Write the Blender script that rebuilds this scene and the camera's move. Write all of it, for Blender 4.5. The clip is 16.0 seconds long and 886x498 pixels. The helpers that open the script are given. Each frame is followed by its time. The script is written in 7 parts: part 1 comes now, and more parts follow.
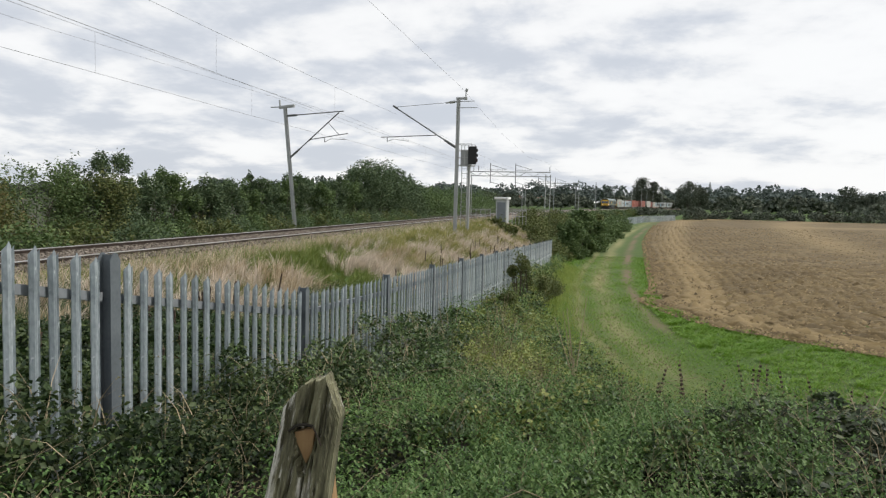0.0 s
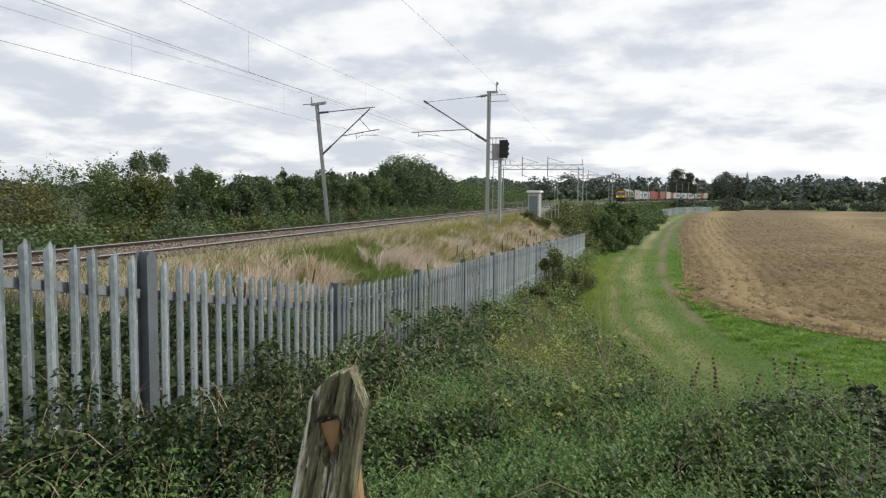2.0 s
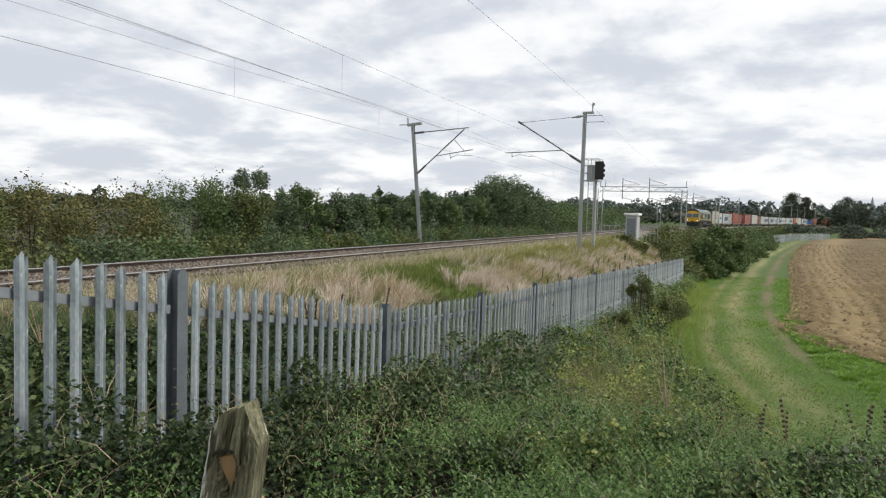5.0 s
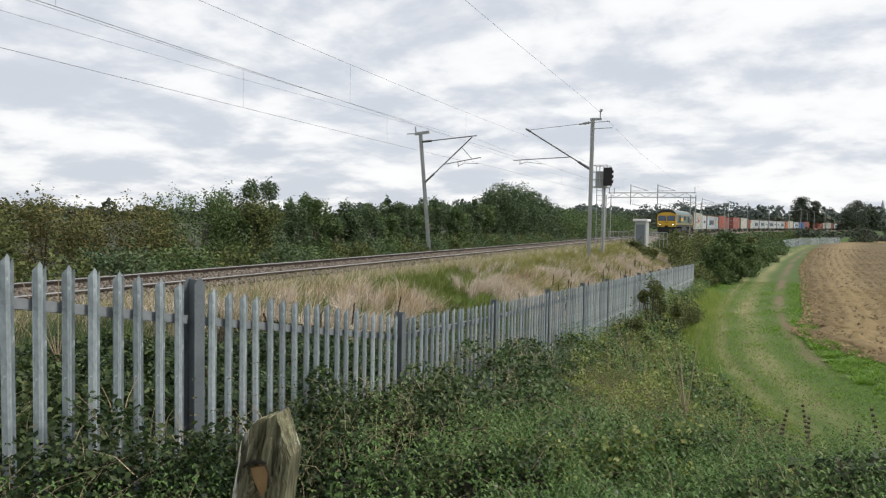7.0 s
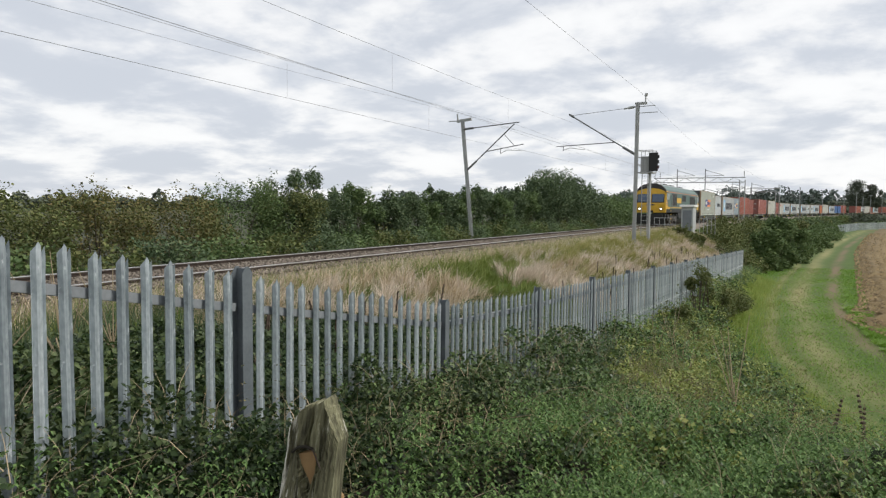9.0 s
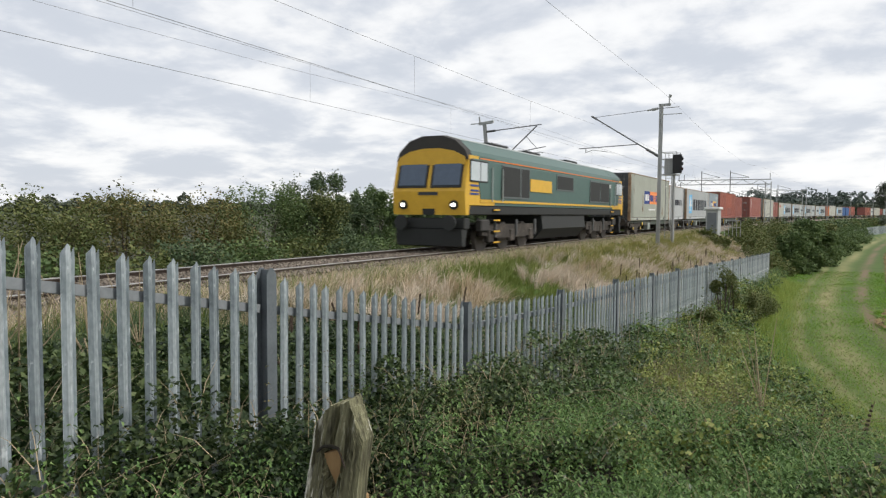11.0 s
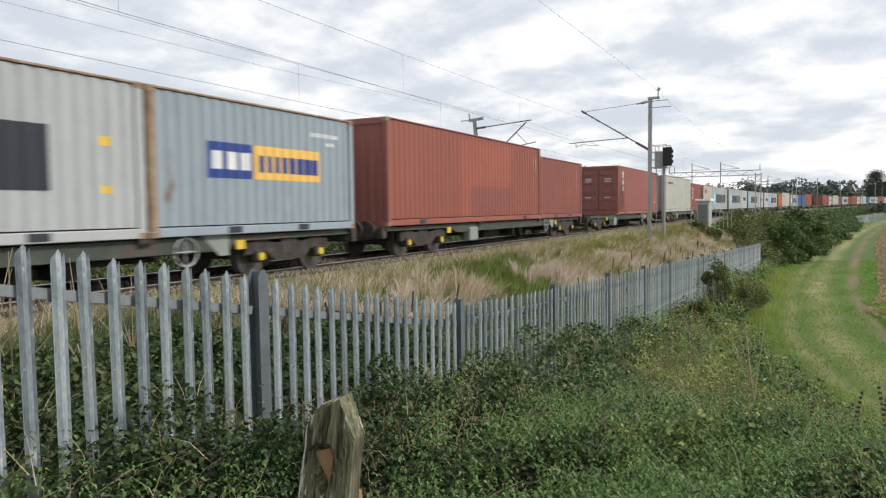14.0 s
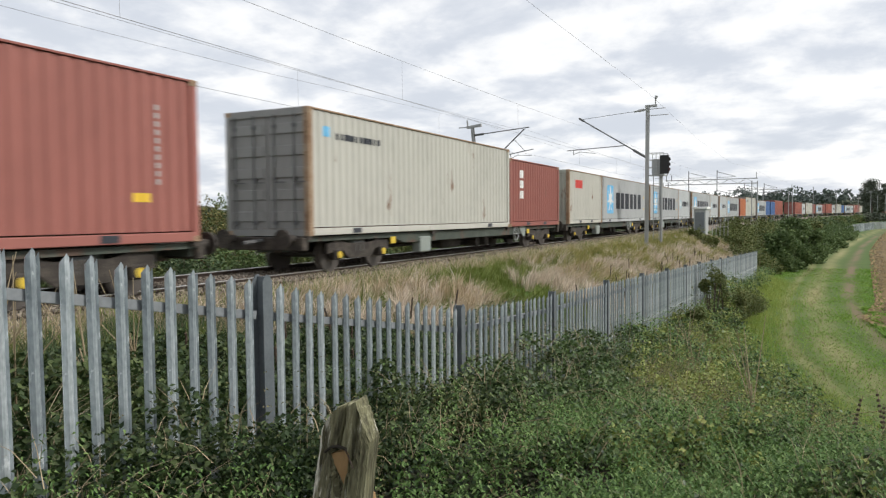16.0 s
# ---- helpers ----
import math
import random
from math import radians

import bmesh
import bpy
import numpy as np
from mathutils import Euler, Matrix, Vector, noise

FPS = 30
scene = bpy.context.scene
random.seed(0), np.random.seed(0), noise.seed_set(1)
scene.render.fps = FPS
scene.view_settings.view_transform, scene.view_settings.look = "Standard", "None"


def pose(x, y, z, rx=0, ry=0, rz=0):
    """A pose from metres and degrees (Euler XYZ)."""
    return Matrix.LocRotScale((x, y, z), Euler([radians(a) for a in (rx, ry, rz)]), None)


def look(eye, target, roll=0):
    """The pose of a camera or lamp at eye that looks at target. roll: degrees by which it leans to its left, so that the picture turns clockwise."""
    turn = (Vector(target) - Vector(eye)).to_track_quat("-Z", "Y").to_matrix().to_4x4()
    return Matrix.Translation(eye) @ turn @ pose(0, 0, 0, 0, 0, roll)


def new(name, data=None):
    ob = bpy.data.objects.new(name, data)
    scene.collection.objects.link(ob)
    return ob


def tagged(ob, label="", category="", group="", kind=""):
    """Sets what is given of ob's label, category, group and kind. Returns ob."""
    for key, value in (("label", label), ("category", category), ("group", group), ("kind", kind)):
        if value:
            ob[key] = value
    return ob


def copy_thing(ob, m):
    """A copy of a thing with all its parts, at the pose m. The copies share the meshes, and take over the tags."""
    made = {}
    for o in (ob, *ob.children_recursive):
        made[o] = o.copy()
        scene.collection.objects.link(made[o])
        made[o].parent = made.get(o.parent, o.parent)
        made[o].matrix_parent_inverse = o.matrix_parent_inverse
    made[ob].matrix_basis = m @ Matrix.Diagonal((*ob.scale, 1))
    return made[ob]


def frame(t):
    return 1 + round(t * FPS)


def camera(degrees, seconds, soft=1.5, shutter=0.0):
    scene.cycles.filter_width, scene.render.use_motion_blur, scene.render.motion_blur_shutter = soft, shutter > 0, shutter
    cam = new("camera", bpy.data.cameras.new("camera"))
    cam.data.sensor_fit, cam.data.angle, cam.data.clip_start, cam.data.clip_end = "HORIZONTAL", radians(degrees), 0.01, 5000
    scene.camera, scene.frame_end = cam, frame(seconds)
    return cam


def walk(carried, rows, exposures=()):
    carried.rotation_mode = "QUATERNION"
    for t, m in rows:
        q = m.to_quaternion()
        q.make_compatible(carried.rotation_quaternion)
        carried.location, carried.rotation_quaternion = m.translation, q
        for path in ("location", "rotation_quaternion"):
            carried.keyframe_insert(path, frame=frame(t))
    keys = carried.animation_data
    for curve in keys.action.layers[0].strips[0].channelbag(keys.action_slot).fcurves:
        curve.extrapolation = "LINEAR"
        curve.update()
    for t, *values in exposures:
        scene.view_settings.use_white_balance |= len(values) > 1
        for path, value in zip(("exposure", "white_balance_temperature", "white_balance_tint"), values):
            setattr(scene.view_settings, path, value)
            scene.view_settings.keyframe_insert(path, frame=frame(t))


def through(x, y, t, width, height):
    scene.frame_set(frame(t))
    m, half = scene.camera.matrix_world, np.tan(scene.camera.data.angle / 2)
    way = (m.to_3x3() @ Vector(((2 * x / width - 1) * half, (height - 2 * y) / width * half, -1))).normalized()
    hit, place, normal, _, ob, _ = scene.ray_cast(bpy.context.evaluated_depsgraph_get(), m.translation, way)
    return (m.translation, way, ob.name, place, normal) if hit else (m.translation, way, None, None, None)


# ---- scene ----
cam = camera(64.0, 16.0, soft=1.25, shutter=0.2)
PATH = [
    (0, (-0.501, 0.025, 1.35), (-0.912, 1.977, 1.21), 1.3),
    (0.5, (-0.501, 0.025, 1.349), (-0.951, 1.967, 1.185), 0.7),
    (1, (-0.49, 0.014, 1.35), (-0.972, 1.949, 1.193), 0.2),
    (1.5, (-0.485, 0.01, 1.35), (-0.98, 1.942, 1.197), 0.2),
    (2, (-0.466, 0.001, 1.353), (-0.966, 1.931, 1.196), 0.5),
    (2.5, (-0.423, -0.007, 1.363), (-0.93, 1.922, 1.215), 0.9),
    (3, (-0.359, 0.052, 1.351), (-0.892, 1.971, 1.17), 1.5),
    (3.5, (-0.296, 0.147, 1.368), (-0.844, 2.062, 1.186), 1.5),
    (4, (-0.168, 0.207, 1.376), (-0.796, 2.099, 1.22), 1.5),
    (4.5, (-0.079, 0.212, 1.389), (-0.804, 2.071, 1.245), 2.4),
    (4.7, (-0.06, 0.21, 1.397), (-0.813, 2.059, 1.278), 1.9),
    (7, (-0.135, 0.227, 1.38), (-0.921, 2.064, 1.296), 0.9),
    (7.5, (-0.126, 0.214, 1.383), (-0.935, 2.041, 1.282), 0.5),
    (8, (-0.141, 0.23, 1.377), (-0.971, 2.046, 1.263), 0.5),
    (8.5, (-0.139, 0.222, 1.382), (-1.001, 2.023, 1.255), 0.5),
    (9, (-0.139, 0.227, 1.381), (-1.033, 2.012, 1.261), 0.4),
    (9.5, (-0.141, 0.231, 1.379), (-1.057, 2.004, 1.243), 0.2),
    (10, (-0.15, 0.241, 1.372), (-1.082, 2.005, 1.245), 0.2),
    (12.5, (-0.13, 0.201, 1.377), (-1.085, 1.955, 1.27), 0.3),
    (13, (-0.123, 0.205, 1.376), (-1.061, 1.968, 1.267), -0.5),
    (13.5, (-0.125, 0.215, 1.376), (-1.058, 1.98, 1.26), -0.8),
    (14, (-0.123, 0.214, 1.377), (-1.054, 1.98, 1.257), -0.9),
    (14.5, (-0.125, 0.213, 1.376), (-1.045, 1.983, 1.243), -0.8),
    (15, (-0.126, 0.201, 1.374), (-1.043, 1.973, 1.238), -0.6),
    (15.5, (-0.131, 0.193, 1.37), (-1.048, 1.966, 1.246), -0.5),
    (16, (-0.146, 0.168, 1.378), (-1.069, 1.939, 1.276), -0.6),
]
walk(cam, [(t, look(eye, target, roll)) for t, eye, target, roll in PATH], exposures=[(0, -0.08), (3.5, 0.0), (7, -0.04), (10, -0.05), (13, 0.05), (16, 0.05)])

# ---- world and sun: bright broken overcast ----
world = bpy.data.worlds.new("overcast_sky")
scene.world = world
world.use_nodes = True
wn, wl = world.node_tree.nodes, world.node_tree.links
wn.clear()
SUN_EL, SUN_AZ = radians(42), radians(70)


def wnode(kind, **values):
    n = wn.new(kind)
    for k, v in values.items():
        n.inputs[k].default_value = v
    return n


sky = wn.new("ShaderNodeTexSky")
sky.sky_type, sky.sun_disc = "NISHITA", False
sky.sun_elevation, sky.sun_rotation = SUN_EL, SUN_AZ
coord = wn.new("ShaderNodeTexCoord")
split = wn.new("ShaderNodeSeparateXYZ")
wl.new(coord.outputs["Generated"], split.inputs[0])


def wmath(op, a, b=None, c=None):
    n = wn.new("ShaderNodeMath")
    n.operation = op
    for k, v in enumerate((a, b, c)):
        if v is None:
            continue
        if isinstance(v, (int, float)):
            n.inputs[k].default_value = v
        else:
            wl.new(v, n.inputs[k])
    return n.outputs[0]


def cloud_layer(lift, scale, detail, rough, seed):
    """Cloud noise on a flat layer overhead, seen in perspective, squeezed towards the horizon."""
    den = wmath("ADD", wmath("MAXIMUM", split.outputs["Z"], 0.0), lift)
    comb = wn.new("ShaderNodeCombineXYZ")
    wl.new(wmath("DIVIDE", split.outputs["X"], den), comb.inputs[0])
    wl.new(wmath("DIVIDE", split.outputs["Y"], den), comb.inputs[1])
    comb.inputs[2].default_value = seed
    n = wnode("ShaderNodeTexNoise", Scale=scale, Detail=detail, Roughness=rough, Distortion=0.15)
    wl.new(comb.outputs[0], n.inputs["Vector"])
    return n.outputs["Fac"]


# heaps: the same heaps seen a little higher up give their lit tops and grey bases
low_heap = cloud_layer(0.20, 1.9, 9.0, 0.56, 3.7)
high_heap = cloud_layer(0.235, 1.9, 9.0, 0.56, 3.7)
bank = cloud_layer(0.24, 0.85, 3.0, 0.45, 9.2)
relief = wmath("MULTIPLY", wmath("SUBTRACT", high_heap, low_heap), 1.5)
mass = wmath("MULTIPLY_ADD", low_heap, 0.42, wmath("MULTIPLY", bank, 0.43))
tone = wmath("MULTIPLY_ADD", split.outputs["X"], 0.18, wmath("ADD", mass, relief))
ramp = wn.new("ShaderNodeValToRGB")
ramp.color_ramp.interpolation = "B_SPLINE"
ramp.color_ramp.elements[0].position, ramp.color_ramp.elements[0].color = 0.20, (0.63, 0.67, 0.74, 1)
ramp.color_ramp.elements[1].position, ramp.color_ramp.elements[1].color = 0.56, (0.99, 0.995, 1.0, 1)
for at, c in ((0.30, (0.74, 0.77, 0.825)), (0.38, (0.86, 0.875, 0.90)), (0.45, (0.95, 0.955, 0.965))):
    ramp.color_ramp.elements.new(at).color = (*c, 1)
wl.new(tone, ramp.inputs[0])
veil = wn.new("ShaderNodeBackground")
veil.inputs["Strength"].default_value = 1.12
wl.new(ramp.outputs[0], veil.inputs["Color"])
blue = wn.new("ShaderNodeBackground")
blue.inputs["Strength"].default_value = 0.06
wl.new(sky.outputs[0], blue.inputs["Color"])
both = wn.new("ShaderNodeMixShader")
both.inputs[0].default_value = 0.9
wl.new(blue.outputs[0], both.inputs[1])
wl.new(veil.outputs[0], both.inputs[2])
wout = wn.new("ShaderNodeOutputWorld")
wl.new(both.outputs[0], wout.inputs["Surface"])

sun = new("sun", bpy.data.lights.new("sun", "SUN"))
sun.data.energy, sun.data.angle, sun.data.color = 2.8, radians(9), (1.0, 0.96, 0.9)
sun.matrix_world = look((0, 0, 60), (-60 * math.sin(SUN_AZ) / math.tan(SUN_EL), -60 * math.cos(SUN_AZ) / math.tan(SUN_EL), 0))


# ---- materials ----
def material(name, colors, rough=0.6, metal=0.0, scale=3.0, fine=40.0, contrast=0.5, bump=0.1, vary="", spread=0.5, through=0.0, stretch=(1, 1, 1), spec=0.4, stain=None, stain_at=0.6, stain_size=1.3):
    """Two scales of noise between colours, a fine bump, optional spread from piece to piece or leaf to leaf, optional stains."""
    m = bpy.data.materials.new(name)
    m.use_nodes = True
    nt = m.node_tree
    n, l = nt.nodes, nt.links
    bsdf = n["Principled BSDF"]
    tc = n.new("ShaderNodeTexCoord")
    mp = n.new("ShaderNodeMapping")
    mp.inputs["Scale"].default_value = stretch
    l.new(tc.outputs["Object"], mp.inputs[0])
    a = n.new("ShaderNodeTexNoise")
    a.inputs["Scale"].default_value, a.inputs["Detail"].default_value = scale, 4
    b = n.new("ShaderNodeTexNoise")
    b.inputs["Scale"].default_value, b.inputs["Detail"].default_value = fine, 3
    l.new(mp.outputs[0], a.inputs["Vector"])
    l.new(mp.outputs[0], b.inputs["Vector"])
    mix = n.new("ShaderNodeMath")
    mix.operation = "MULTIPLY_ADD"
    mix.inputs[1].default_value = 0.6
    half = n.new("ShaderNodeMath")
    half.operation = "MULTIPLY"
    half.inputs[1].default_value = 0.4
    l.new(b.outputs["Fac"], half.inputs[0])
    l.new(a.outputs["Fac"], mix.inputs[0])
    l.new(half.outputs[0], mix.inputs[2])
    fac = mix.outputs[0]
    if vary:
        src = n.new("ShaderNodeObjectInfo") if vary == "object" else n.new("ShaderNodeNewGeometry")
        out = src.outputs["Random"] if vary == "object" else src.outputs["Random Per Island"]
        v = n.new("ShaderNodeMath")
        v.operation = "MULTIPLY_ADD"
        v.inputs[1].default_value, v.inputs[2].default_value = spread, -spread / 2
        l.new(out, v.inputs[0])
        add = n.new("ShaderNodeMath")
        l.new(fac, add.inputs[0])
        l.new(v.outputs[0], add.inputs[1])
        fac = add.outputs[0]
    r = n.new("ShaderNodeValToRGB")
    e = r.color_ramp.elements
    lo, hi = 0.5 - 0.5 * contrast, 0.5 + 0.5 * contrast
    e[0].position, e[0].color = lo, (*colors[0], 1)
    e[1].position, e[1].color = hi, (*colors[-1], 1)
    for i, c in enumerate(colors[1:-1], 1):
        x = e.new(lo + (hi - lo) * i / (len(colors) - 1))
        x.color = (*c, 1)
    l.new(fac, r.inputs[0])
    color = r.outputs[0]
    if stain:
        s = n.new("ShaderNodeTexNoise")
        s.inputs["Scale"].default_value, s.inputs["Detail"].default_value, s.inputs["Roughness"].default_value = stain_size, 8, 0.65
        l.new(mp.outputs[0], s.inputs["Vector"])
        sr = n.new("ShaderNodeValToRGB")
        sr.color_ramp.elements[0].position, sr.color_ramp.elements[1].position = stain_at, stain_at + 0.07
        l.new(s.outputs["Fac"], sr.inputs[0])
        sm = n.new("ShaderNodeMix")
        sm.data_type = "RGBA"
        l.new(sr.outputs[0], sm.inputs["Factor"])
        l.new(color, sm.inputs["A"])
        sm.inputs["B"].default_value = (*stain, 1)
        color = sm.outputs["Result"]
    l.new(color, bsdf.inputs["Base Color"])
    bsdf.inputs["Roughness"].default_value, bsdf.inputs["Metallic"].default_value = rough, metal
    bsdf.inputs["Specular IOR Level"].default_value = spec
    if bump:
        bp = n.new("ShaderNodeBump")
        bp.inputs["Strength"].default_value, bp.inputs["Distance"].default_value = bump, 0.02
        l.new(fac if not vary else mix.outputs[0], bp.inputs["Height"])
        l.new(bp.outputs[0], bsdf.inputs["Normal"])
    if through:
        t = n.new("ShaderNodeBsdfTranslucent")
        l.new(color, t.inputs["Color"])
        ms = n.new("ShaderNodeMixShader")
        ms.inputs[0].default_value = through
        l.new(bsdf.outputs[0], ms.inputs[1])
        l.new(t.outputs[0], ms.inputs[2])
        l.new(ms.outputs[0], n["Material Output"].inputs["Surface"])
    return m


def plain(name, color, rough=0.5, metal=0.0, glow=0.0):
    m = material(name, [tuple(c * 0.85 for c in color), tuple(min(1, c * 1.1) for c in color)], rough, metal, scale=4, fine=30, bump=0.03)
    if glow:
        b = m.node_tree.nodes["Principled BSDF"]
        b.inputs["Emission Color"].default_value, b.inputs["Emission Strength"].default_value = (*color, 1), glow
    return m


GALV = material("galvanised_steel", [(0.18, 0.21, 0.23), (0.34, 0.385, 0.41), (0.58, 0.63, 0.655)], 0.36, 0.35, scale=9, fine=60, contrast=0.5, bump=0.12, vary="object", spread=0.22, stretch=(1, 1, 0.45), stain=(0.72, 0.76, 0.78), stain_at=0.60, stain_size=22)
GALV_DULL = material("weathered_steel_post", [(0.085, 0.10, 0.11), (0.15, 0.17, 0.185)], 0.6, 0.2, scale=6, fine=50, bump=0.1)
GALV_RAIL = material("dull_galvanised_rail", [(0.17, 0.185, 0.20), (0.28, 0.30, 0.315)], 0.5, 0.3, scale=5, fine=40, bump=0.05)
MAST = material("painted_mast_steel", [(0.26, 0.27, 0.27), (0.40, 0.41, 0.41)], 0.6, 0.2, scale=2, fine=30, stretch=(1, 1, 0.3))
DARKSTEEL = material("dark_wire_steel", [(0.07, 0.075, 0.08), (0.15, 0.15, 0.15)], 0.6, 0.3)
RAIL_TOP = material("worn_rail_top", [(0.60, 0.59, 0.58), (0.75, 0.74, 0.73)], 0.32, 0.9, fine=80, bump=0.02)
RAIL_RUST = material("rusty_rail_side", [(0.028, 0.02, 0.016), (0.06, 0.042, 0.032)], 0.85, 0.1)
BALLAST = material("ballast_stone", [(0.07, 0.058, 0.045), (0.15, 0.125, 0.10), (0.27, 0.235, 0.195)], 0.9, scale=8, fine=60, contrast=0.7, bump=0.5, vary="island")
SLEEPER = material("concrete_sleeper", [(0.22, 0.20, 0.18), (0.34, 0.32, 0.29)], 0.9)
GROUND = material("rough_grass_ground", [(0.030, 0.062, 0.007), (0.048, 0.092, 0.010), (0.078, 0.115, 0.019)], 0.95, scale=0.7, fine=9, contrast=0.6, bump=0.2)
SOIL = material("harrowed_soil", [(0.044, 0.030, 0.012), (0.108, 0.076, 0.032), (0.205, 0.152, 0.072)], 0.95, scale=0.35, fine=11.0, contrast=0.5, bump=1.0, stretch=(0.6, 1, 1))
CLOD = material("dry_soil_clod", [(0.04, 0.028, 0.012), (0.13, 0.092, 0.041), (0.29, 0.215, 0.108)], 0.95, scale=1.5, fine=9, contrast=0.7, bump=0.4, vary="island")
# Old brown leaves with the shade of the bramble gaps put into their colour.
LEAF_OLD_SHADE = material("old_leaf_in_shade", [(0.018, 0.024, 0.011), (0.038, 0.05, 0.02), (0.085, 0.075, 0.035)], 0.6, scale=0.5, fine=5, contrast=0.75, bump=0, vary="island", through=0.15)
LEAF_BRAMBLE = material("bramble_leaf", [(0.012, 0.029, 0.009), (0.050, 0.094, 0.026), (0.155, 0.205, 0.08)], 0.45, scale=0.5, fine=5, contrast=0.62, bump=0, vary="island", through=0.25)
LEAF_NETTLE = material("nettle_leaf", [(0.036, 0.09, 0.02), (0.105, 0.195, 0.048), (0.22, 0.305, 0.105)], 0.55, scale=0.5, fine=5, contrast=0.75, bump=0, vary="island", through=0.3)
LEAF_HEDGE = material("hawthorn_leaf", [(0.055, 0.095, 0.038), (0.105, 0.155, 0.06), (0.18, 0.235, 0.09)], 0.6, scale=0.35, fine=4, contrast=0.8, bump=0, vary="island", through=0.25, spec=0.15)
LEAF_BROWN = material("autumn_hedge_leaf", [(0.065, 0.08, 0.03), (0.135, 0.145, 0.052), (0.27, 0.19, 0.09)], 0.6, scale=0.3, fine=4, contrast=0.8, bump=0, vary="island", through=0.25, spec=0.15)
# Distance haze is put into these leaf colours, paler and bluer than near leaves.
LEAF_FAR = material("haze_paled_leaf", [(0.085, 0.102, 0.082), (0.11, 0.128, 0.098), (0.15, 0.155, 0.115)], 0.95, scale=0.08, fine=1.0, contrast=0.8, bump=0, vary="island", spec=0.0)
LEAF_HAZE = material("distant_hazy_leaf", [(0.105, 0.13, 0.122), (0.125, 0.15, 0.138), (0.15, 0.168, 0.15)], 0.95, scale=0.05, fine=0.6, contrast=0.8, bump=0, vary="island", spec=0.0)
BLADE = material("green_grass_blade", [(0.115, 0.245, 0.020), (0.155, 0.29, 0.030), (0.215, 0.33, 0.052)], 0.6, scale=0.45, fine=3, contrast=0.7, bump=0, vary="island", through=0.35)
STRAW = material("dry_grass_blade", [(0.34, 0.26, 0.15), (0.56, 0.46, 0.32), (0.74, 0.645, 0.50)], 0.7, scale=0.4, fine=4, contrast=0.8, bump=0, vary="island", through=0.2)
LEAF_WITHER = material("withered_leaf", [(0.07, 0.085, 0.03), (0.13, 0.13, 0.05), (0.21, 0.155, 0.08)], 0.7, scale=0.5, fine=5, contrast=0.75, bump=0, vary="island", through=0.2)
LEAF_DARK = material("dark_hawthorn_leaf", [(0.045, 0.078, 0.042), (0.092, 0.132, 0.068), (0.165, 0.205, 0.10)], 0.6, scale=0.35, fine=4, contrast=0.8, bump=0, vary="island", through=0.25, spec=0.15)
BLADE_DULL = material("olive_grass_blade", [(0.10, 0.15, 0.028), (0.17, 0.225, 0.05), (0.28, 0.285, 0.095)], 0.65, scale=0.3, fine=3, contrast=0.7, bump=0, vary="island", through=0.3)
LEAF_SCRUB = material("olive_scrub_leaf", [(0.11, 0.15, 0.036), (0.23, 0.275, 0.07), (0.38, 0.36, 0.125)], 0.6, scale=0.35, fine=4, contrast=0.8, bump=0, vary="island", through=0.25)
STRAW_OLIVE = material("bleached_stem_blade", [(0.16, 0.15, 0.07), (0.27, 0.24, 0.13), (0.40, 0.35, 0.23)], 0.7, scale=0.4, fine=4, contrast=0.8, bump=0, vary="island", through=0.2)
STRAW_PALE = material("bleached_seed_grass", [(0.46, 0.37, 0.28), (0.66, 0.57, 0.47), (0.80, 0.72, 0.63)], 0.75, scale=0.5, fine=5, contrast=0.8, bump=0, vary="island", through=0.2)
BLADE_LIME = material("yellow_green_grass_blade", [(0.20, 0.21, 0.06), (0.32, 0.31, 0.105), (0.46, 0.41, 0.20)], 0.65, scale=0.4, fine=4, contrast=0.75, bump=0, vary="island", through=0.3)
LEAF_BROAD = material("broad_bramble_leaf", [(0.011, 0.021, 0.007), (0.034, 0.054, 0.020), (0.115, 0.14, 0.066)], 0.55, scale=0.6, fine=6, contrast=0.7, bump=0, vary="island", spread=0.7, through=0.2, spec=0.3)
LEAF_OLIVE = material("olive_bush_leaf", [(0.055, 0.075, 0.028), (0.115, 0.14, 0.048), (0.21, 0.20, 0.085)], 0.65, scale=0.35, fine=4, contrast=0.8, bump=0, vary="island", through=0.2, spec=0.15)
WIRE = material("grey_wire", [(0.16, 0.165, 0.17), (0.26, 0.265, 0.27)], 0.6, 0.2)
BLADE_SLOPE = material("sunny_slope_blade", [(0.16, 0.225, 0.04), (0.26, 0.325, 0.07), (0.40, 0.42, 0.13)], 0.65, scale=0.35, fine=3, contrast=0.75, bump=0, vary="island", through=0.35)
# Darker copy of the bramble leaf: shade by the fence is in its colour.
LEAF_SHADE = material("shaded_bramble_leaf", [(0.008, 0.019, 0.007), (0.032, 0.058, 0.018), (0.115, 0.15, 0.055)], 0.5, scale=0.5, fine=5, contrast=0.62, bump=0, vary="island", through=0.25, spec=0.25)
BLADE_WORN = material("trodden_grass_blade", [(0.105, 0.195, 0.022), (0.145, 0.24, 0.035), (0.21, 0.28, 0.065)], 0.65, scale=0.4, fine=3, contrast=0.7, bump=0, vary="island", through=0.35)
SEED = material("dark_seed_head", [(0.03, 0.021, 0.015), (0.08, 0.055, 0.038)], 0.9)
STEM = material("dry_plant_stem", [(0.22, 0.17, 0.10), (0.40, 0.33, 0.22)], 0.85)
BARK = material("bark", [(0.05, 0.04, 0.03), (0.12, 0.10, 0.08)], 0.95, fine=20, bump=0.4)


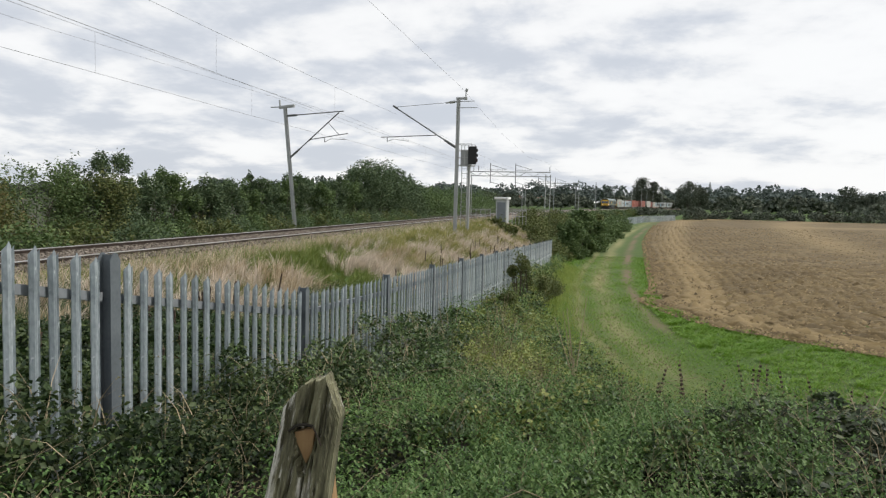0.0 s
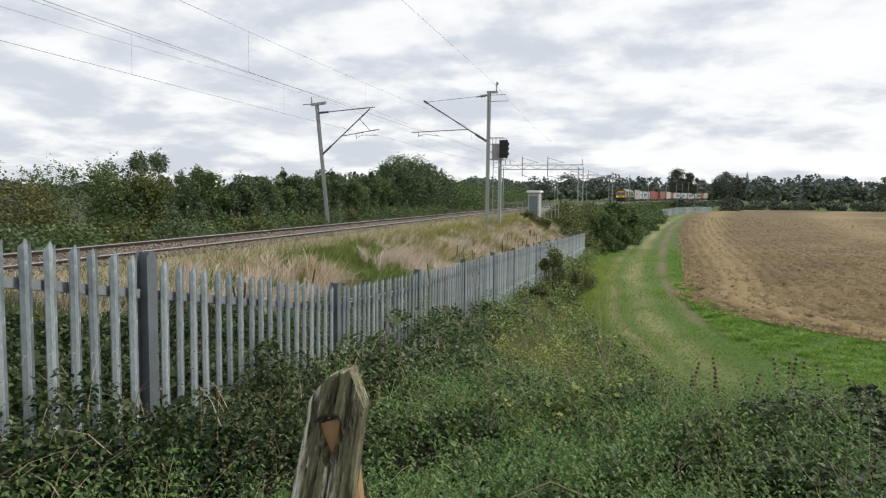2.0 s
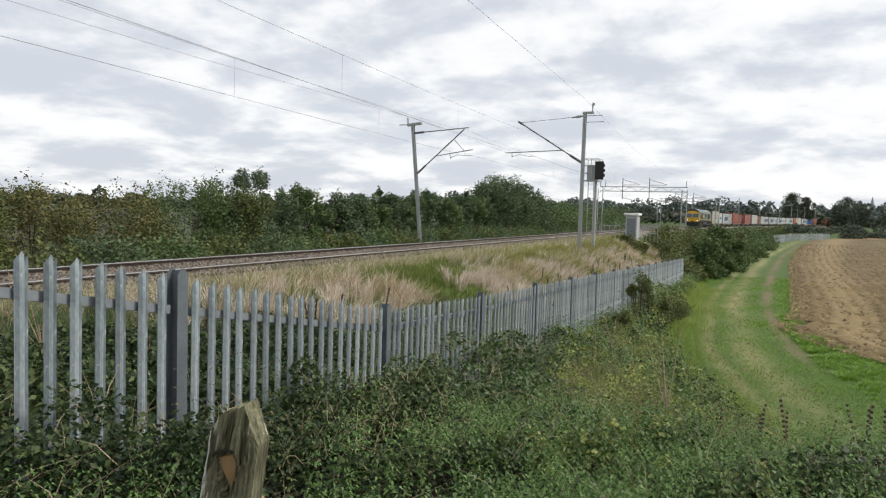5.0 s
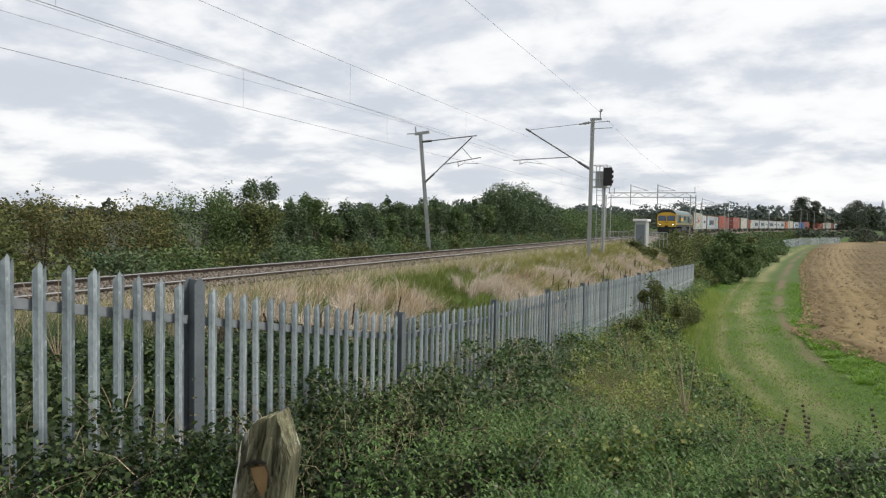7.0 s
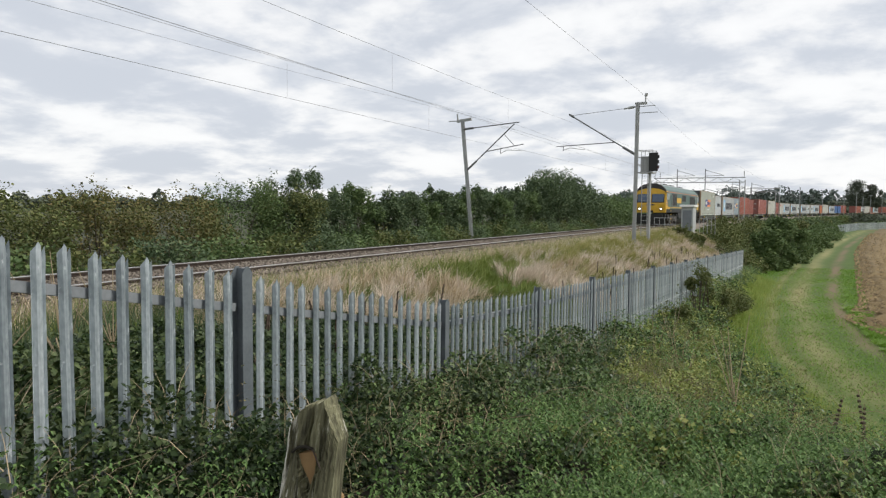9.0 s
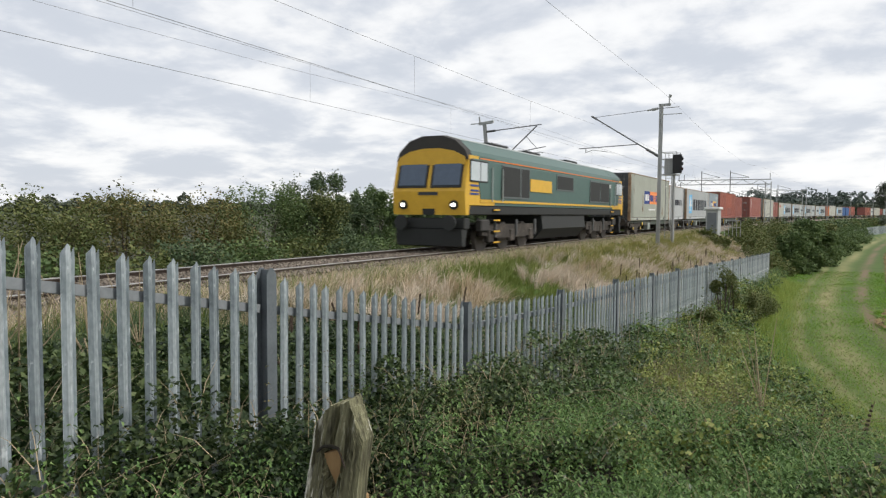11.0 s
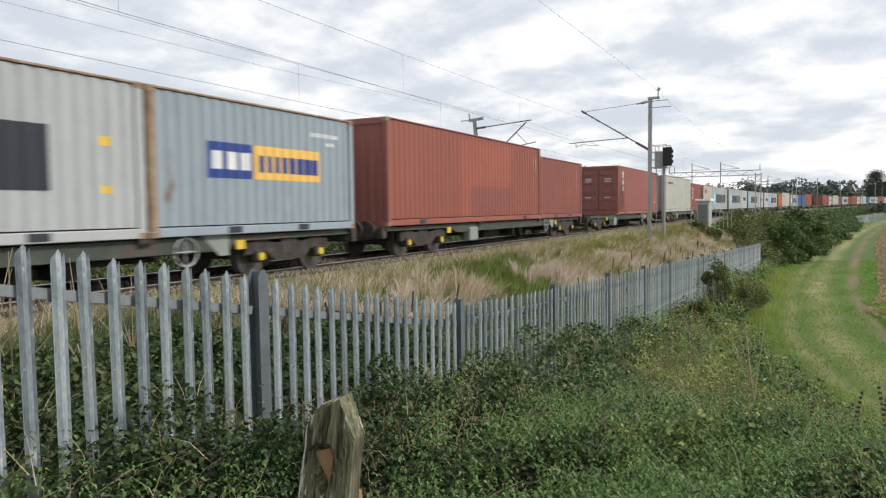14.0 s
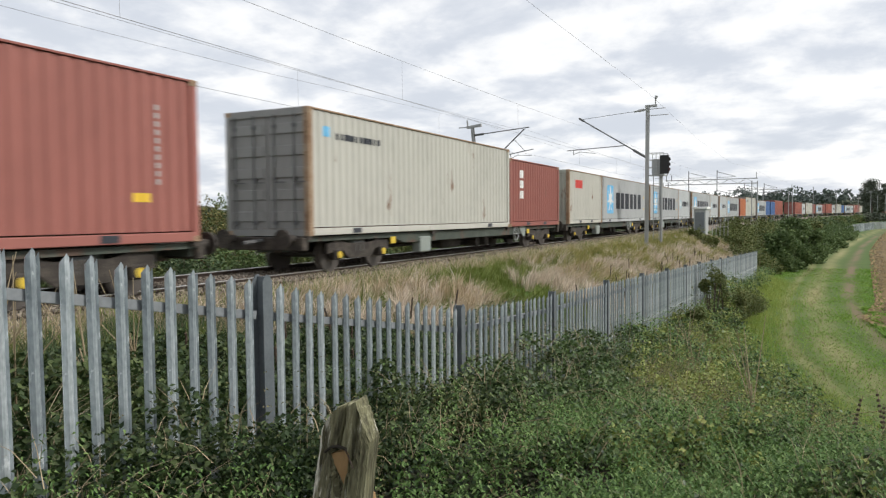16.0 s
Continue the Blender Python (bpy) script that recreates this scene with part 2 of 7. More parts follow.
# ---- mesh building ----
class Shape:
    """Collects boxes, tubes and plates as one mesh."""

    def __init__(self):
        self.v, self.f = [], []

    def add(self, verts, faces):
        k = len(self.v)
        self.v += [tuple(p) for p in verts]
        self.f += [tuple(i + k for i in f) for f in faces]
        return self

    def box(self, x0, x1, y0, y1, z0, z1, m=None, bevel=0.0):
        if bevel:
            b = bevel
            ring = [(x0 + b, y0), (x1 - b, y0), (x1, y0 + b), (x1, y1 - b), (x1 - b, y1), (x0 + b, y1), (x0, y1 - b), (x0, y0 + b)]
            cx, cy = (x0 + x1) / 2, (y0 + y1) / 2
            small = [(cx + (x - cx) * (1 - 2 * b / (x1 - x0)), cy + (y - cy) * (1 - 2 * b / (y1 - y0))) for x, y in ring]
            layers = [(small, z0), (ring, z0 + b), (ring, z1 - b), (small, z1)]
            vs = [(x, y, z) for r, z in layers for x, y in r]
            fs = [tuple(range(7, -1, -1)), tuple(range(24, 32))]
            fs += [(8 * j + i, 8 * j + (i + 1) % 8, 8 * j + 8 + (i + 1) % 8, 8 * j + 8 + i) for j in range(3) for i in range(8)]
        else:
            vs = [(x, y, z) for z in (z0, z1) for x, y in ((x0, y0), (x1, y0), (x1, y1), (x0, y1))]
            fs = [(3, 2, 1, 0), (4, 5, 6, 7), (0, 1, 5, 4), (1, 2, 6, 5), (2, 3, 7, 6), (3, 0, 4, 7)]
        if m is not None:
            vs = [m @ Vector(p) for p in vs]
        return self.add(vs, fs)

    def tube(self, p, q, r, n=8, r2=None, caps=True):
        p, q = Vector(p), Vector(q)
        d = (q - p).normalized()
        a = d.orthogonal().normalized()
        b = d.cross(a)
        r2 = r if r2 is None else r2
        vs = [p + (a * math.cos(i * math.tau / n) + b * math.sin(i * math.tau / n)) * r for i in range(n)]
        vs += [q + (a * math.cos(i * math.tau / n) + b * math.sin(i * math.tau / n)) * r2 for i in range(n)]
        fs = [(i, (i + 1) % n, n + (i + 1) % n, n + i) for i in range(n)]
        if caps:
            fs += [tuple(range(n - 1, -1, -1)), tuple(range(n, 2 * n))]
        return self.add(vs, fs)

    def line(self, points, r, n=6):
        """One bent tube through the points."""
        ps = [Vector(p) for p in points]
        vs = []
        for k, p in enumerate(ps):
            d = (ps[min(k + 1, len(ps) - 1)] - ps[max(k - 1, 0)]).normalized()
            a = Vector((0, 0, 1)).cross(d) if abs(d.z) < 0.95 else Vector((1, 0, 0)).cross(d)
            a.normalize()
            b = d.cross(a)
            vs += [p + (a * math.cos(i * math.tau / n) + b * math.sin(i * math.tau / n)) * r for i in range(n)]
        m = len(ps)
        fs = [(k * n + i, k * n + (i + 1) % n, (k + 1) * n + (i + 1) % n, (k + 1) * n + i) for k in range(m - 1) for i in range(n)]
        return self.add(vs, fs + [tuple(range(n - 1, -1, -1)), tuple(range((m - 1) * n, m * n))])

    def prism(self, outline, y0, y1):
        """An outline in x, z drawn out along y."""
        n = len(outline)
        vs = [(x, y, z) for y in (y0, y1) for x, z in outline]
        fs = [(i, n + i, n + (i + 1) % n, (i + 1) % n) for i in range(n)] + [tuple(range(n)), tuple(range(2 * n - 1, n - 1, -1))]
        return self.add(vs, fs)

    def plate(self, outline, x0, x1):
        """An outline in y, z drawn out along x."""
        n = len(outline)
        vs = [(x, y, z) for x in (x0, x1) for y, z in outline]
        fs = [(i, (i + 1) % n, n + (i + 1) % n, n + i) for i in range(n)] + [tuple(range(n - 1, -1, -1)), tuple(range(n, 2 * n))]
        return self.add(vs, fs)

    def mesh(self, name, mat, smooth=False):
        me = bpy.data.meshes.new(name)
        me.from_pydata(self.v, [], self.f)
        me.materials.append(mat)
        if smooth:
            me.polygons.foreach_set("use_smooth", [True] * len(me.polygons))
        me.update()
        return me


def part(name, shape, mat, parent, label="", smooth=False, at=None):
    me = shape.mesh(name, mat, smooth) if isinstance(shape, Shape) else shape
    ob = new(name, me)
    ob.parent = parent
    if at is not None:
        ob.matrix_basis = at
    if not isinstance(shape, Shape):
        ob.material_slots[0].link = "OBJECT"
        ob.material_slots[0].material = mat
    if label:
        ob["label"] = label
    return ob


def thing(name, label, category, group="", at=None):
    ob = new(name)
    ob.empty_display_size = 0.2
    if at is not None:
        ob.matrix_basis = at
    return tagged(ob, label, category, group)


def raw_mesh(name, verts, faces, mat):
    """A mesh from arrays; all faces have the same number of corners."""
    me = bpy.data.meshes.new(name)
    verts, faces = np.asarray(verts, np.float32), np.asarray(faces, np.int32)
    k = faces.shape[1]
    me.vertices.add(len(verts))
    me.vertices.foreach_set("co", verts.ravel())
    me.loops.add(faces.size)
    me.loops.foreach_set("vertex_index", faces.ravel())
    me.polygons.add(len(faces))
    me.polygons.foreach_set("loop_start", np.arange(0, faces.size, k, dtype=np.int32))
    me.polygons.foreach_set("loop_total", np.full(len(faces), k, np.int32))
    me.materials.append(mat)
    me.update(calc_edges=True)
    return me


RNG = np.random.default_rng(7)


def leaves(centres, size, flat=0.5, long=1.6, rng=RNG):
    """Folded leaf blades, two facets each, at the centres, turned at random. flat: how level they lie."""
    n = len(centres)
    up = rng.normal(size=(n, 3))
    up[:, 2] = np.abs(up[:, 2]) + flat * 2
    up /= np.linalg.norm(up, axis=1)[:, None]
    a = np.cross(up, rng.normal(size=(n, 3)))
    a /= np.linalg.norm(a, axis=1)[:, None] + 1e-9
    b = np.cross(up, a)
    s = (np.asarray(size) * rng.uniform(0.6, 1.3, n))[:, None]
    c = np.asarray(centres)
    tip, tail = c + a * s * long / 2, c - a * s * long / 2
    left = c + b * s / 2 + up * s * 0.15
    right = c - b * s / 2 + up * s * 0.15
    v = np.stack([tail, right, tip, left], 1).reshape(-1, 3)
    i = np.arange(n)[:, None] * 4
    f = np.concatenate([i + [0, 1, 2], i + [0, 2, 3]], 1).reshape(-1, 3)
    return v, f


def blades(feet, height, width, bend=0.35, rng=RNG):
    """Grass blades: a bent strip of three facets on each foot."""
    n = len(feet)
    ang = rng.uniform(0, math.tau, n)
    side = np.stack([np.cos(ang), np.sin(ang), np.zeros(n)], 1) * (np.asarray(width) * rng.uniform(0.7, 1.3, n))[:, None] / 2
    lean = rng.normal(size=(n, 3)) * [1, 1, 0]
    h = (np.asarray(height) * rng.uniform(0.55, 1.15, n))[:, None]
    top = feet + [0, 0, 1] * h + lean * h * bend
    mid = feet + [0, 0, 0.55] * h + lean * h * bend * 0.3
    v = np.stack([feet - side, feet + side, mid + side * 0.7, mid - side * 0.7, top], 1).reshape(-1, 3)
    i = np.arange(n)[:, None] * 5
    f = np.concatenate([i + [0, 1, 2], i + [0, 2, 3], i + [3, 2, 4]], 1).reshape(-1, 3)
    return v, f


def stem_leaves(x, y, z, height, size, pairs, rng, droop=0.35):
    """Leaves in opposite pairs up leaning stems, as on nettles."""
    n = len(x)
    k = np.tile(np.arange(pairs), n)
    base = np.repeat(np.stack([x, y, z], 1), pairs, 0)
    lean = np.repeat(rng.normal(size=(n, 2)) * 0.14, pairs, 0)
    h = np.repeat(height, pairs) * (0.35 + 0.65 * (k + 0.5) / pairs)
    c = base + np.stack([lean[:, 0] * h, lean[:, 1] * h, h], 1)
    turn = np.repeat(rng.uniform(0, math.tau, n), pairs) + k * 1.57 + rng.normal(size=n * pairs) * 0.3
    s = size * (1.15 - 0.55 * k / pairs) * rng.uniform(0.75, 1.25, n * pairs)
    out = []
    for sign in (1, -1):
        d = np.stack([np.cos(turn) * sign, np.sin(turn) * sign, -droop + 0.25 * rng.normal(size=n * pairs)], 1)
        side = np.stack([-np.sin(turn), np.cos(turn), 0.3 * rng.normal(size=n * pairs)], 1)
        w = (s * 0.32)[:, None] * side
        a = c + d * (s * 0.15)[:, None]
        m = c + d * (s * 0.6)[:, None] + [0, 0, 0.004]
        t = c + d * (s * 1.25)[:, None] - np.stack([0 * s, 0 * s, s * 0.25], 1)
        out.append(np.stack([a, m - w, t, m + w], 1).reshape(-1, 3))
    v = np.concatenate(out)
    i = np.arange(2 * n * pairs)[:, None] * 4
    return v, np.concatenate([i + [0, 1, 2], i + [0, 2, 3]], 1).reshape(-1, 3)


def smooth01(x):
    x = np.clip(x, 0, 1)
    return x * x * (3 - 2 * x)


def ripple(x, y, size, seed=0.0):
    """Soft irregular waves about 1 high."""
    return (np.sin(x / size * 1.7 + seed) * np.cos(y / size * 1.3 - seed * 2) + 0.6 * np.sin(x / size * 3.1 - y / size * 2.3 + seed * 3) + 0.4 * np.sin(x / size * 5.9 + y / size * 6.7 + seed)) / 2


# ---- the line of the railway: side of the near train, gentle curve to the right in the distance ----
_S = np.arange(-160.0, 900.0, 0.5)
_K = np.clip((_S - 25.3) / 33.0, 0, 1) / 1297.0
_TH = -0.0145 + np.cumsum(_K) * 0.5
_X = np.cumsum(np.sin(_TH)) * 0.5
_Y = np.cumsum(np.cos(_TH)) * 0.5
_ZERO = int(np.searchsorted(_S, 0.0))
_X, _Y = _X - _X[_ZERO] - 9.859, _Y - _Y[_ZERO]
NEAR, FAR = -1.25, -4.65


def rail_z(s):
    s = np.asarray(s, float)
    return np.where(s < 0, -0.0058 * s, -1.5 * (1 - np.exp(-np.maximum(s, 0) / 260.0)))


def along(s, off=0.0):
    """The place on the line at s metres, off metres to its right."""
    th = np.interp(s, _S, _TH)
    return np.interp(s, _S, _X) + off * np.cos(th), np.interp(s, _S, _Y) - off * np.sin(th), rail_z(s), th


def on_track(s, off, dz=0.0):
    x, y, z, th = along(s, off)
    g = math.degrees(math.atan((float(rail_z(s + 3)) - float(rail_z(s - 3))) / 6))
    return pose(float(x), float(y), float(z) + dz, g, 0, -math.degrees(float(th)))


# ---- the lie of the land ----
FENCE_Y = [-6.0, 0.75, 3.5, 6.25, 9.0, 11.75, 49.0, 75.0, 150.0, 400.0]
FENCE_TOP = [2.1, 1.50, 0.968, 0.456, 0.306, 0.207, -1.22, -1.45, -1.9, -2.0]


def fence_top(y):
    return np.interp(y, FENCE_Y, FENCE_TOP)


def field_z(y):
    y = np.asarray(y, float)
    return -3.1 - 0.004 * np.clip(y, 0, 150) + 0.006 * np.clip(y - 220, 0, 500)


def ground_z(x, y):
    x, y = np.asarray(x, float), np.asarray(y, float)
    s = y
    tx = np.interp(s, _S, _X)
    rz = rail_z(np.clip(s, -150, 880))
    foot = fence_top(y) - 1.82
    low = field_z(y)
    # bank below the fence, and the mound by the camera
    bank = low + np.maximum(foot - low, 0) * smooth01(1 - (x + 3.0) / np.interp(y, [8, 20, 60], [4.0, 1.9, 1.3]))
    mound = low + (-0.42 - low) * smooth01((13.5 - y) / 9.0) * smooth01((16 - x) / 8)
    right = np.maximum(bank, mound)
    edge = np.interp(y, [0, 49, 60, 80, 400], [-3.2, -3.2, -3.0, -1.5, 0]) + np.maximum(tx + 10.5, 0)
    shoulder = rz - 0.45
    k = smooth01((edge - x) / np.maximum(edge - (tx + 1.1), 0.5))
    left = foot + (shoulder - foot) * k
    z = np.where(x > edge, right, left)
    z = np.where(x < tx + 1.1, shoulder, z)
    beyond = smooth01((tx - 10 - x) / 25)
    z = z * (1 - beyond) + (rz - 1.6) * beyond
    far = smooth01((np.hypot(x, y) - 500) / 600)
    return z * (1 - far) + far * 0.0


def field_edge(y):
    return np.interp(y, [22, 23.7, 25, 26.3, 27.7, 29, 31.7, 34, 36, 40.4, 56, 91, 147, 198, 228, 300], [10.5, 8.3, 6.9, 5.4, 4.2, 3.4, 2.5, 2.0, 2.4, 3.0, 3.8, 5.8, 10.9, 16.6, 20.3, 60])


def axis_steps(parts):
    return np.unique(np.concatenate([np.arange(a, b, d) for a, b, d in parts]).round(3))


def sheet(xs, ys, height, name, mat):
    gx, gy = np.meshgrid(xs, ys)
    z = height(gx, gy)
    nx, ny = len(xs), len(ys)
    i = (np.arange(ny - 1)[:, None] * nx + np.arange(nx - 1)[None]).ravel()
    f = np.stack([i, i + 1, i + nx + 1, i + nx], 1)
    me = raw_mesh(name, np.stack([gx, gy, z], -1).reshape(-1, 3), f, mat)
    me.polygons.foreach_set("use_smooth", [True] * len(me.polygons))
    return me


xs = axis_steps([(-3000, -300, 300), (-300, -60, 20), (-60, -20, 2), (-20, -5, 0.5), (-5, 8, 0.22), (8, 14, 0.5), (14, 60, 2), (60, 300, 20), (300, 3001, 300)])
ys = axis_steps([(-3000, -200, 300), (-200, -20, 20), (-20, 60, 0.4), (60, 150, 2), (150, 500, 10), (500, 3301, 200)])
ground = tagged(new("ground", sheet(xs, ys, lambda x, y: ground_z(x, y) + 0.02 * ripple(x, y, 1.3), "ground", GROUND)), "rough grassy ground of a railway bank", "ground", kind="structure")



def bank_limit(y):
    """How far to the right the scrub below the fence reaches."""
    return np.interp(y, [0, 11.5, 13, 14.5, 17, 19, 22, 25, 30, 50, 60], [9, 9, 4, 1.0, -0.2, -1.2, -2.1, -2.5, -2.6, -2.5, -2.2])


def path_line(y):
    """The bare wheel rut beside the field."""
    return np.interp(y, [10, 14, 20, 24, 28.4, 40, 50, 68, 107, 147, 228], [8.0, 5.6, 3.3, 2.5, 2.0, 1.5, 1.9, 2.8, 5.7, 9.8, 19.4])


def wear(x, y):
    """Worn strips of the field path: pale dry grass between a faint rut and a bare brown rut by the field."""
    p = x - path_line(y)
    wob = 0.16 * ripple(x, y, 5, 5)
    dry = np.exp(-(((p + 1.65 + wob) / 0.55) ** 2)) * smooth01((y - 15) / 8) * np.clip(0.8 + 0.5 * ripple(x * 3, y, 6, 8), 0, 1.2)
    dry = np.maximum(dry, 0.75 * np.exp(-(((p + 2.85 + wob) / 0.24) ** 2)) * smooth01((y - 14) / 8))
    bare = np.exp(-(((p + wob * 0.5) / 0.36) ** 2)) * smooth01((y - 23) / 7) * np.clip(0.75 + 0.7 * ripple(x * 3, y, 4, 4), 0, 1)
    # Litter under the growth; its near-black tint also stands for shade there.
    shade_litter = smooth01((bank_limit(y) + 0.2 - x) / 1.2) * smooth01((58 - y) / 4) * smooth01((x + 7.5) / 1.5) * np.where(x < -3.2, smooth01((15 - y) / 3), np.interp(y, [6, 9], [1.0, 0.35]))
    return np.clip(dry * 0.65, 0, 1), np.clip(bare, 0, 1), np.maximum(shade_litter, 0.85 * smooth01((np.interp(y, _S, _X) - 7.5 - x) / 1.5) * smooth01((420 - y) / 60) * smooth01((x + 500) / 100)) * (y > -40)


co = np.empty(len(ground.data.vertices) * 3, np.float32)
ground.data.vertices.foreach_get("co", co)
co = co.reshape(-1, 3)
# The third tint puts litter and shade under the growth into one dark colour.
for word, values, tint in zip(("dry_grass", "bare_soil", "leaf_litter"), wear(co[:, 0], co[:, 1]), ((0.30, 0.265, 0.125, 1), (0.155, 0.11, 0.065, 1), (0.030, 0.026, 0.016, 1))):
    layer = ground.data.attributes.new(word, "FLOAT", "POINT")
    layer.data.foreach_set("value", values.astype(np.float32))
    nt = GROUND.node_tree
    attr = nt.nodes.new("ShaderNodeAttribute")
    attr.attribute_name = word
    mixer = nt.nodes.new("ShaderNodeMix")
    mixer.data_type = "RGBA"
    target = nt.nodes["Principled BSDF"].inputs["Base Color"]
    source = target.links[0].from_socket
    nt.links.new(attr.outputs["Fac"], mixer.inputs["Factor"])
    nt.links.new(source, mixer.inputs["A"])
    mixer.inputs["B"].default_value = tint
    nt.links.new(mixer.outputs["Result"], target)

# field of harrowed soil: rows follow its curved edge
rows = axis_steps([(21.5, 60, 0.22), (60, 120, 0.6), (120, 257, 4)])
cols = axis_steps([(0, 14, 0.22), (14, 40, 0.5), (40, 400, 8)])
gx, gy = np.meshgrid(cols, rows)
wx = field_edge(gy) + gx + (0.30 * ripple(gy, gy * 0.3, 0.8, 3) + 0.18 * ripple(gy, gx, 0.23, 6)) * np.exp(-gx / 1.2)
rng = np.random.default_rng(3)
clod = rng.normal(size=gx.shape) * 0.075 * np.exp(-gy / 120) + 0.085 * ripple(gx, gy, 0.33, 4) * np.exp(-gy / 90)
wx = wx + rng.normal(size=gx.shape) * 0.07
wz = field_z(gy) + 0.10 + clod + 0.07 * ripple(wx, gy, 0.9, 1.0) + 0.055 * np.sin(gx * 8.0 + 1.2 * ripple(wx, gy, 4, 2)) - 0.12 * np.exp(-gx / 0.25)
nx, ny = len(cols), len(rows)
i = (np.arange(ny - 1)[:, None] * nx + np.arange(nx - 1)[None]).ravel()
field = tagged(new("field", raw_mesh("field", np.stack([wx, gy, wz], -1).reshape(-1, 3), np.stack([i, i + 1, i + nx + 1, i + nx], 1), SOIL)), "brown harrowed arable field with dry clods", "field", kind="structure")
# paler swaths left by the harrow, curving with the field's edge; furrow ridges paler too
turn = 22 + 0.10 * (gy - 90)
paleness = 0.8 * np.exp(-(((gx - 1.6 - 0.02 * gy) / (0.6 + 0.012 * gy)) ** 2)) + 0.7 * np.exp(-(((gx - turn) / (1.5 + 0.02 * gy)) ** 2)) * smooth01((gy - 60) / 40) + 0.6 * np.exp(-(((gy - 185 - 0.10 * gx) / 9) ** 2)) * smooth01((gx - 20) / 20) + 0.35 * np.clip(np.sin(gx * 8.0 + 1.2 * ripple(wx, gy, 4, 2)), 0, 1) * np.exp(-gx / 30) * np.exp(-gy / 120) + 0.25 * np.clip(ripple(gx, gy, 5, 3), 0, 1)
layer = field.data.attributes.new("pale_swath_ridge", "FLOAT", "POINT")
layer.data.foreach_set("value", np.clip(paleness, 0, 0.85).astype(np.float32).ravel())
nt = SOIL.node_tree
attr = nt.nodes.new("ShaderNodeAttribute")
attr.attribute_name = "pale_swath_ridge"
mixer = nt.nodes.new("ShaderNodeMix")
mixer.data_type = "RGBA"
target = nt.nodes["Principled BSDF"].inputs["Base Color"]
nt.links.new(target.links[0].from_socket, mixer.inputs["A"])
nt.links.new(attr.outputs["Fac"], mixer.inputs["Factor"])
mixer.inputs["B"].default_value = (0.235, 0.172, 0.082, 1)
nt.links.new(mixer.outputs["Result"], target)


# ---- railway: ballast bed, rails, sleepers ----
def sweep(outline, ss, centre, dz=0.0):
    """A closed outline of (offset, height) drawn along the line."""
    n, v = len(outline), []
    for s in ss:
        for o, h in outline:
            x, y, z, _ = along(s, centre + o)
            v.append((float(x), float(y), float(z) + h + dz))
    f = [(j * n + i, j * n + (i + 1) % n, (j + 1) * n + (i + 1) % n, (j + 1) * n + i) for j in range(len(ss) - 1) for i in range(n)]
    return Shape().add(v, f)


LIFT, FAR_DROP, CANT = 0.13, 0.62, 0.05
LINE = axis_steps([(-120, -10, 5), (-10, 120, 1.5), (120, 560, 5)])
bed = [(0.62, -0.75), (0.22, -0.22), (0.0, -0.11), (-2.3, -0.06), (-2.75, -0.10), (-3.35, -0.70), (-6.0, -0.72), (-6.6, -0.86), (-7.6, -1.3)]
track_bed = tagged(new("track_bed", sweep(bed, LINE, 0.0, LIFT).mesh("track_bed", BALLAST)), "stone ballast bed under a double railway line", "track bed", kind="structure")
rail_outline = [(-0.03, -0.013), (-0.034, -0.04), (-0.012, -0.05), (-0.012, -0.13), (-0.06, -0.15), (0.06, -0.15), (0.012, -0.13), (0.012, -0.05), (0.034, -0.04), (0.03, -0.013)]
head_outline = [(-0.036, 0.0), (-0.036, -0.012), (0.036, -0.012), (0.036, 0.0)]
sleeper_mesh = Shape().box(-1.25, 1.25, -0.13, 0.13, -0.30, -0.145, bevel=0.02).mesh("sleeper", SLEEPER)
for centre, low, cant, words in ((NEAR, 0.0, CANT, "near running line with worn bright rails"), (FAR, FAR_DROP, 0.0, "far running line with worn bright rails")):
    line = thing("railway_track", words + " on ballast", "railway track")
    line["kind"] = "structure"
    for o in (-0.7525, 0.7525):
        up_by = LIFT - low + (cant if o < 0 else 0.0)
        r = part("rail", sweep(rail_outline, LINE, centre + o, up_by), RAIL_RUST, line)
        part("rail_head", sweep(head_outline, LINE, centre + o, up_by), RAIL_TOP, r, "bright worn rail top")
    for k in range(95):
        part("sleeper", sleeper_mesh, SLEEPER, line, at=on_track(2 + 0.65 * k, centre, LIFT - low + cant / 2) @ pose(0, 0, 0, 0, math.degrees(math.atan(cant / 1.505)), 0))

# loose ballast stones
rng = np.random.default_rng(11)
n = 20000
ss = 4 + 66 * rng.random(n) ** 1.5
oo = rng.uniform(-2.9, 0.15, n)
x, y, z, _ = along(ss, oo)
z = z + LIFT - 0.105 - np.clip((np.abs(oo + 1.2) - 1.6) * 0.45, 0, 1) + 0.04 * np.clip(-oo / 2.3, 0, 1)
c = np.stack([x, y, z + 0.01], 1)
tetra = np.array([(1, 1, 1), (1, -1, -1), (-1, 1, -1), (-1, -1, 1)]) * 0.5
v = c[:, None] + tetra[None] * rng.uniform(0.03, 0.075, (n, 1, 3)) + rng.normal(size=(n, 4, 3)) * 0.008
f = (np.arange(n)[:, None, None] * 4 + np.array([(0, 1, 2), (0, 3, 1), (0, 2, 3), (1, 3, 2)])[None]).reshape(-1, 3)
tagged(new("ballast_stones", raw_mesh("ballast_stones", v.reshape(-1, 3), f, BALLAST)), "loose grey-brown ballast stones between the rails", "ballast", kind="stuff")


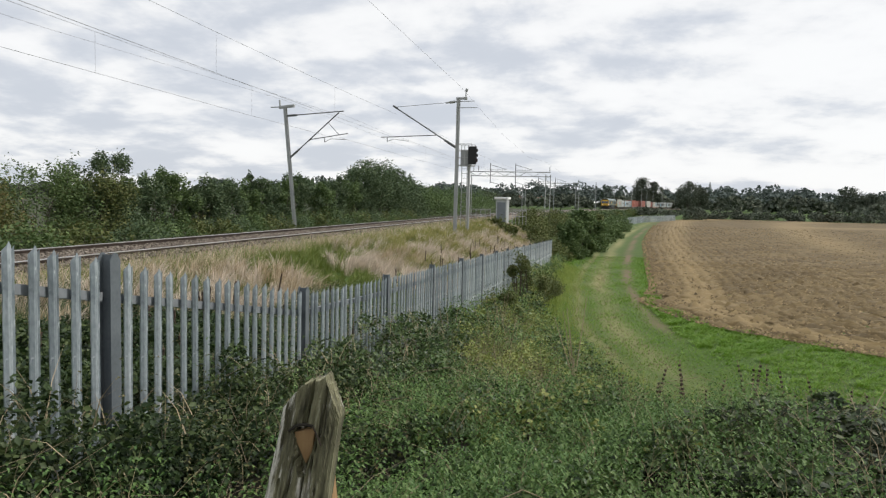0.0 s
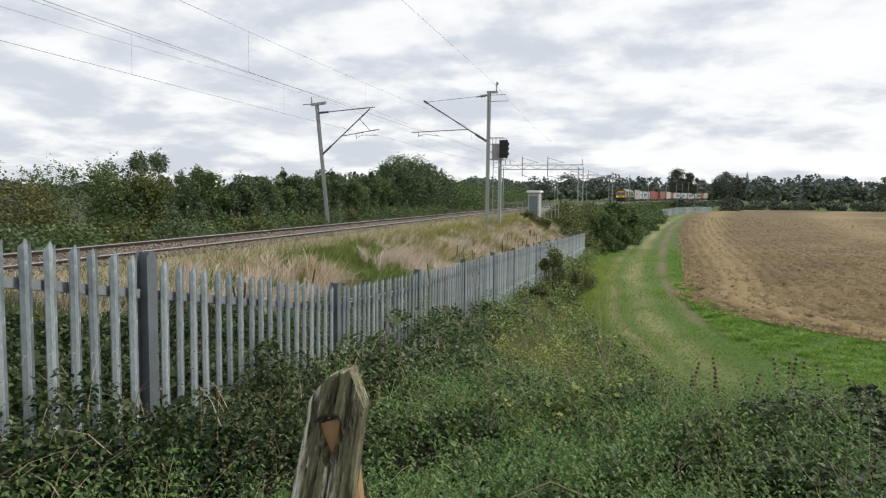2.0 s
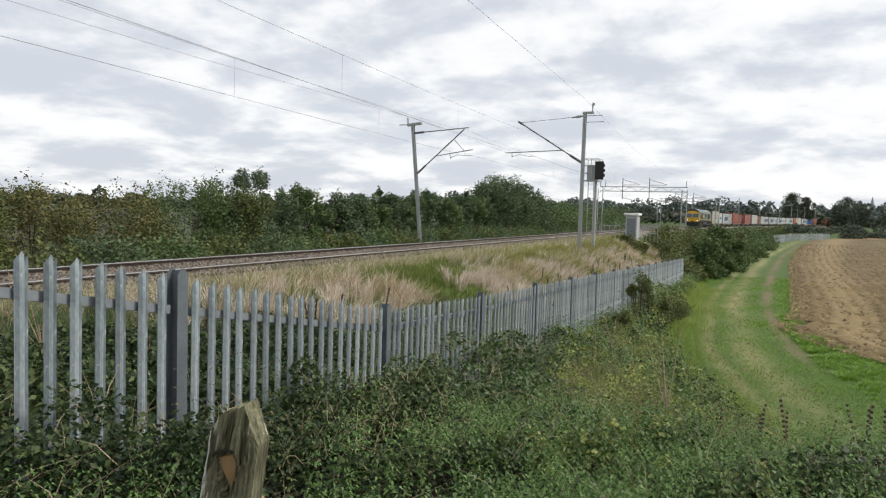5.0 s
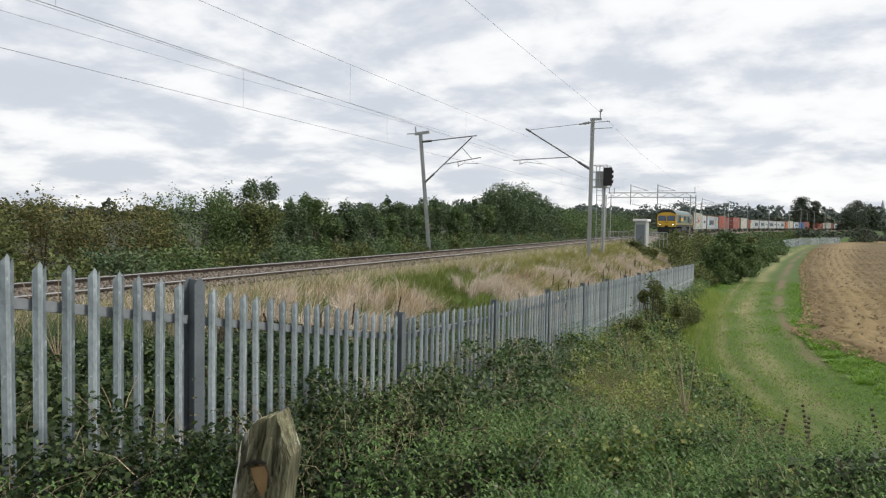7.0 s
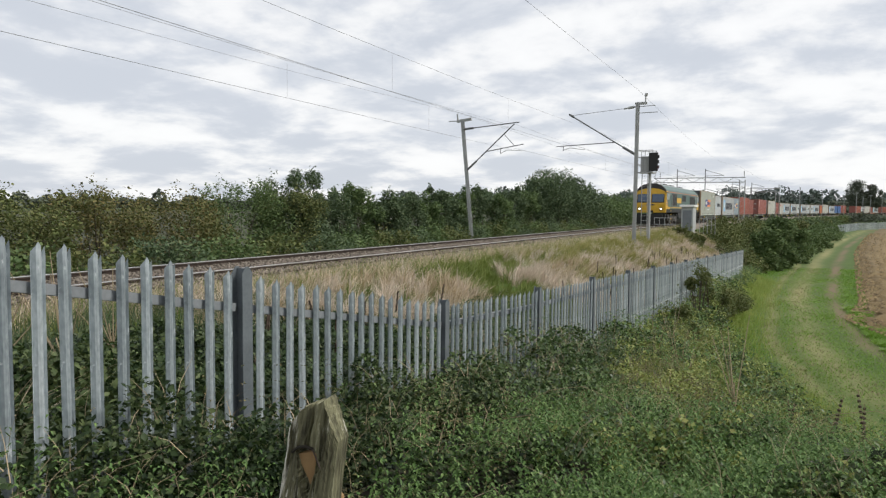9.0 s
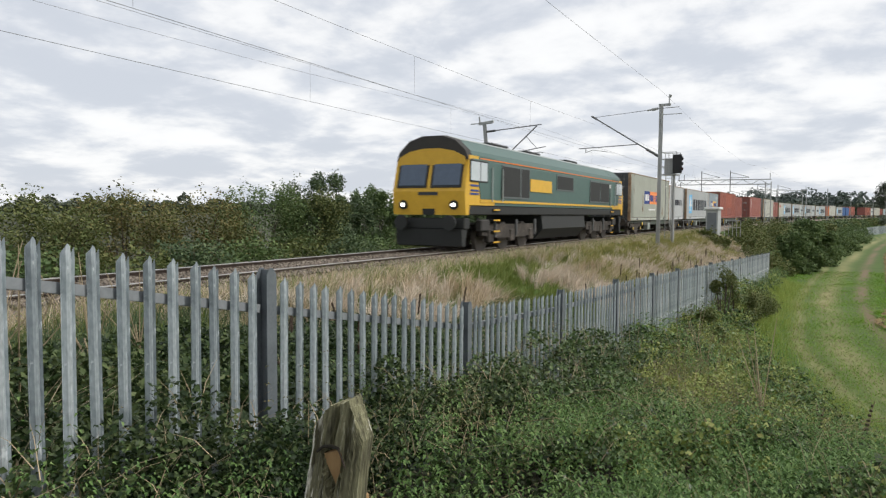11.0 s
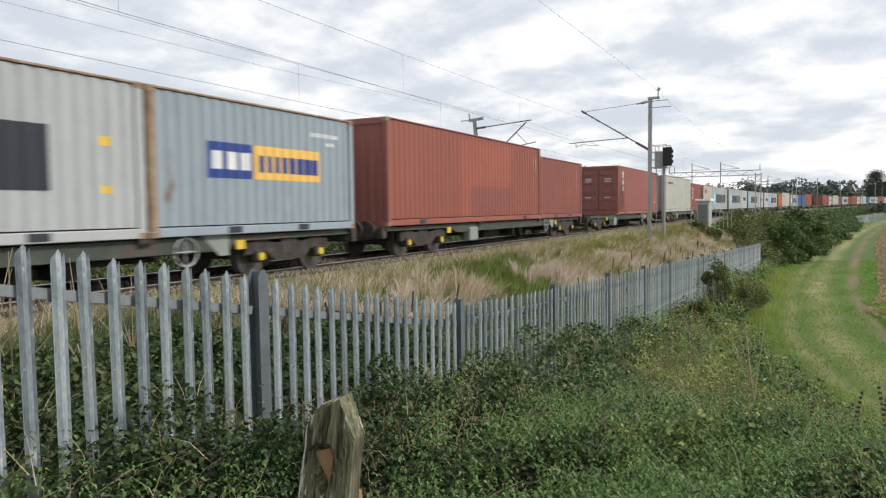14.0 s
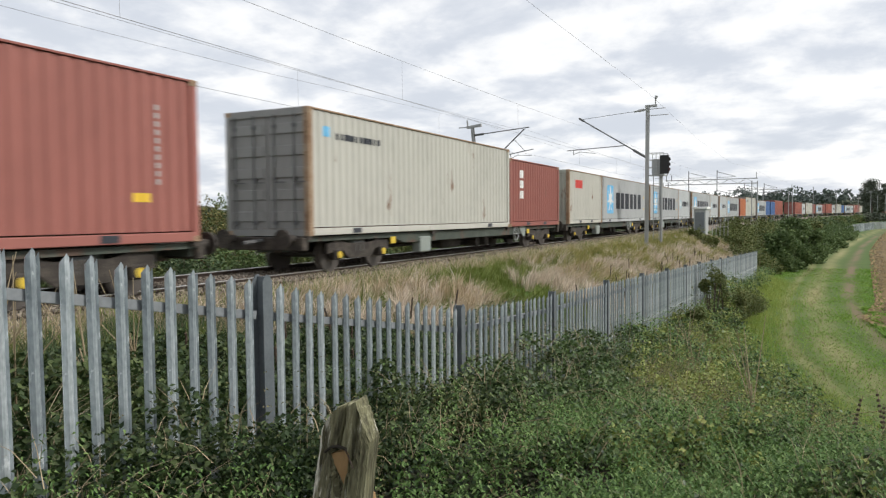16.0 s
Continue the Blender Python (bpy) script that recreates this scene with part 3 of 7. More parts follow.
# ---- palisade fence ----
def pale_mesh(height):
    """A W-section pale with a split, pointed and splayed top."""
    prof = [(-0.033, 0.013), (-0.024, 0.001), (-0.011, 0.020), (0.0, 0.024), (0.011, 0.020), (0.024, 0.001), (0.033, 0.013)]
    top = [-0.040, -0.042, -0.016, 0.0, -0.018, -0.050, -0.020]
    splay = [0.004, 0.0, 0.0, -0.004, 0.0, 0.0, 0.004]
    cut = height - 0.16
    s = Shape()
    vs = []
    for k, (a, b) in enumerate(prof):
        for t in (0.0, 0.003):
            vs += [(b - t, a, 0.0), (b - t, a, cut), (b - t + splay[k] * 0.3, a * 1.05, height - 0.08), (b - t + splay[k] * 1.2, a * (0.9 if k in (0, 6) else 1), height + top[k])]
    fs = []
    for k in range(6):
        p, q = k * 8, k * 8 + 8
        for j in range(3):
            fs += [(p + j, q + j, q + j + 1, p + j + 1), (p + 4 + j, p + 5 + j, q + 5 + j, q + 4 + j)]
        fs += [(p + 3, q + 3, q + 7, p + 7)]
    for p in (0, 48):
        fs += [(p, p + 1, p + 5, p + 4), (p + 1, p + 2, p + 6, p + 5), (p + 2, p + 3, p + 7, p + 6)]
    return s.add(vs, fs).mesh("pale", GALV)


def post_mesh(height):
    """A rolled I-section post with rounded top corners."""
    s = Shape()
    w, d = 0.043, 0.043
    s.plate([(-w, 0), (w, 0), (w, height - 0.04), (w - 0.03, height), (-w + 0.03, height), (-w, height - 0.04)], d - 0.006, d)
    s.plate([(-w, 0), (w, 0), (w, height - 0.04), (w - 0.03, height), (-w + 0.03, height), (-w, height - 0.04)], -d, -d + 0.006)
    s.box(-d + 0.006, d - 0.006, -0.004, 0.004, 0, height - 0.01)
    return s.mesh("post", GALV_DULL)


PALE, POST = pale_mesh(1.80), post_mesh(1.84)
bolt_mesh = Shape().tube((0, 0, 0), (0.012, 0, 0), 0.011, 6).mesh("bolt", GALV)
fence = thing("palisade_fence", "galvanised steel palisade fence with pointed pales stepping down the bank", "fence", at=pose(-3.2, 0, 0))
rng = np.random.default_rng(5)
post_y = [0.75 + 2.75 * k for k in range(18)]
for k, y in enumerate(post_y):
    top = float(fence_top(y))
    part("post", POST, GALV_DULL, fence, "darker steel post", at=pose(0.045, y + 0.02, top - 1.80, 0, 0, 0))
    if k == len(post_y) - 1:
        break
    t1 = float(fence_top(y + 2.75))
    tilt = math.degrees(math.atan2(t1 - top, 2.75))
    for h in (0.21, 1.45):
        rail = Shape().box(-0.022, 0.022, 0.05, math.hypot(2.75, t1 - top) - 0.05, -0.025, 0.025).box(-0.022, 0.0, 0.05, 2.7, -0.028, -0.022)
        part("rail", rail, GALV_RAIL, fence, "horizontal steel rail", at=pose(0.035, y, top - h, tilt, 0, 0))
    for j in range(18):
        dy = 0.135 + 0.1459 * j
        z = top + (t1 - top) * dy / 2.75
        part("pale", PALE, GALV, fence, at=pose(0.065, y + dy, z - 1.80 + rng.normal() * 0.006, rng.normal() * 0.2, rng.normal() * 0.2, rng.normal() * 2.5))
        if y < 9:
            part("bolt", bolt_mesh, GALV, fence, at=pose(0.09, y + dy, z - 1.45 + 0.004))

# far palisade along the field's end
def far_fence(points, name, words):
    th = thing(name, words, "fence")
    for (xa, ya), (xb, yb) in zip(points, points[1:]):
        n = int(math.hypot(xb - xa, yb - ya) / 2.75)
        for k in range(n):
            p = Vector((xa + (xb - xa) * k / n, ya + (yb - ya) * k / n, 0))
            q = Vector((xa + (xb - xa) * (k + 1) / n, ya + (yb - ya) * (k + 1) / n, 0))
            zp = float(ground_z(p.x, p.y))
            yaw = math.degrees(math.atan2(q.y - p.y, q.x - p.x))
            s = Shape()
            for j in range(16):
                u = 2.75 * j / 16
                s.box(u, u + 0.075, -0.01, 0.01, 0, 1.85)
            s.box(0, 2.75, 0.01, 0.05, 1.45, 1.5).box(-0.05, 0.05, 0.01, 0.1, 0, 1.85)
            part("panel", s, GALV, th, at=pose(p.x, p.y, zp - 0.1, 0, 0, yaw))["kind"] = "stuff"


far_fence([(2.6, 112), (4.0, 140), (7.2, 170), (13, 200), (24, 226)], "palisade_fence", "distant grey palisade fence curving along the field")


# ---- overhead line ----
def wire(points, r, name, words, mat=WIRE):
    return tagged(new(name, Shape().line(points, r, 4).mesh(name, mat)), words, "wire")


def hbeam(h, w=0.085):
    s = Shape()
    s.box(-w, w, -w, -w + 0.02, 0, h).box(-w, w, w - 0.02, w, 0, h).box(-0.012, 0.012, -w, w, 0, h)
    return s


mast_l = thing("overhead_line_mast", "leaning grey steel mast with a cantilever over the far line", "mast", "line masts", pose(-17.5, 38.8, -1.0, 0, -5.6, -2))
part("column", hbeam(7.5), MAST, mast_l)
part("cap", Shape().box(-0.35, 0.6, -0.08, 0.08, 7.45, 7.6).tube((-0.3, 0, 7.6), (-0.3, 0, 7.95), 0.05).tube((-0.9, 0, 7.6), (-0.3, 0, 7.55), 0.03), MAST, mast_l)
arm = Shape().tube((0.1, 0, 7.0), (0.7, 0, 6.98), 0.065).tube((0.5, 0, 6.99), (3.6, 0, 6.9), 0.03)
arm.tube((0.1, 0, 4.6), (3.3, 0, 6.85), 0.035).tube((0.1, 0, 4.6), (0.7, 0, 5.02), 0.06)
arm.tube((1.4, 0, 5.5), (3.75, 0, 5.62), 0.025).tube((2.6, 0, 6.36), (3.2, 0, 5.6), 0.018).tube((2.3, 0, 5.52), (2.3, 0, 5.25), 0.02).line([(2.3, 0, 5.28), (2.7, 0, 5.42), (3.6, 0, 5.28)], 0.016)
part("cantilever", arm, DARKSTEEL, mast_l, "dark tubular cantilever with insulators")

mast_r = thing("overhead_line_mast", "upright grey steel mast with a cantilever over the near line", "mast", "line masts", pose(-8.25, 40.0, -0.8, 0, 0.3, -2))
part("column", hbeam(7.9, 0.09), MAST, mast_r)
part("cap", Shape().box(-0.13, 0.5, -0.06, 0.06, 7.8, 7.93).tube((0.42, 0, 7.9), (0.42, 0, 8.4), 0.035).tube((0.42, 0, 8.25), (0.48, 0, 8.4), 0.08).tube((-0.75, 0, 7.62), (-0.1, 0, 7.7), 0.045).tube((-0.5, 0, 7.65), (-0.2, 0, 7.69), 0.075).tube((0.1, 0, 7.7), (0.95, 0, 7.72), 0.02).tube((0.1, 0, 7.35), (1.1, 0, 7.36), 0.02), MAST, mast_r)
arm = Shape().tube((-0.1, 0, 5.12), (-3.9, 0, 7.48), 0.035).tube((-0.1, 0, 5.12), (-0.75, 0, 5.52), 0.07).tube((-0.1, 0, 7.68), (-3.7, 0, 7.4), 0.013)
arm.tube((-1.2, 0, 5.8), (-4.6, 0, 5.66), 0.025).tube((-4.2, 0, 5.68), (-4.2, 0, 5.40), 0.02).line([(-4.2, 0, 5.43), (-3.8, 0, 5.56), (-2.9, 0, 5.43)], 0.016)
arm.tube((-3.6, 0, 7.3), (-3.85, 0, 7.45), 0.06)
part("cantilever", arm, DARKSTEEL, mast_r, "dark tubular cantilever with insulators")


def portal(s, off_r, off_l, height, name_words):
    xr, yr, zr, th = along(s, off_r)
    g = thing("line_gantry", name_words, "gantry", "line gantries", pose(float(xr), float(yr), float(zr) - 0.8, 0, 0, -math.degrees(float(th))))
    w = off_r - off_l
    for x0, nm in ((0, "leg"), (-w, "leg")):
        leg = Shape()
        for dx in (-0.35, 0.35):
            leg.tube((x0 + dx, 0, 0), (x0 + dx, 0, height + 0.3), 0.07, 6)
        for z in np.arange(0.4, height, 0.8):
            leg.tube((x0 - 0.35, 0, z), (x0 + 0.35, 0, z + 0.4), 0.025, 4)
        part(nm, leg, MAST, g)
    boom = Shape()
    for z in (height, height + 0.65):
        for dy in (-0.25, 0.25):
            boom.tube((-w, dy, z), (0.35, dy, z), 0.05, 6)
    k = int(w / 1.0)
    for j in range(k):
        a, b = -w + w * j / k, -w + w * (j + 1) / k
        z0, z1 = (height, height + 0.65) if j % 2 else (height + 0.65, height)
        boom.tube((a, 0.25, z0), (b, 0.25, z1), 0.022, 4).tube((a, -0.25, z0), (b, -0.25, z1), 0.022, 4)
    part("boom", boom, MAST, g)
    for x0 in (-w + 3.2, -w + 7.0):
        drop = Shape()
        drop.tube((x0, 0, height - 1.1), (x0, 0, height + 1.9), 0.06, 6).tube((x0, 0, height + 1.7), (x0 + 2.4, 0, height + 1.0), 0.03, 5).tube((x0, 0, height - 0.9), (x0 + 2.0, 0, height - 1.4), 0.03, 5)
        drop.tube((x0, 0, height + 0.9), (x0 + 2.4, 0, height + 0.95), 0.03, 5)
        part("dropper_arm", drop, DARKSTEEL, g)
    part("finial", Shape().tube((0.2, 0, height + 0.6), (0.2, 0, height + 1.5), 0.05, 6), MAST, g)


portal(106, 2.55, -9.3, 6.3, "grey lattice portal gantry spanning both lines")
portal(160, 2.6, -9.3, 6.3, "distant grey lattice portal gantry over the lines")
for s, off in ((200, 3.0), (200, -8.5), (250, 3.0), (300, 3.0), (345, 3.0)):
    x, y, z, th = along(s, off)
    m = thing("overhead_line_mast", "distant slim grey mast beside the railway", "mast", "line masts", pose(float(x), float(y), float(z) - 0.6))
    part("column", hbeam(8.3), MAST, m)
    part("cantilever", Shape().tube((0, 0, 5.2), (-3 if off > 0 else 3, 0, 7.0), 0.05, 5).tube((0, 0, 7.3), (-3 if off > 0 else 3, 0, 7.2), 0.04, 5), DARKSTEEL, m)


def catenary(off, spans, contact, name):
    """Contact wire, messenger wire with sag between supports, and droppers."""
    for s0, s1 in spans:
        pts_c, pts_m, drops = [], [], Shape()
        for k in range(13):
            u = k / 12
            s = s0 + (s1 - s0) * u
            x, y, z, _ = along(s, off + 0.2 * math.cos(math.pi * u))
            top = contact + 1.38 - 0.27 * 4 * u * (1 - u)
            pts_c.append((float(x), float(y), float(z) + contact - 0.05 * 4 * u * (1 - u)))
            pts_m.append((float(x), float(y), float(z) + top))
        catenary_wire = thing("catenary_wires", "dark overhead contact wire hung from a messenger wire", "wire", "overhead wires")
        part("contact_wire", Shape().line(pts_c, 0.006, 4), WIRE, catenary_wire)
        part("messenger_wire", Shape().line(pts_m, 0.005, 4), WIRE, catenary_wire)
        for k in (2, 4, 6, 8, 10):
            part("dropper", Shape().tube(pts_c[k], pts_m[k], 0.003, 4), WIRE, catenary_wire)


catenary(NEAR, [(-22, 40.0), (40.0, 106), (106, 160), (160, 200), (200, 250)], 5.05, "near")
catenary(FAR, [(-22, 38.8), (38.8, 106), (106, 160), (160, 200), (200, 250)], 4.95, "far")
pts = [(float(along(s, 2.25)[0]), float(along(s, 2.25)[1]), float(rail_z(s)) + h) for s, h in ((-25, 8.25), (-8, 7.95), (8, 7.85), (24, 7.9), (40, 8.0), (60, 7.3), (84, 6.9), (106, 7.6), (132, 7.1), (160, 7.5))]
wire(pts, 0.006, "feeder_wire", "dark aerial feeder wire along the mast tops")
pts = [(float(along(s, -7.75)[0]), float(along(s, -7.75)[1]), float(rail_z(s)) + h) for s, h in ((-25, 7.0), (-5, 6.7), (12, 6.59), (20, 6.65), (38.5, 7.05), (70, 6.5), (106, 6.9))]
wire(pts, 0.005, "feeder_wire", "dark aerial return wire along the far masts")

# ---- colour light signal with ladder, and the relay hut ----
sig = thing("railway_signal", "grey post signal with black head, cage and ladder", "signal", at=pose(-8.2, 44.0, -0.8, 0, 0, -4))
part("post", Shape().tube((0, 0, 0), (0, 0, 5.0), 0.08, 12), MAST, sig)
part("platform", Shape().box(-0.65, 0.25, -0.45, 0.45, 4.25, 4.32), MAST, sig)
for dx in (-0.65, -0.2, 0.25):
    for dy in (-0.45, 0.45):
        part("guard_post", Shape().tube((dx, dy, 4.3), (dx, dy, 5.6), 0.02, 5), MAST, sig)
for z in (4.75, 5.2, 5.6):
    for dy in (-0.45, 0.45):
        part("guard_bar", Shape().tube((-0.65, dy, z), (0.25, dy, z), 0.02, 5), MAST, sig)
    part("guard_bar", Shape().tube((-0.65, -0.45, z), (-0.65, 0.45, z), 0.02, 5), MAST, sig)
part("equipment_box", Shape().box(-0.5, 0.12, -0.3, 0.1, 4.33, 5.25, bevel=0.02), MAST, sig)
head = part("signal_head", Shape().box(0.2, 0.72, -0.5, -0.35, 4.35, 5.45, bevel=0.03), plain("signal_black", (0.012, 0.012, 0.013), 0.5), sig, "matt black signal head", at=pose(-0.17, 0, 0))
for z in (4.6, 4.9, 5.2):
    part("hood", Shape().tube((0.72, -0.42, z), (0.78, -0.42, z), 0.10, 12, caps=False), bpy.data.materials["signal_black"], head)
part("lens", Shape().tube((0.722, -0.42, 4.6), (0.73, -0.42, 4.6), 0.09, 12), plain("signal_red", (0.9, 0.08, 0.04), 0.3, glow=1.5), head, "lit red signal lens")
lad = Shape()
for dx in (-0.55, -0.2):
    lad.tube((dx, 0.3, 0.3), (dx, 0.3, 4.4), 0.025, 5)
for z in np.arange(0.5, 4.3, 0.3):
    lad.tube((-0.55, 0.3, z), (-0.2, 0.3, z), 0.015, 4)
part("ladder", lad, MAST, sig)
part("loudspeaker_bracket", Shape().tube((0.3, 0, 4.25), (0.3, 0, 3.9), 0.02, 5).tube((0.6, 0, 4.25), (0.6, 0, 3.9), 0.02, 5), DARKSTEEL, sig)

hut = thing("relay_hut", "small pale grey trackside hut with a flat white roof", "hut", at=pose(-8.3, 62.0, -0.75, 0, 0, -4))
HUT = plain("hut_grey_paint", (0.36, 0.38, 0.38), 0.6)
part("body", Shape().box(-0.47, 0.47, -0.6, 0.6, 0, 2.2, bevel=0.02), HUT, hut)
part("roof", Shape().box(-0.60, 0.60, -0.74, 0.74, 2.2, 2.40, bevel=0.03), plain("hut_white_roof", (0.72, 0.73, 0.72), 0.6), hut, "white overhanging flat roof")
part("door", Shape().box(-0.36, 0.36, -0.625, -0.6, 0.1, 1.95, bevel=0.005), plain("hut_door_grey", (0.16, 0.18, 0.20), 0.5), hut, "darker grey door")
part("door_handle", Shape().box(0.24, 0.28, -0.65, -0.62, 0.95, 1.1), DARKSTEEL, hut)
rail_guard = thing("metal_railing", "grey tubular safety railing beside the hut", "railing", at=pose(-8.4, 61.0, -0.7))
for x0, x1, y0 in ((-2.6, -0.9, 0.6), (1.0, 2.2, 0.8)):
    s = Shape()
    for z in (0.7, 1.25):
        s.tube((x0, y0, z), (x1, y0, z), 0.025, 6)
    part("bar", s, MAST, rail_guard)
    for xx in np.linspace(x0, x1, 5):
        part("upright", Shape().tube((float(xx), y0, 0), (float(xx), y0, 1.27), 0.022, 6), MAST, rail_guard)

# ---- old stile post close to the camera ----
OLDWOOD = material("weathered_oak", [(0.018, 0.016, 0.010), (0.085, 0.082, 0.048), (0.185, 0.18, 0.105), (0.36, 0.355, 0.25)], 0.92, scale=26, fine=120, contrast=0.40, bump=1.0, stretch=(1, 1, 0.14), stain=(0.60, 0.585, 0.51), stain_at=0.545, stain_size=22.0)
FRESHWOOD = material("split_orange_wood", [(0.20, 0.115, 0.05), (0.38, 0.25, 0.12)], 0.85, scale=14, fine=70, bump=0.4, stretch=(1, 1, 0.2))


# ---- the container train ----
def paint(name, color, rust=(0.16, 0.075, 0.035), at=0.64):
    c = Vector(color)
    return material(name, [tuple(c * 0.72), tuple(c), tuple(c * 1.12)], 0.55, 0.0, scale=0.7, fine=6, contrast=0.7, bump=0.04, stretch=(1, 1, 0.4), stain=rust, stain_at=at)


P_CREAM = paint("sage_cream_paint", (0.365, 0.385, 0.335), at=0.61)
P_CREAM2 = paint("cream_paint", (0.455, 0.45, 0.405))
P_GREY = paint("silver_grey_paint", (0.40, 0.415, 0.42), at=0.70)
P_GREYW = paint("weathered_white_paint", (0.46, 0.48, 0.485), at=0.66)
P_BLUEGREY = paint("blue_grey_paint", (0.27, 0.32, 0.36))
P_RED = paint("faded_red_paint", (0.275, 0.088, 0.064), rust=(0.25, 0.10, 0.075))
P_BROWN = paint("maroon_brown_paint", (0.25, 0.085, 0.068), rust=(0.20, 0.08, 0.06))
P_RED2 = paint("brighter_red_paint", (0.33, 0.10, 0.068), rust=(0.28, 0.09, 0.06))
P_TEX = paint("pinkish_red_paint", (0.30, 0.112, 0.092), rust=(0.28, 0.10, 0.08))
P_DARK = paint("dark_slate_paint", (0.055, 0.062, 0.068))
P_DOORGREY = paint("grey_door_paint", (0.24, 0.245, 0.24))
P_BLUE = paint("mid_blue_paint", (0.06, 0.13, 0.30))
P_ORANGE = paint("orange_brown_paint", (0.42, 0.14, 0.06))
RUSTY = material("rusty_steel_edge", [(0.13, 0.065, 0.035), (0.28, 0.19, 0.12), (0.42, 0.37, 0.29)], 0.85, scale=3, fine=30, bump=0.2)
BOGIE_GREY = plain("dull_rod_grey", (0.12, 0.125, 0.13), 0.6)
MARK_BLUE = plain("sign_sky_blue", (0.16, 0.47, 0.74), 0.5)
MARK_PALEBLUE = plain("sign_faded_blue", (0.38, 0.52, 0.58), 0.5)
MARK_NAVY = plain("sign_navy", (0.03, 0.06, 0.24), 0.5)
MARK_ORANGE = plain("sign_orange", (0.85, 0.30, 0.10), 0.5)
MARK_AMBER = plain("sign_amber", (0.80, 0.50, 0.12), 0.5)
MARK_WHITE = plain("sign_white", (0.72, 0.73, 0.72), 0.5)
MARK_DOOR = plain("sign_faded_white", (0.42, 0.43, 0.42), 0.6)
MARK_BLACK = plain("sign_black", (0.03, 0.035, 0.045), 0.5)
MARK_RED = plain("sign_red", (0.55, 0.05, 0.04), 0.5)
MARK_YELLOW = plain("sign_yellow", (0.75, 0.50, 0.05), 0.5)
CORR, DEEP = 0.278, 0.045


def corr(u):
    """Depth of the corrugated wall at u metres along it: trapezes of 0.278 m."""
    p = (u / CORR) % 1.0
    if p < 0.26:
        return 0.0
    if p < 0.50:
        return (p - 0.26) / 0.24 * DEEP
    if p < 0.76:
        return DEEP
    return (1 - p) / 0.24 * DEEP


def corr_knots(a, b):
    ks = {a, b}
    k = math.floor(a / CORR)
    while k * CORR < b:
        for p in (0, 0.26, 0.5, 0.76):
            u = (k + p) * CORR
            if a < u < b:
                ks.add(u)
        k += 1
    return sorted(ks)


def wall_mesh(length, z0, z1):
    """Corrugated wall along y; its outer face is x = 0 and looks to +x."""
    s = Shape()
    ks = corr_knots(0.0, length)
    v = []
    for u in ks:
        d = -corr(u)
        v += [(d, u - length / 2, z0), (d, u - length / 2, z1), (d - 0.004, u - length / 2, z0), (d - 0.004, u - length / 2, z1)]
    f = []
    for k in range(len(ks) - 1):
        p = 4 * k
        f += [(p, p + 4, p + 5, p + 1), (p + 2, p + 3, p + 7, p + 6)]
    return s.add(v, f)


def sign(length, spans, lift=0.004):
    """A painted mark on a corrugated wall: pieces (y0, y1, z0, z1) or (y0, y1, function of y giving z spans), y from the wall's leading end."""
    s = Shape()
    for y0, y1, *zz in spans:
        ks = corr_knots(y0, y1)
        if callable(zz[0]):
            ks = sorted(set(ks) | set(np.arange(y0, y1, 0.025).tolist()))
        for a, b in zip(ks, ks[1:]):
            for p, q in (zz[0]((a + b) / 2) if callable(zz[0]) else [tuple(zz)]):
                s.add([(lift - corr(a), a - length / 2, p), (lift - corr(b), b - length / 2, p), (lift - corr(b), b - length / 2, q), (lift - corr(a), a - length / 2, q)], [(0, 1, 2, 3)])
    return s


def star(cy, cz, r, points=7):
    """Spans of a plain pointed star about (cy, cz)."""
    rim = []
    for k in range(2 * points):
        a = math.pi / 2 + k * math.pi / points
        q = r if k % 2 == 0 else r * 0.36
        rim.append((cy + q * math.cos(a), cz + q * math.sin(a)))

    def spans(y):
        cuts = []
        for (ya, za), (yb, zb) in zip(rim, rim[1:] + rim[:1]):
            if (ya <= y < yb) or (yb <= y < ya):
                cuts.append(za + (zb - za) * (y - ya) / (yb - ya))
        cuts.sort()
        return list(zip(cuts[::2], cuts[1::2]))

    return (cy - r, cy + r, spans)


W2 = 1.219
FT20, FT40 = 6.058, 12.192
LOW, HIGH = 2.591, 2.896
MESHES = {}


def shared(key, make):
    if key not in MESHES:
        MESHES[key] = make()
    return MESHES[key]


def door_leaf(h):
    s = Shape().box(-0.57, 0.57, -0.03, 0.0, 0.17, h - 0.14)
    for z in np.linspace(0.45, h - 0.45, 5):
        s.box(-0.50, 0.50, -0.065, -0.03, float(z) - 0.12, float(z) + 0.12, bevel=0.016)
    return s.mesh("door", P_GREY)


def lock_rod(h):
    s = Shape().tube((0, -0.09, 0.14), (0, -0.09, h - 0.12), 0.018, 6)
    for z in (0.3, h * 0.45, h - 0.4):
        s.box(-0.05, 0.05, -0.10, -0.055, float(z) - 0.04, float(z) + 0.04)
    s.box(-0.02, 0.30, -0.11, -0.09, h * 0.42, h * 0.42 + 0.03)
    return s.mesh("lock_rod", GALV)


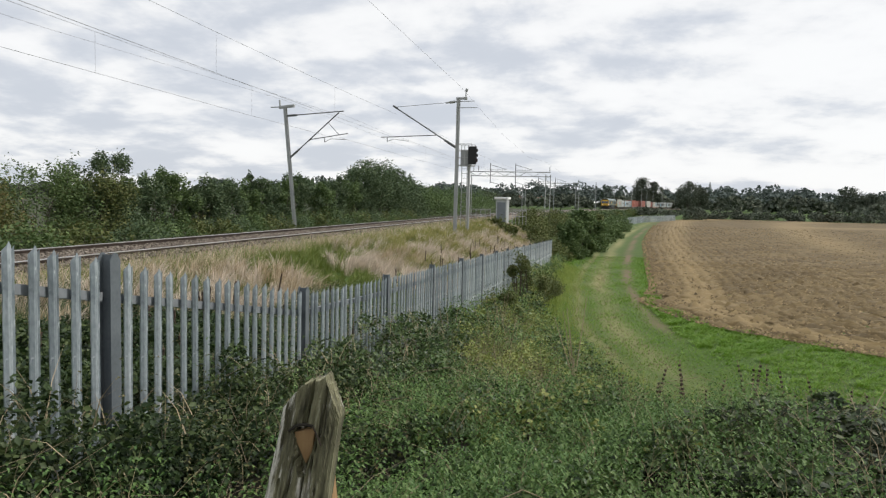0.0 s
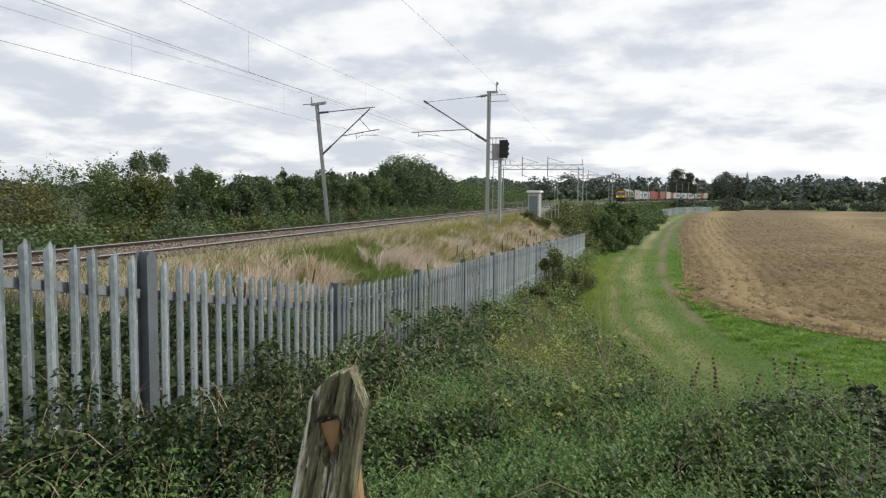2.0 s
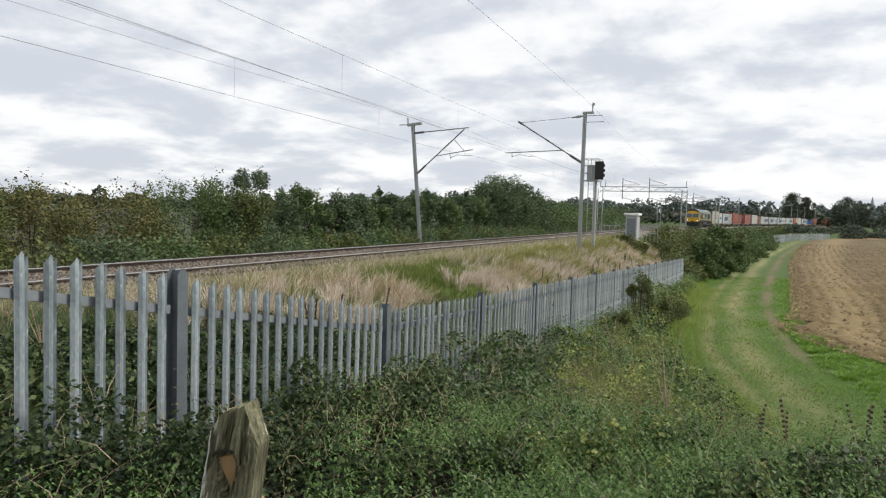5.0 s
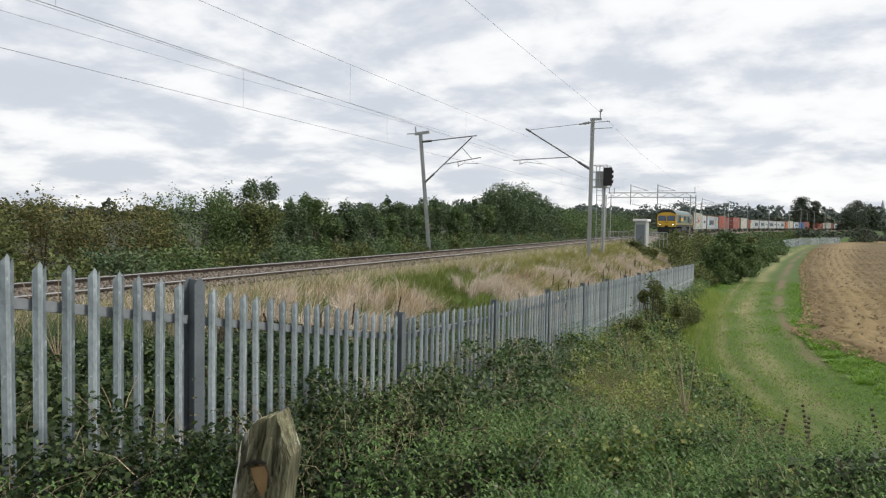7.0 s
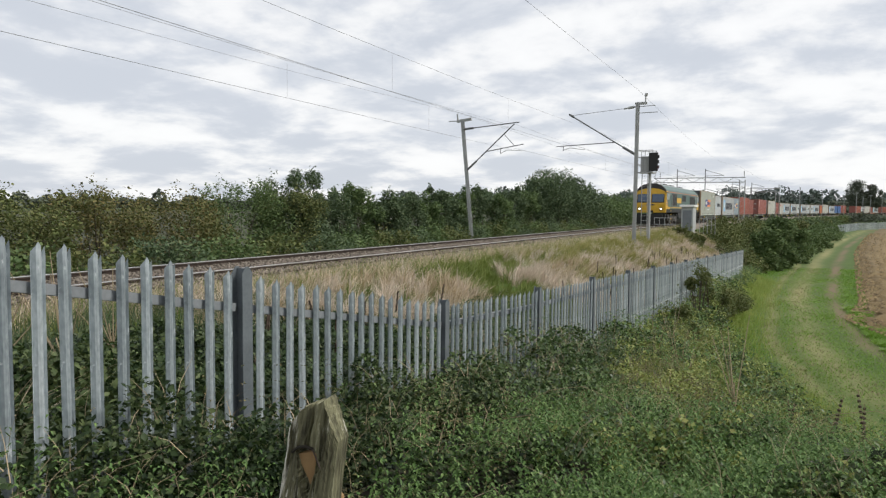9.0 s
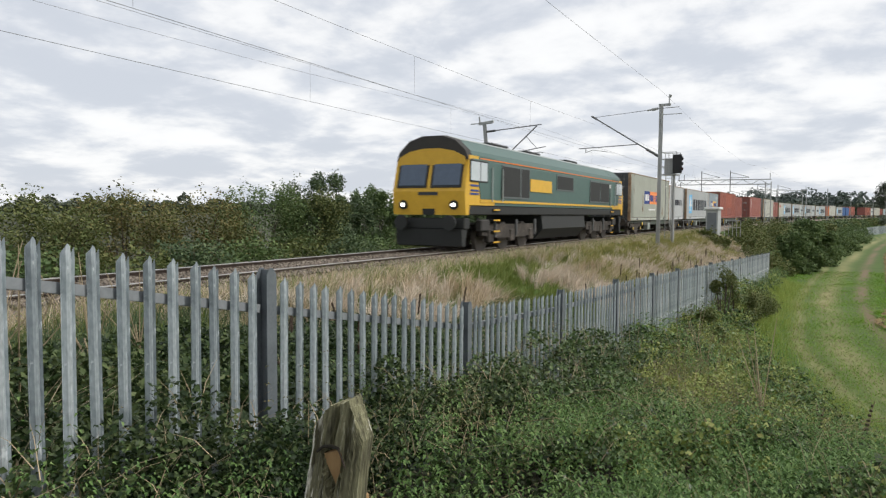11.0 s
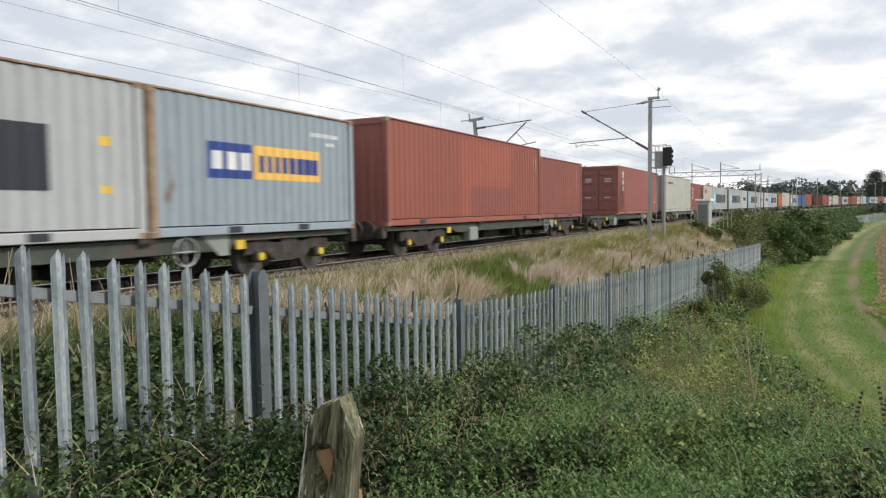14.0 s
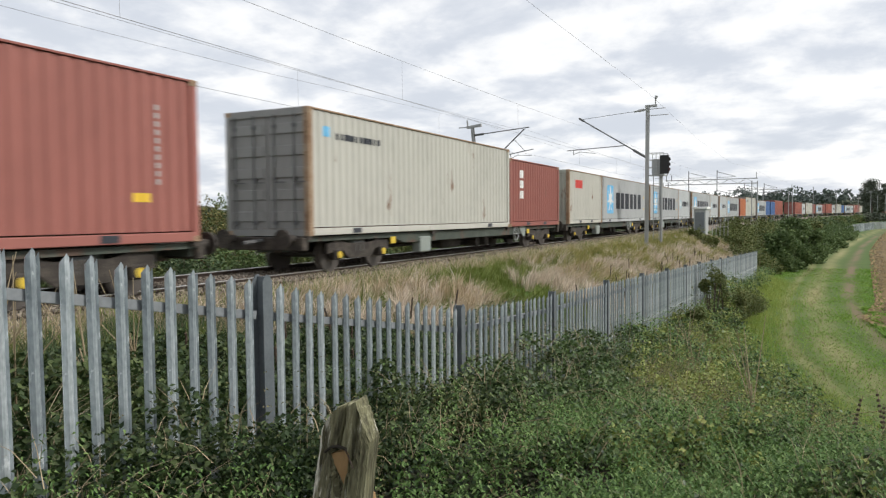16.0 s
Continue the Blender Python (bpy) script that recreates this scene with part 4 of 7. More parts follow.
def container(length, height, side, end, doors, label, edge=RUSTY, marks=(), end_marks=()):
    """A shipping container on its floor's centre; its leading end is at -y."""
    th = thing("shipping_container", label, "container", "containers on the train")
    L, k = length, (length, height)
    wall = shared(("wall", *k), lambda: wall_mesh(L - 0.30, 0.20, height - 0.06).mesh("side_panel", side))
    near = part("side_panel", wall, side, th, at=pose(W2 - 0.008, 0, 0))
    part("side_panel", wall, side, th, at=pose(-W2 + 0.008, 0, 0, 0, 0, 180))
    part("roof", shared(("roof", *k), lambda: Shape().box(-W2 + 0.06, W2 - 0.06, -L / 2 + 0.1, L / 2 - 0.1, height - 0.06, height - 0.02).mesh("roof", side)), side, th)
    part("floor", shared(("floor", *k), lambda: Shape().box(-W2 + 0.06, W2 - 0.06, -L / 2 + 0.1, L / 2 - 0.1, 0.08, 0.15).mesh("floor", side)), RUSTY, th)
    for sx in (-1, 1):
        part("top_rail", shared(("top", L), lambda: Shape().box(-0.035, 0.035, -L / 2 + 0.14, L / 2 - 0.14, -0.042, 0.0, bevel=0.008).mesh("top_rail", side)), edge, th, at=pose(sx * (W2 - 0.042), 0, height))
        part("bottom_rail", shared(("low", L), lambda: Shape().box(-0.04, 0.04, -L / 2 + 0.14, L / 2 - 0.14, 0.0, 0.165, bevel=0.012).mesh("bottom_rail", side)), side, th, at=pose(sx * (W2 - 0.041), 0, 0.01))
        for y in ((-1.05, 1.05) if L < 7 else (-4.2, 4.2)):
            part("fork_pocket", shared(("pocket",), lambda: Shape().box(-0.006, 0.006, -0.18, 0.18, 0.03, 0.15).mesh("fork_pocket", side)), MARK_BLACK, th, "dark fork pocket", at=pose(sx * (W2 + 0.001), y, 0.01))
        for sy in (-1, 1):
            post = shared(("post", height), lambda: Shape().box(-0.08, 0.08, -0.08, 0.08, 0.0, height, bevel=0.014).mesh("corner_post", side))
            p = part("corner_post", post, (edge if sx > 0 else end) if sy < 0 else side, th, at=pose(sx * (W2 - 0.08), sy * (L / 2 - 0.08), 0))
            cast = shared(("cast",), lambda: Shape().box(-0.084, 0.084, -0.084, 0.084, 0, 0.118, bevel=0.012).mesh("corner_casting", RUSTY))
            part("corner_casting", cast, RUSTY, p, at=pose(sx * 0.002, sy * 0.002, 0))
            part("corner_casting", cast, RUSTY, p, at=pose(sx * 0.002, sy * 0.002, height - 0.115))
    for sy in (-1, 1):
        part("end_beam", shared(("beam",), lambda: Shape().box(-W2 + 0.16, W2 - 0.16, -0.05, 0.05, 0.0, 0.16).mesh("end_beam", side)), end, th, at=pose(0, sy * (L / 2 - 0.06), 0))
        part("end_beam", shared(("beam",), lambda: None), end, th, at=pose(0, sy * (L / 2 - 0.06), height - 0.16))
    ends = shared(("end", height), lambda: wall_mesh(2 * W2 - 0.30, 0.15, height - 0.13).mesh("end_panel", side))
    part("end_panel", ends, end, th, at=pose(0, L / 2 - 0.03, 0, 0, 0, 90))
    if doors:
        for dx in (-0.585, 0.585):
            leaf = part("door", shared(("door", height), lambda: door_leaf(height)), end, th, at=pose(dx, -L / 2 + 0.09, 0))
            for rx in (-0.35, 0.22):
                part("lock_rod", shared(("rod", height), lambda: lock_rod(height)), BOGIE_GREY, leaf, "dull steel locking rod", at=pose(rx, 0.0, 0))
            for z0, z1, w in end_marks:
                n = max(1, round((z1 - z0) / 0.10))
                for q in range(n):
                    za = z0 + (z1 - z0) * q / n
                    part("lettering_bar", Shape().box(-w / 2 + 0.06 * (q % 2), w / 2 - 0.05 * ((q + 1) % 2), -0.066, -0.058, za, za + (z1 - z0) / n * 0.62), MARK_DOOR, leaf, "faded white lettering bar")
    else:
        part("end_panel", ends, end, th, at=pose(0, -L / 2 + 0.03, 0, 0, 0, -90))
    for name, mat, spans, words in marks:
        over = 0.008 if name in ("star", "lettering_block") else 0.004
        part(name, sign(L - 0.30, spans, over), mat, near, words)
        part(name, sign(L - 0.30, spans, over), mat, th, words, at=pose(-W2 + 0.008, 0, 0, 0, 0, 180))
    return th


def letters(y0, y1, z0, z1, n, gap=0.25):
    """A row of n plain upright blocks the size of letters."""
    w = (y1 - y0) / (n - gap)
    return [(y0 + w * k, y0 + w * (k + 1 - gap), z0, z1) for k in range(n)]


def serial(y, h):
    return ("serial_bars", MARK_WHITE, [(y + 0.1 * k, y + 0.1 * k + 0.07, h - 0.50, h - 0.41) for k in range(10)] + [(y + 0.5 + 0.1 * k, y + 0.57 + 0.1 * k, h - 0.68, h - 0.60) for k in range(4)], "white serial number bars")


def star_marks(L, big=True):
    if L > 7:
        y, w, z0, z1, t0, t1, b0, b1 = 1.1, 1.62, 0.5, 2.12, 3.3, 10.35, 0.78, 1.74
    else:
        y, w, z0, z1, t0, t1, b0, b1 = 0.7, 0.75, 0.93, 1.69, 1.7, 5.25, 1.12, 1.55
    square = [(y, y + w, z0, z1)] if L < 7 else [(y, y + 0.06, z0 + 0.06, z1 - 0.06), (y + 0.06, y + w - 0.06, z0, z1), (y + w - 0.06, y + w, z0 + 0.06, z1 - 0.06)]
    return [
        ("blue_square", MARK_BLUE if L > 7 else MARK_PALEBLUE, square, "sky blue painted square"),
        ("star", MARK_WHITE, [star(y + w / 2, (z0 + z1) / 2, w * 0.47)], "white painted star"),
        ("lettering_block", MARK_BLACK, letters(t0, t1, b0, b1, 6), "black lettering block"),
    ]


def flag_marks(y, z, w, h, c2=MARK_ORANGE, dark=MARK_NAVY):
    a = w * 0.37
    return [
        ("navy_panel", MARK_NAVY, [(y, y + a, z, z + h)], "navy painted panel"),
        ("orange_panel", c2, [(y + a, y + w, z, z + h)], "orange painted panel"),
        ("lettering_block", MARK_WHITE, [(p, q, z + h * 0.25, z + h * 0.75) for p, q, *_ in letters(y + a * 0.12, y + a * 0.9, 0, 1, 3)], "white lettering block"),
        ("lettering_block", MARK_NAVY, [(p, q, z + h * 0.22, z + h * 0.72) for p, q, *_ in letters(y + a + 0.12, y + w - 0.12, 0, 1, 8)], "navy lettering block"),
    ]


# wagon, built once
BOGIE = material("brake_dust_steel", [(0.014, 0.012, 0.010), (0.042, 0.036, 0.031), (0.13, 0.11, 0.09)], 0.8, 0.1, scale=3, fine=25, bump=0.2)
FRAMEGREEN = material("faded_green_wagon_paint", [(0.028, 0.034, 0.028), (0.055, 0.068, 0.056), (0.11, 0.12, 0.10)], 0.75, scale=2, fine=20, stain=(0.09, 0.06, 0.045), stain_at=0.55)
YELLOW = plain("axlebox_yellow", (0.62, 0.45, 0.05), 0.6)
WHEEL = material("worn_wheel_steel", [(0.07, 0.06, 0.055), (0.16, 0.145, 0.13)], 0.55, 0.5)


def bogie(parent, y, wheelbase=2.0, r=0.42):
    b = part("bogie", Shape().box(-0.35, 0.35, y - 0.25, y + 0.25, 0.45, 0.72), BOGIE, parent, "dark three-piece bogie")
    for sx in (-1, 1):
        x = sx * 0.98
        frame_shape = Shape().plate([(y - 1.40, 0.46), (y - 0.75, 0.52), (y - 0.48, 0.30), (y + 0.48, 0.30), (y + 0.75, 0.52), (y + 1.40, 0.46), (y + 1.36, 0.70), (y + 0.95, 0.78), (y + 0.5, 0.68), (y - 0.5, 0.68), (y - 0.95, 0.78), (y - 1.36, 0.70)], x - 0.06, x + 0.06)
        part("side_frame", frame_shape, BOGIE, b)
        springs = Shape()
        for dy in (-0.16, 0.0, 0.16):
            springs.tube((x, y + dy, 0.46), (x, y + dy, 0.74), 0.065, 8)
        part("spring", springs, DARKSTEEL, b)
        for dy in (-wheelbase / 2, wheelbase / 2):
            part("axlebox", Shape().box(x - 0.10, x + 0.13 * (1 if sx > 0 else 1), y + dy - 0.14, y + dy + 0.14, 0.30, 0.56, bevel=0.03), BOGIE, b)
            part("axlebox_cover", Shape().tube((x + sx * 0.10, y + dy, r), (x + sx * 0.16, y + dy, r), 0.085, 12), YELLOW, b, "yellow axlebox cover")
    for dy in (-wheelbase / 2, wheelbase / 2):
        w = Shape()
        for sx in (-1, 1):
            w.tube((sx * 0.70, y + dy, r), (sx * 0.83, y + dy, r), r, 24).tube((sx * 0.67, y + dy, r), (sx * 0.70, y + dy, r), r + 0.03, 24)
        w.tube((-0.7, y + dy, r), (0.7, y + dy, r), 0.08, 10)
        part("wheelset", w, WHEEL, b)


def wagon():
    th = thing("container_flat_wagon", "dirty green sixty-foot container flat wagon", "wagon", "wagons of the train")
    L = 18.5
    for sx in (-1, 1):
        x = sx * 1.06
        sole = Shape().plate([(-L / 2, 0.77), (-L / 2 + 3.9, 0.76), (-L / 2 + 4.5, 0.60), (L / 2 - 4.5, 0.60), (L / 2 - 3.9, 0.76), (L / 2, 0.77), (L / 2, 0.87), (-L / 2, 0.87)], x - 0.045, x + 0.045)
        part("solebar", sole, FRAMEGREEN, th, "faded green solebar")
    cross = Shape().box(-0.28, 0.28, -L / 2, L / 2, 0.52, 0.85)
    for y in np.linspace(-L / 2 + 0.1, L / 2 - 0.1, 10):
        cross.box(-1.02, 1.02, float(y) - 0.09, float(y) + 0.09, 0.62, 0.84)
    part("underframe", cross, FRAMEGREEN, th)
    for y in (-9.16, -3.14, -3.03, 2.95, 3.07, 9.09):
        for sx in (-1, 1):
            part("spigot", Shape().box(sx * 1.12 - 0.08, sx * 1.12 + 0.08, y - 0.08, y + 0.08, 0.81, 0.895), BOGIE, th)
    bogie(th, -6.9)
    bogie(th, 6.9)
    for sx in (-1, 1):
        wheel_ring = Shape()
        ring = [(sx * 1.14, 3.9 + 0.26 * math.cos(a), 0.62 + 0.26 * math.sin(a)) for a in np.linspace(0, math.tau, 17)]
        wheel_ring.line(ring, 0.022, 6).tube((sx * 1.12, 3.66, 0.62), (sx * 1.12, 4.14, 0.62), 0.016, 5).tube((sx * 1.12, 3.9, 0.38), (sx * 1.12, 3.9, 0.86), 0.016, 5).tube((sx * 1.0, 3.9, 0.62), (sx * 1.16, 3.9, 0.62), 0.035, 8)
        part("brake_handwheel", wheel_ring, MAST, th, "grey brake handwheel")
        part("gusset_plate", Shape().plate([(4.3, 0.92), (5.0, 0.92), (5.0, 0.50), (4.75, 0.50)], sx * 1.10 - 0.01, sx * 1.10 + 0.01), plain("pale_plate", (0.24, 0.27, 0.25), 0.7) if "pale_plate" not in bpy.data.materials else bpy.data.materials["pale_plate"], th, "pale steel data plate")
        part("brake_box", Shape().box(sx * 1.02 - 0.14, sx * 1.02 + 0.14, -3.9, -3.25, 0.28, 0.74, bevel=0.03), bpy.data.materials["pale_plate"], th, "grey equipment box")
        for y in (-5.4, 5.3):
            part("lashing_point", Shape().box(sx * 1.11 - 0.02, sx * 1.11 + 0.02, y - 0.12, y + 0.12, 0.60, 0.78), YELLOW, th, "yellow painted lashing point")
    part("brake_gear", Shape().tube((0, -4.2, 0.45), (0, 4.2, 0.45), 0.05, 6).box(-0.5, 0.5, -1.2, 0.2, 0.28, 0.60, bevel=0.04).tube((-0.7, 1.2, 0.42), (0.7, 1.2, 0.42), 0.17, 12).tube((-0.7, 2.0, 0.42), (0.7, 2.0, 0.42), 0.17, 12), BOGIE, th)
    for sy in (-1, 1):
        part("headstock", Shape().box(-1.15, 1.15, sy * 9.25 - 0.1, sy * 9.25 + 0.1, 0.57, 0.87, bevel=0.02), BOGIE, th)
        for sx in (-1, 1):
            part("buffer", Shape().tube((sx * 0.86, sy * 9.3, 0.84), (sx * 0.86, sy * 9.65, 0.84), 0.09, 10).tube((sx * 0.86, sy * 9.65, 0.84), (sx * 0.86, sy * 9.72, 0.84), 0.22, 14), BOGIE, th)
        part("coupling", Shape().tube((0, sy * 9.3, 0.80), (0, sy * 9.95, 0.76), 0.05, 6), DARKSTEEL, th)
    return th


# diesel locomotive, built on its middle; its leading end is at -y
LOCO_GREEN = plain("loco_green", (0.062, 0.118, 0.105), 0.45)
LOCO_GREY = plain("loco_roof_grey", (0.36, 0.39, 0.38), 0.55)
LOCO_YELLOW = plain("loco_yellow", (0.60, 0.36, 0.035), 0.45)
LOCO_ORANGE = plain("loco_orange_line", (0.75, 0.20, 0.03), 0.5)
LOCO_ROOF = plain("sooty_roof", (0.04, 0.038, 0.036), 0.8)
LOCO_TRIM = plain("loco_grille_surround", (0.11, 0.13, 0.13), 0.6)
GRILLE = plain("loco_grille_dark", (0.02, 0.022, 0.022), 0.7)
GLASS = plain("dark_window_glass", (0.07, 0.10, 0.15), 0.08)
# The reflection in the cab side panes is put into this pale base colour.
PALE_GLASS = plain("pale_reflection_glass", (0.45, 0.50, 0.52), 0.15)
LAMP = plain("headlamp_glow", (1.0, 0.96, 0.85), 0.3, glow=5.0)


def locomotive():
    th = thing("diesel_locomotive", "green and yellow six-axle freight diesel locomotive with lit headlamps", "locomotive")
    hood = [(-1.30, 1.62), (-1.32, 3.05), (-1.22, 3.35), (-0.85, 3.70), (-0.35, 3.86), (0.35, 3.86), (0.85, 3.70), (1.22, 3.35), (1.32, 3.05), (1.30, 1.62)]
    body = part("body", Shape().prism(hood, -8.0, 8.0), LOCO_GREEN, th, "green body shell")
    part("roof_panel", Shape().prism([(-0.84, 3.715), (-0.35, 3.875), (0.35, 3.875), (0.84, 3.715), (0.35, 3.80), (-0.35, 3.80)], -7.4, 7.4), LOCO_GREY, th, "dusty pale grey roof panel")
    for y in (-5.6, -2.0, 3.4):
        part("exhaust_hatch", Shape().box(-0.45, 0.45, y - 0.9, y + 0.9, 3.84, 3.94, bevel=0.03), GRILLE, th)
    part("footplate", Shape().box(-1.28, 1.28, -10.1, 10.1, 1.30, 1.62, bevel=0.03), GRILLE, th)
    for sx in (-1, 1):
        part("frame_stripe", Shape().box(sx * 1.318 - 0.012, sx * 1.318 + 0.012, -9.2, 9.2, 1.72, 1.80), LOCO_YELLOW, th, "yellow line along the frame")
        part("roof_stripe", Shape().box(sx * 1.315 - 0.012, sx * 1.315 + 0.012, -9.2, 9.2, 3.12, 3.155), LOCO_ORANGE, th, "thin orange line below the roof")
        for y0, y1, z0, z1 in ((3.6, 5.3, 1.98, 2.92), (5.5, 7.1, 1.98, 2.92), (-7.35, -5.7, 1.95, 3.0), (-5.55, -4.75, 1.95, 3.0), (-1.4, 0.8, 2.4, 2.95)):
            g = part("grille", Shape().box(sx * 1.328 - 0.012, sx * 1.328 + 0.012, y0 - 0.06, y1 + 0.06, z0 - 0.06, z1 + 0.06), LOCO_TRIM, th, "grey grille surround")
            part("opening", Shape().box(sx * 1.336 - 0.010, sx * 1.336 + 0.010, y0, y1, z0, z1), GRILLE, g, "black air intake")
        part("side_door", Shape().box(sx * 1.326 - 0.012, sx * 1.326 + 0.012, 7.35, 8.35, 1.86, 3.05, bevel=0.005), LOCO_GREEN, th)
        part("notice_plate", Shape().box(sx * 1.335 - 0.008, sx * 1.335 + 0.008, 7.2, 7.45, 2.72, 2.92), MARK_WHITE, th)
        part("name_panel", Shape().box(sx * 1.33 - 0.008, sx * 1.33 + 0.008, -4.6, -2.1, 2.2, 2.68), LOCO_YELLOW, th, "yellow side emblem panel")
        for y in (7.4, 8.3, -7.4, -8.3):
            part("handrail", Shape().tube((sx * 1.37, y, 1.75), (sx * 1.37, y, 2.9), 0.022, 6), LOCO_GREY, th)
        for y in (7.85, -7.85):
            for z in (0.35, 0.72, 1.1, 1.45):
                part("cab_step", Shape().box(sx * 1.2 - 0.14, sx * 1.2 + 0.14, y - 0.26, y + 0.26, z, z + 0.05), GRILLE, th)
                part("step_edge", Shape().box(sx * 1.345 - 0.01, sx * 1.345 + 0.01, y - 0.26, y + 0.26, z, z + 0.05), LOCO_YELLOW, th, "yellow step edge")
    for sy in (-1, 1):
        prof = [(8.0, 1.62), (9.95, 1.62), (10.02, 1.30), (10.25, 1.30), (10.32, 2.05), (10.06, 3.02), (9.98, 3.2), (8.0, 3.2)]
        cab = part("cab", Shape().plate([(sy * y, z) for y, z in (prof if sy > 0 else prof[::-1])], -1.31, 1.31), LOCO_YELLOW, th, "yellow cab end")
        face = [(-1.25, 2.9), (-1.19, 3.15), (-0.8, 3.34), (-0.3, 3.43), (0.3, 3.43), (0.8, 3.34), (1.19, 3.15), (1.25, 2.9)]
        part("face_plate", Shape().prism(face, min(sy * 9.9, sy * 10.13), max(sy * 9.9, sy * 10.13)), LOCO_YELLOW, cab)
        arch = [(-1.33, 3.05), (-1.22, 3.36), (-0.85, 3.71), (-0.35, 3.87), (0.35, 3.87), (0.85, 3.71), (1.22, 3.36), (1.33, 3.05)]
        part("cab_roof", Shape().prism(arch, min(sy * 8.0, sy * 9.75), max(sy * 8.0, sy * 9.75)), LOCO_GREEN, cab, "green arched cab roof")
        part("roof_top", Shape().prism([(-0.86, 3.715), (-0.35, 3.875), (0.35, 3.875), (0.86, 3.715), (0.35, 3.80), (-0.35, 3.80)], min(sy * 7.5, sy * 9.74), max(sy * 7.5, sy * 9.74)), LOCO_GREY, cab, "dusty pale grey roof top")
        visor = Shape()
        n = len(arch)
        vs = [(x, sy * 9.75, z) for x, z in arch] + [(x * 0.985, sy * 10.085, 3.05 + (z - 3.05) * 0.96) for x, z in arch]
        visor.add(vs, [(i, i + 1, n + i + 1, n + i) for i in range(n - 1)] + [tuple(range(n, 2 * n))])
        part("roof_visor", visor, LOCO_ROOF, cab, "dark sloping roof front")
        for sx in (-1, 1):
            a = math.degrees(math.atan2(0.26, 0.97))
            part("windscreen_frame", Shape().box(sx * 0.62 - 0.55, sx * 0.62 + 0.55, -0.012, 0.012, -0.42, 0.48), GRILLE, cab, "black rubber surround", at=pose(0, sy * 10.20, 2.57, sy * a, 0, 0))
            part("windscreen", Shape().box(sx * 0.62 - 0.48, sx * 0.62 + 0.48, -0.02, 0.02, -0.35, 0.42, bevel=0.012), GLASS, cab, "dark windscreen", at=pose(0, sy * 10.205, 2.57, sy * a, 0, 0))
            green = [(8.0, 1.82), (9.15, 1.82), (9.3, 2.3), (9.3, 3.22), (8.0, 3.22)]
            part("cab_side_panel", Shape().plate([(sy * y, z) for y, z in green], sx * 1.318 - 0.008, sx * 1.318 + 0.008), LOCO_GREEN, cab, "green cab side")
            part("side_window", Shape().box(sx * 1.33 - 0.012, sx * 1.33 + 0.012, min(sy * 8.62, sy * 10.0), max(sy * 8.62, sy * 10.0), 2.36, 3.06, bevel=0.01), GRILLE, cab, "black window frame")
            for ya, yb in ((8.68, 9.2), (9.26, 9.94)):
                part("window_pane", Shape().box(sx * 1.342 - 0.006, sx * 1.342 + 0.006, min(sy * ya, sy * yb), max(sy * ya, sy * yb), 2.41, 3.01), PALE_GLASS, cab, "window pane with painted pale reflection")
            for z in (1.95, 2.06, 2.22):
                part("lettering_block", Shape().box(sx * 1.322 - 0.008, sx * 1.322 + 0.008, min(sy * 9.3, sy * 9.95), max(sy * 9.3, sy * 9.95), z, z + 0.06), MARK_NAVY, cab, "dark blue lettering bar")
            part("headlamp_housing", Shape().tube((sx * 0.92, sy * 10.25, 1.62), (sx * 0.92, sy * 10.35, 1.62), 0.15, 14), GRILLE, cab)
            part("headlamp", Shape().tube((sx * 0.92, sy * 10.35, 1.62), (sx * 0.92, sy * 10.365, 1.62), 0.065, 14), LAMP if sy < 0 else PALE_GLASS, cab, "round headlamp")
            part("buffer", Shape().tube((sx * 0.87, sy * 10.1, 1.05), (sx * 0.87, sy * 10.5, 1.05), 0.10, 10).tube((sx * 0.87, sy * 10.5, 1.05), (sx * 0.87, sy * 10.57, 1.05), 0.24, 16), GRILLE, th)
        part("coupling_recess", Shape().plate([(sy * 10.24, 1.3), (sy * 10.265, 1.3), (sy * 10.285, 1.50), (sy * 10.25, 1.50)], -0.22, 0.22), GRILLE, cab, "dark coupling recess")
        part("number_bar", Shape().box(-0.35, 0.35, min(sy * 10.29, sy * 10.34), max(sy * 10.29, sy * 10.34), 1.93, 2.03), MARK_BLACK, cab)
        part("headstock", Shape().box(-1.25, 1.25, min(sy * 9.8, sy * 10.2), max(sy * 9.8, sy * 10.2), 0.85, 1.2, bevel=0.03), GRILLE, th)
        part("obstacle_deflector", Shape().plate([(sy * y, z) for y, z in ((9.9, 0.85), (10.3, 0.85), (10.25, 0.32), (10.05, 0.28))], -1.2, 1.2), GRILLE, th, "dark snowplough plate")
        y = sy * 6.1
        b = part("bogie", Shape().box(-1.0, 1.0, y - 2.3, y + 2.3, 0.55, 0.95, bevel=0.05), BOGIE, th, "dirty three-axle bogie")
        for sx in (-1, 1):
            part("bogie_frame", Shape().plate([(y - 2.65, 0.62), (y - 1.2, 0.50), (y + 1.2, 0.50), (y + 2.65, 0.62), (y + 2.55, 0.98), (y - 2.55, 0.98)], sx * 1.12 - 0.07, sx * 1.12 + 0.07), BOGIE, b)
            part("sand_box", Shape().box(sx * 1.15 - 0.12, sx * 1.15 + 0.12, sy * 8.6 - 0.35, sy * 8.6 + 0.35, 0.75, 1.15, bevel=0.04), LOCO_ROOF, b)
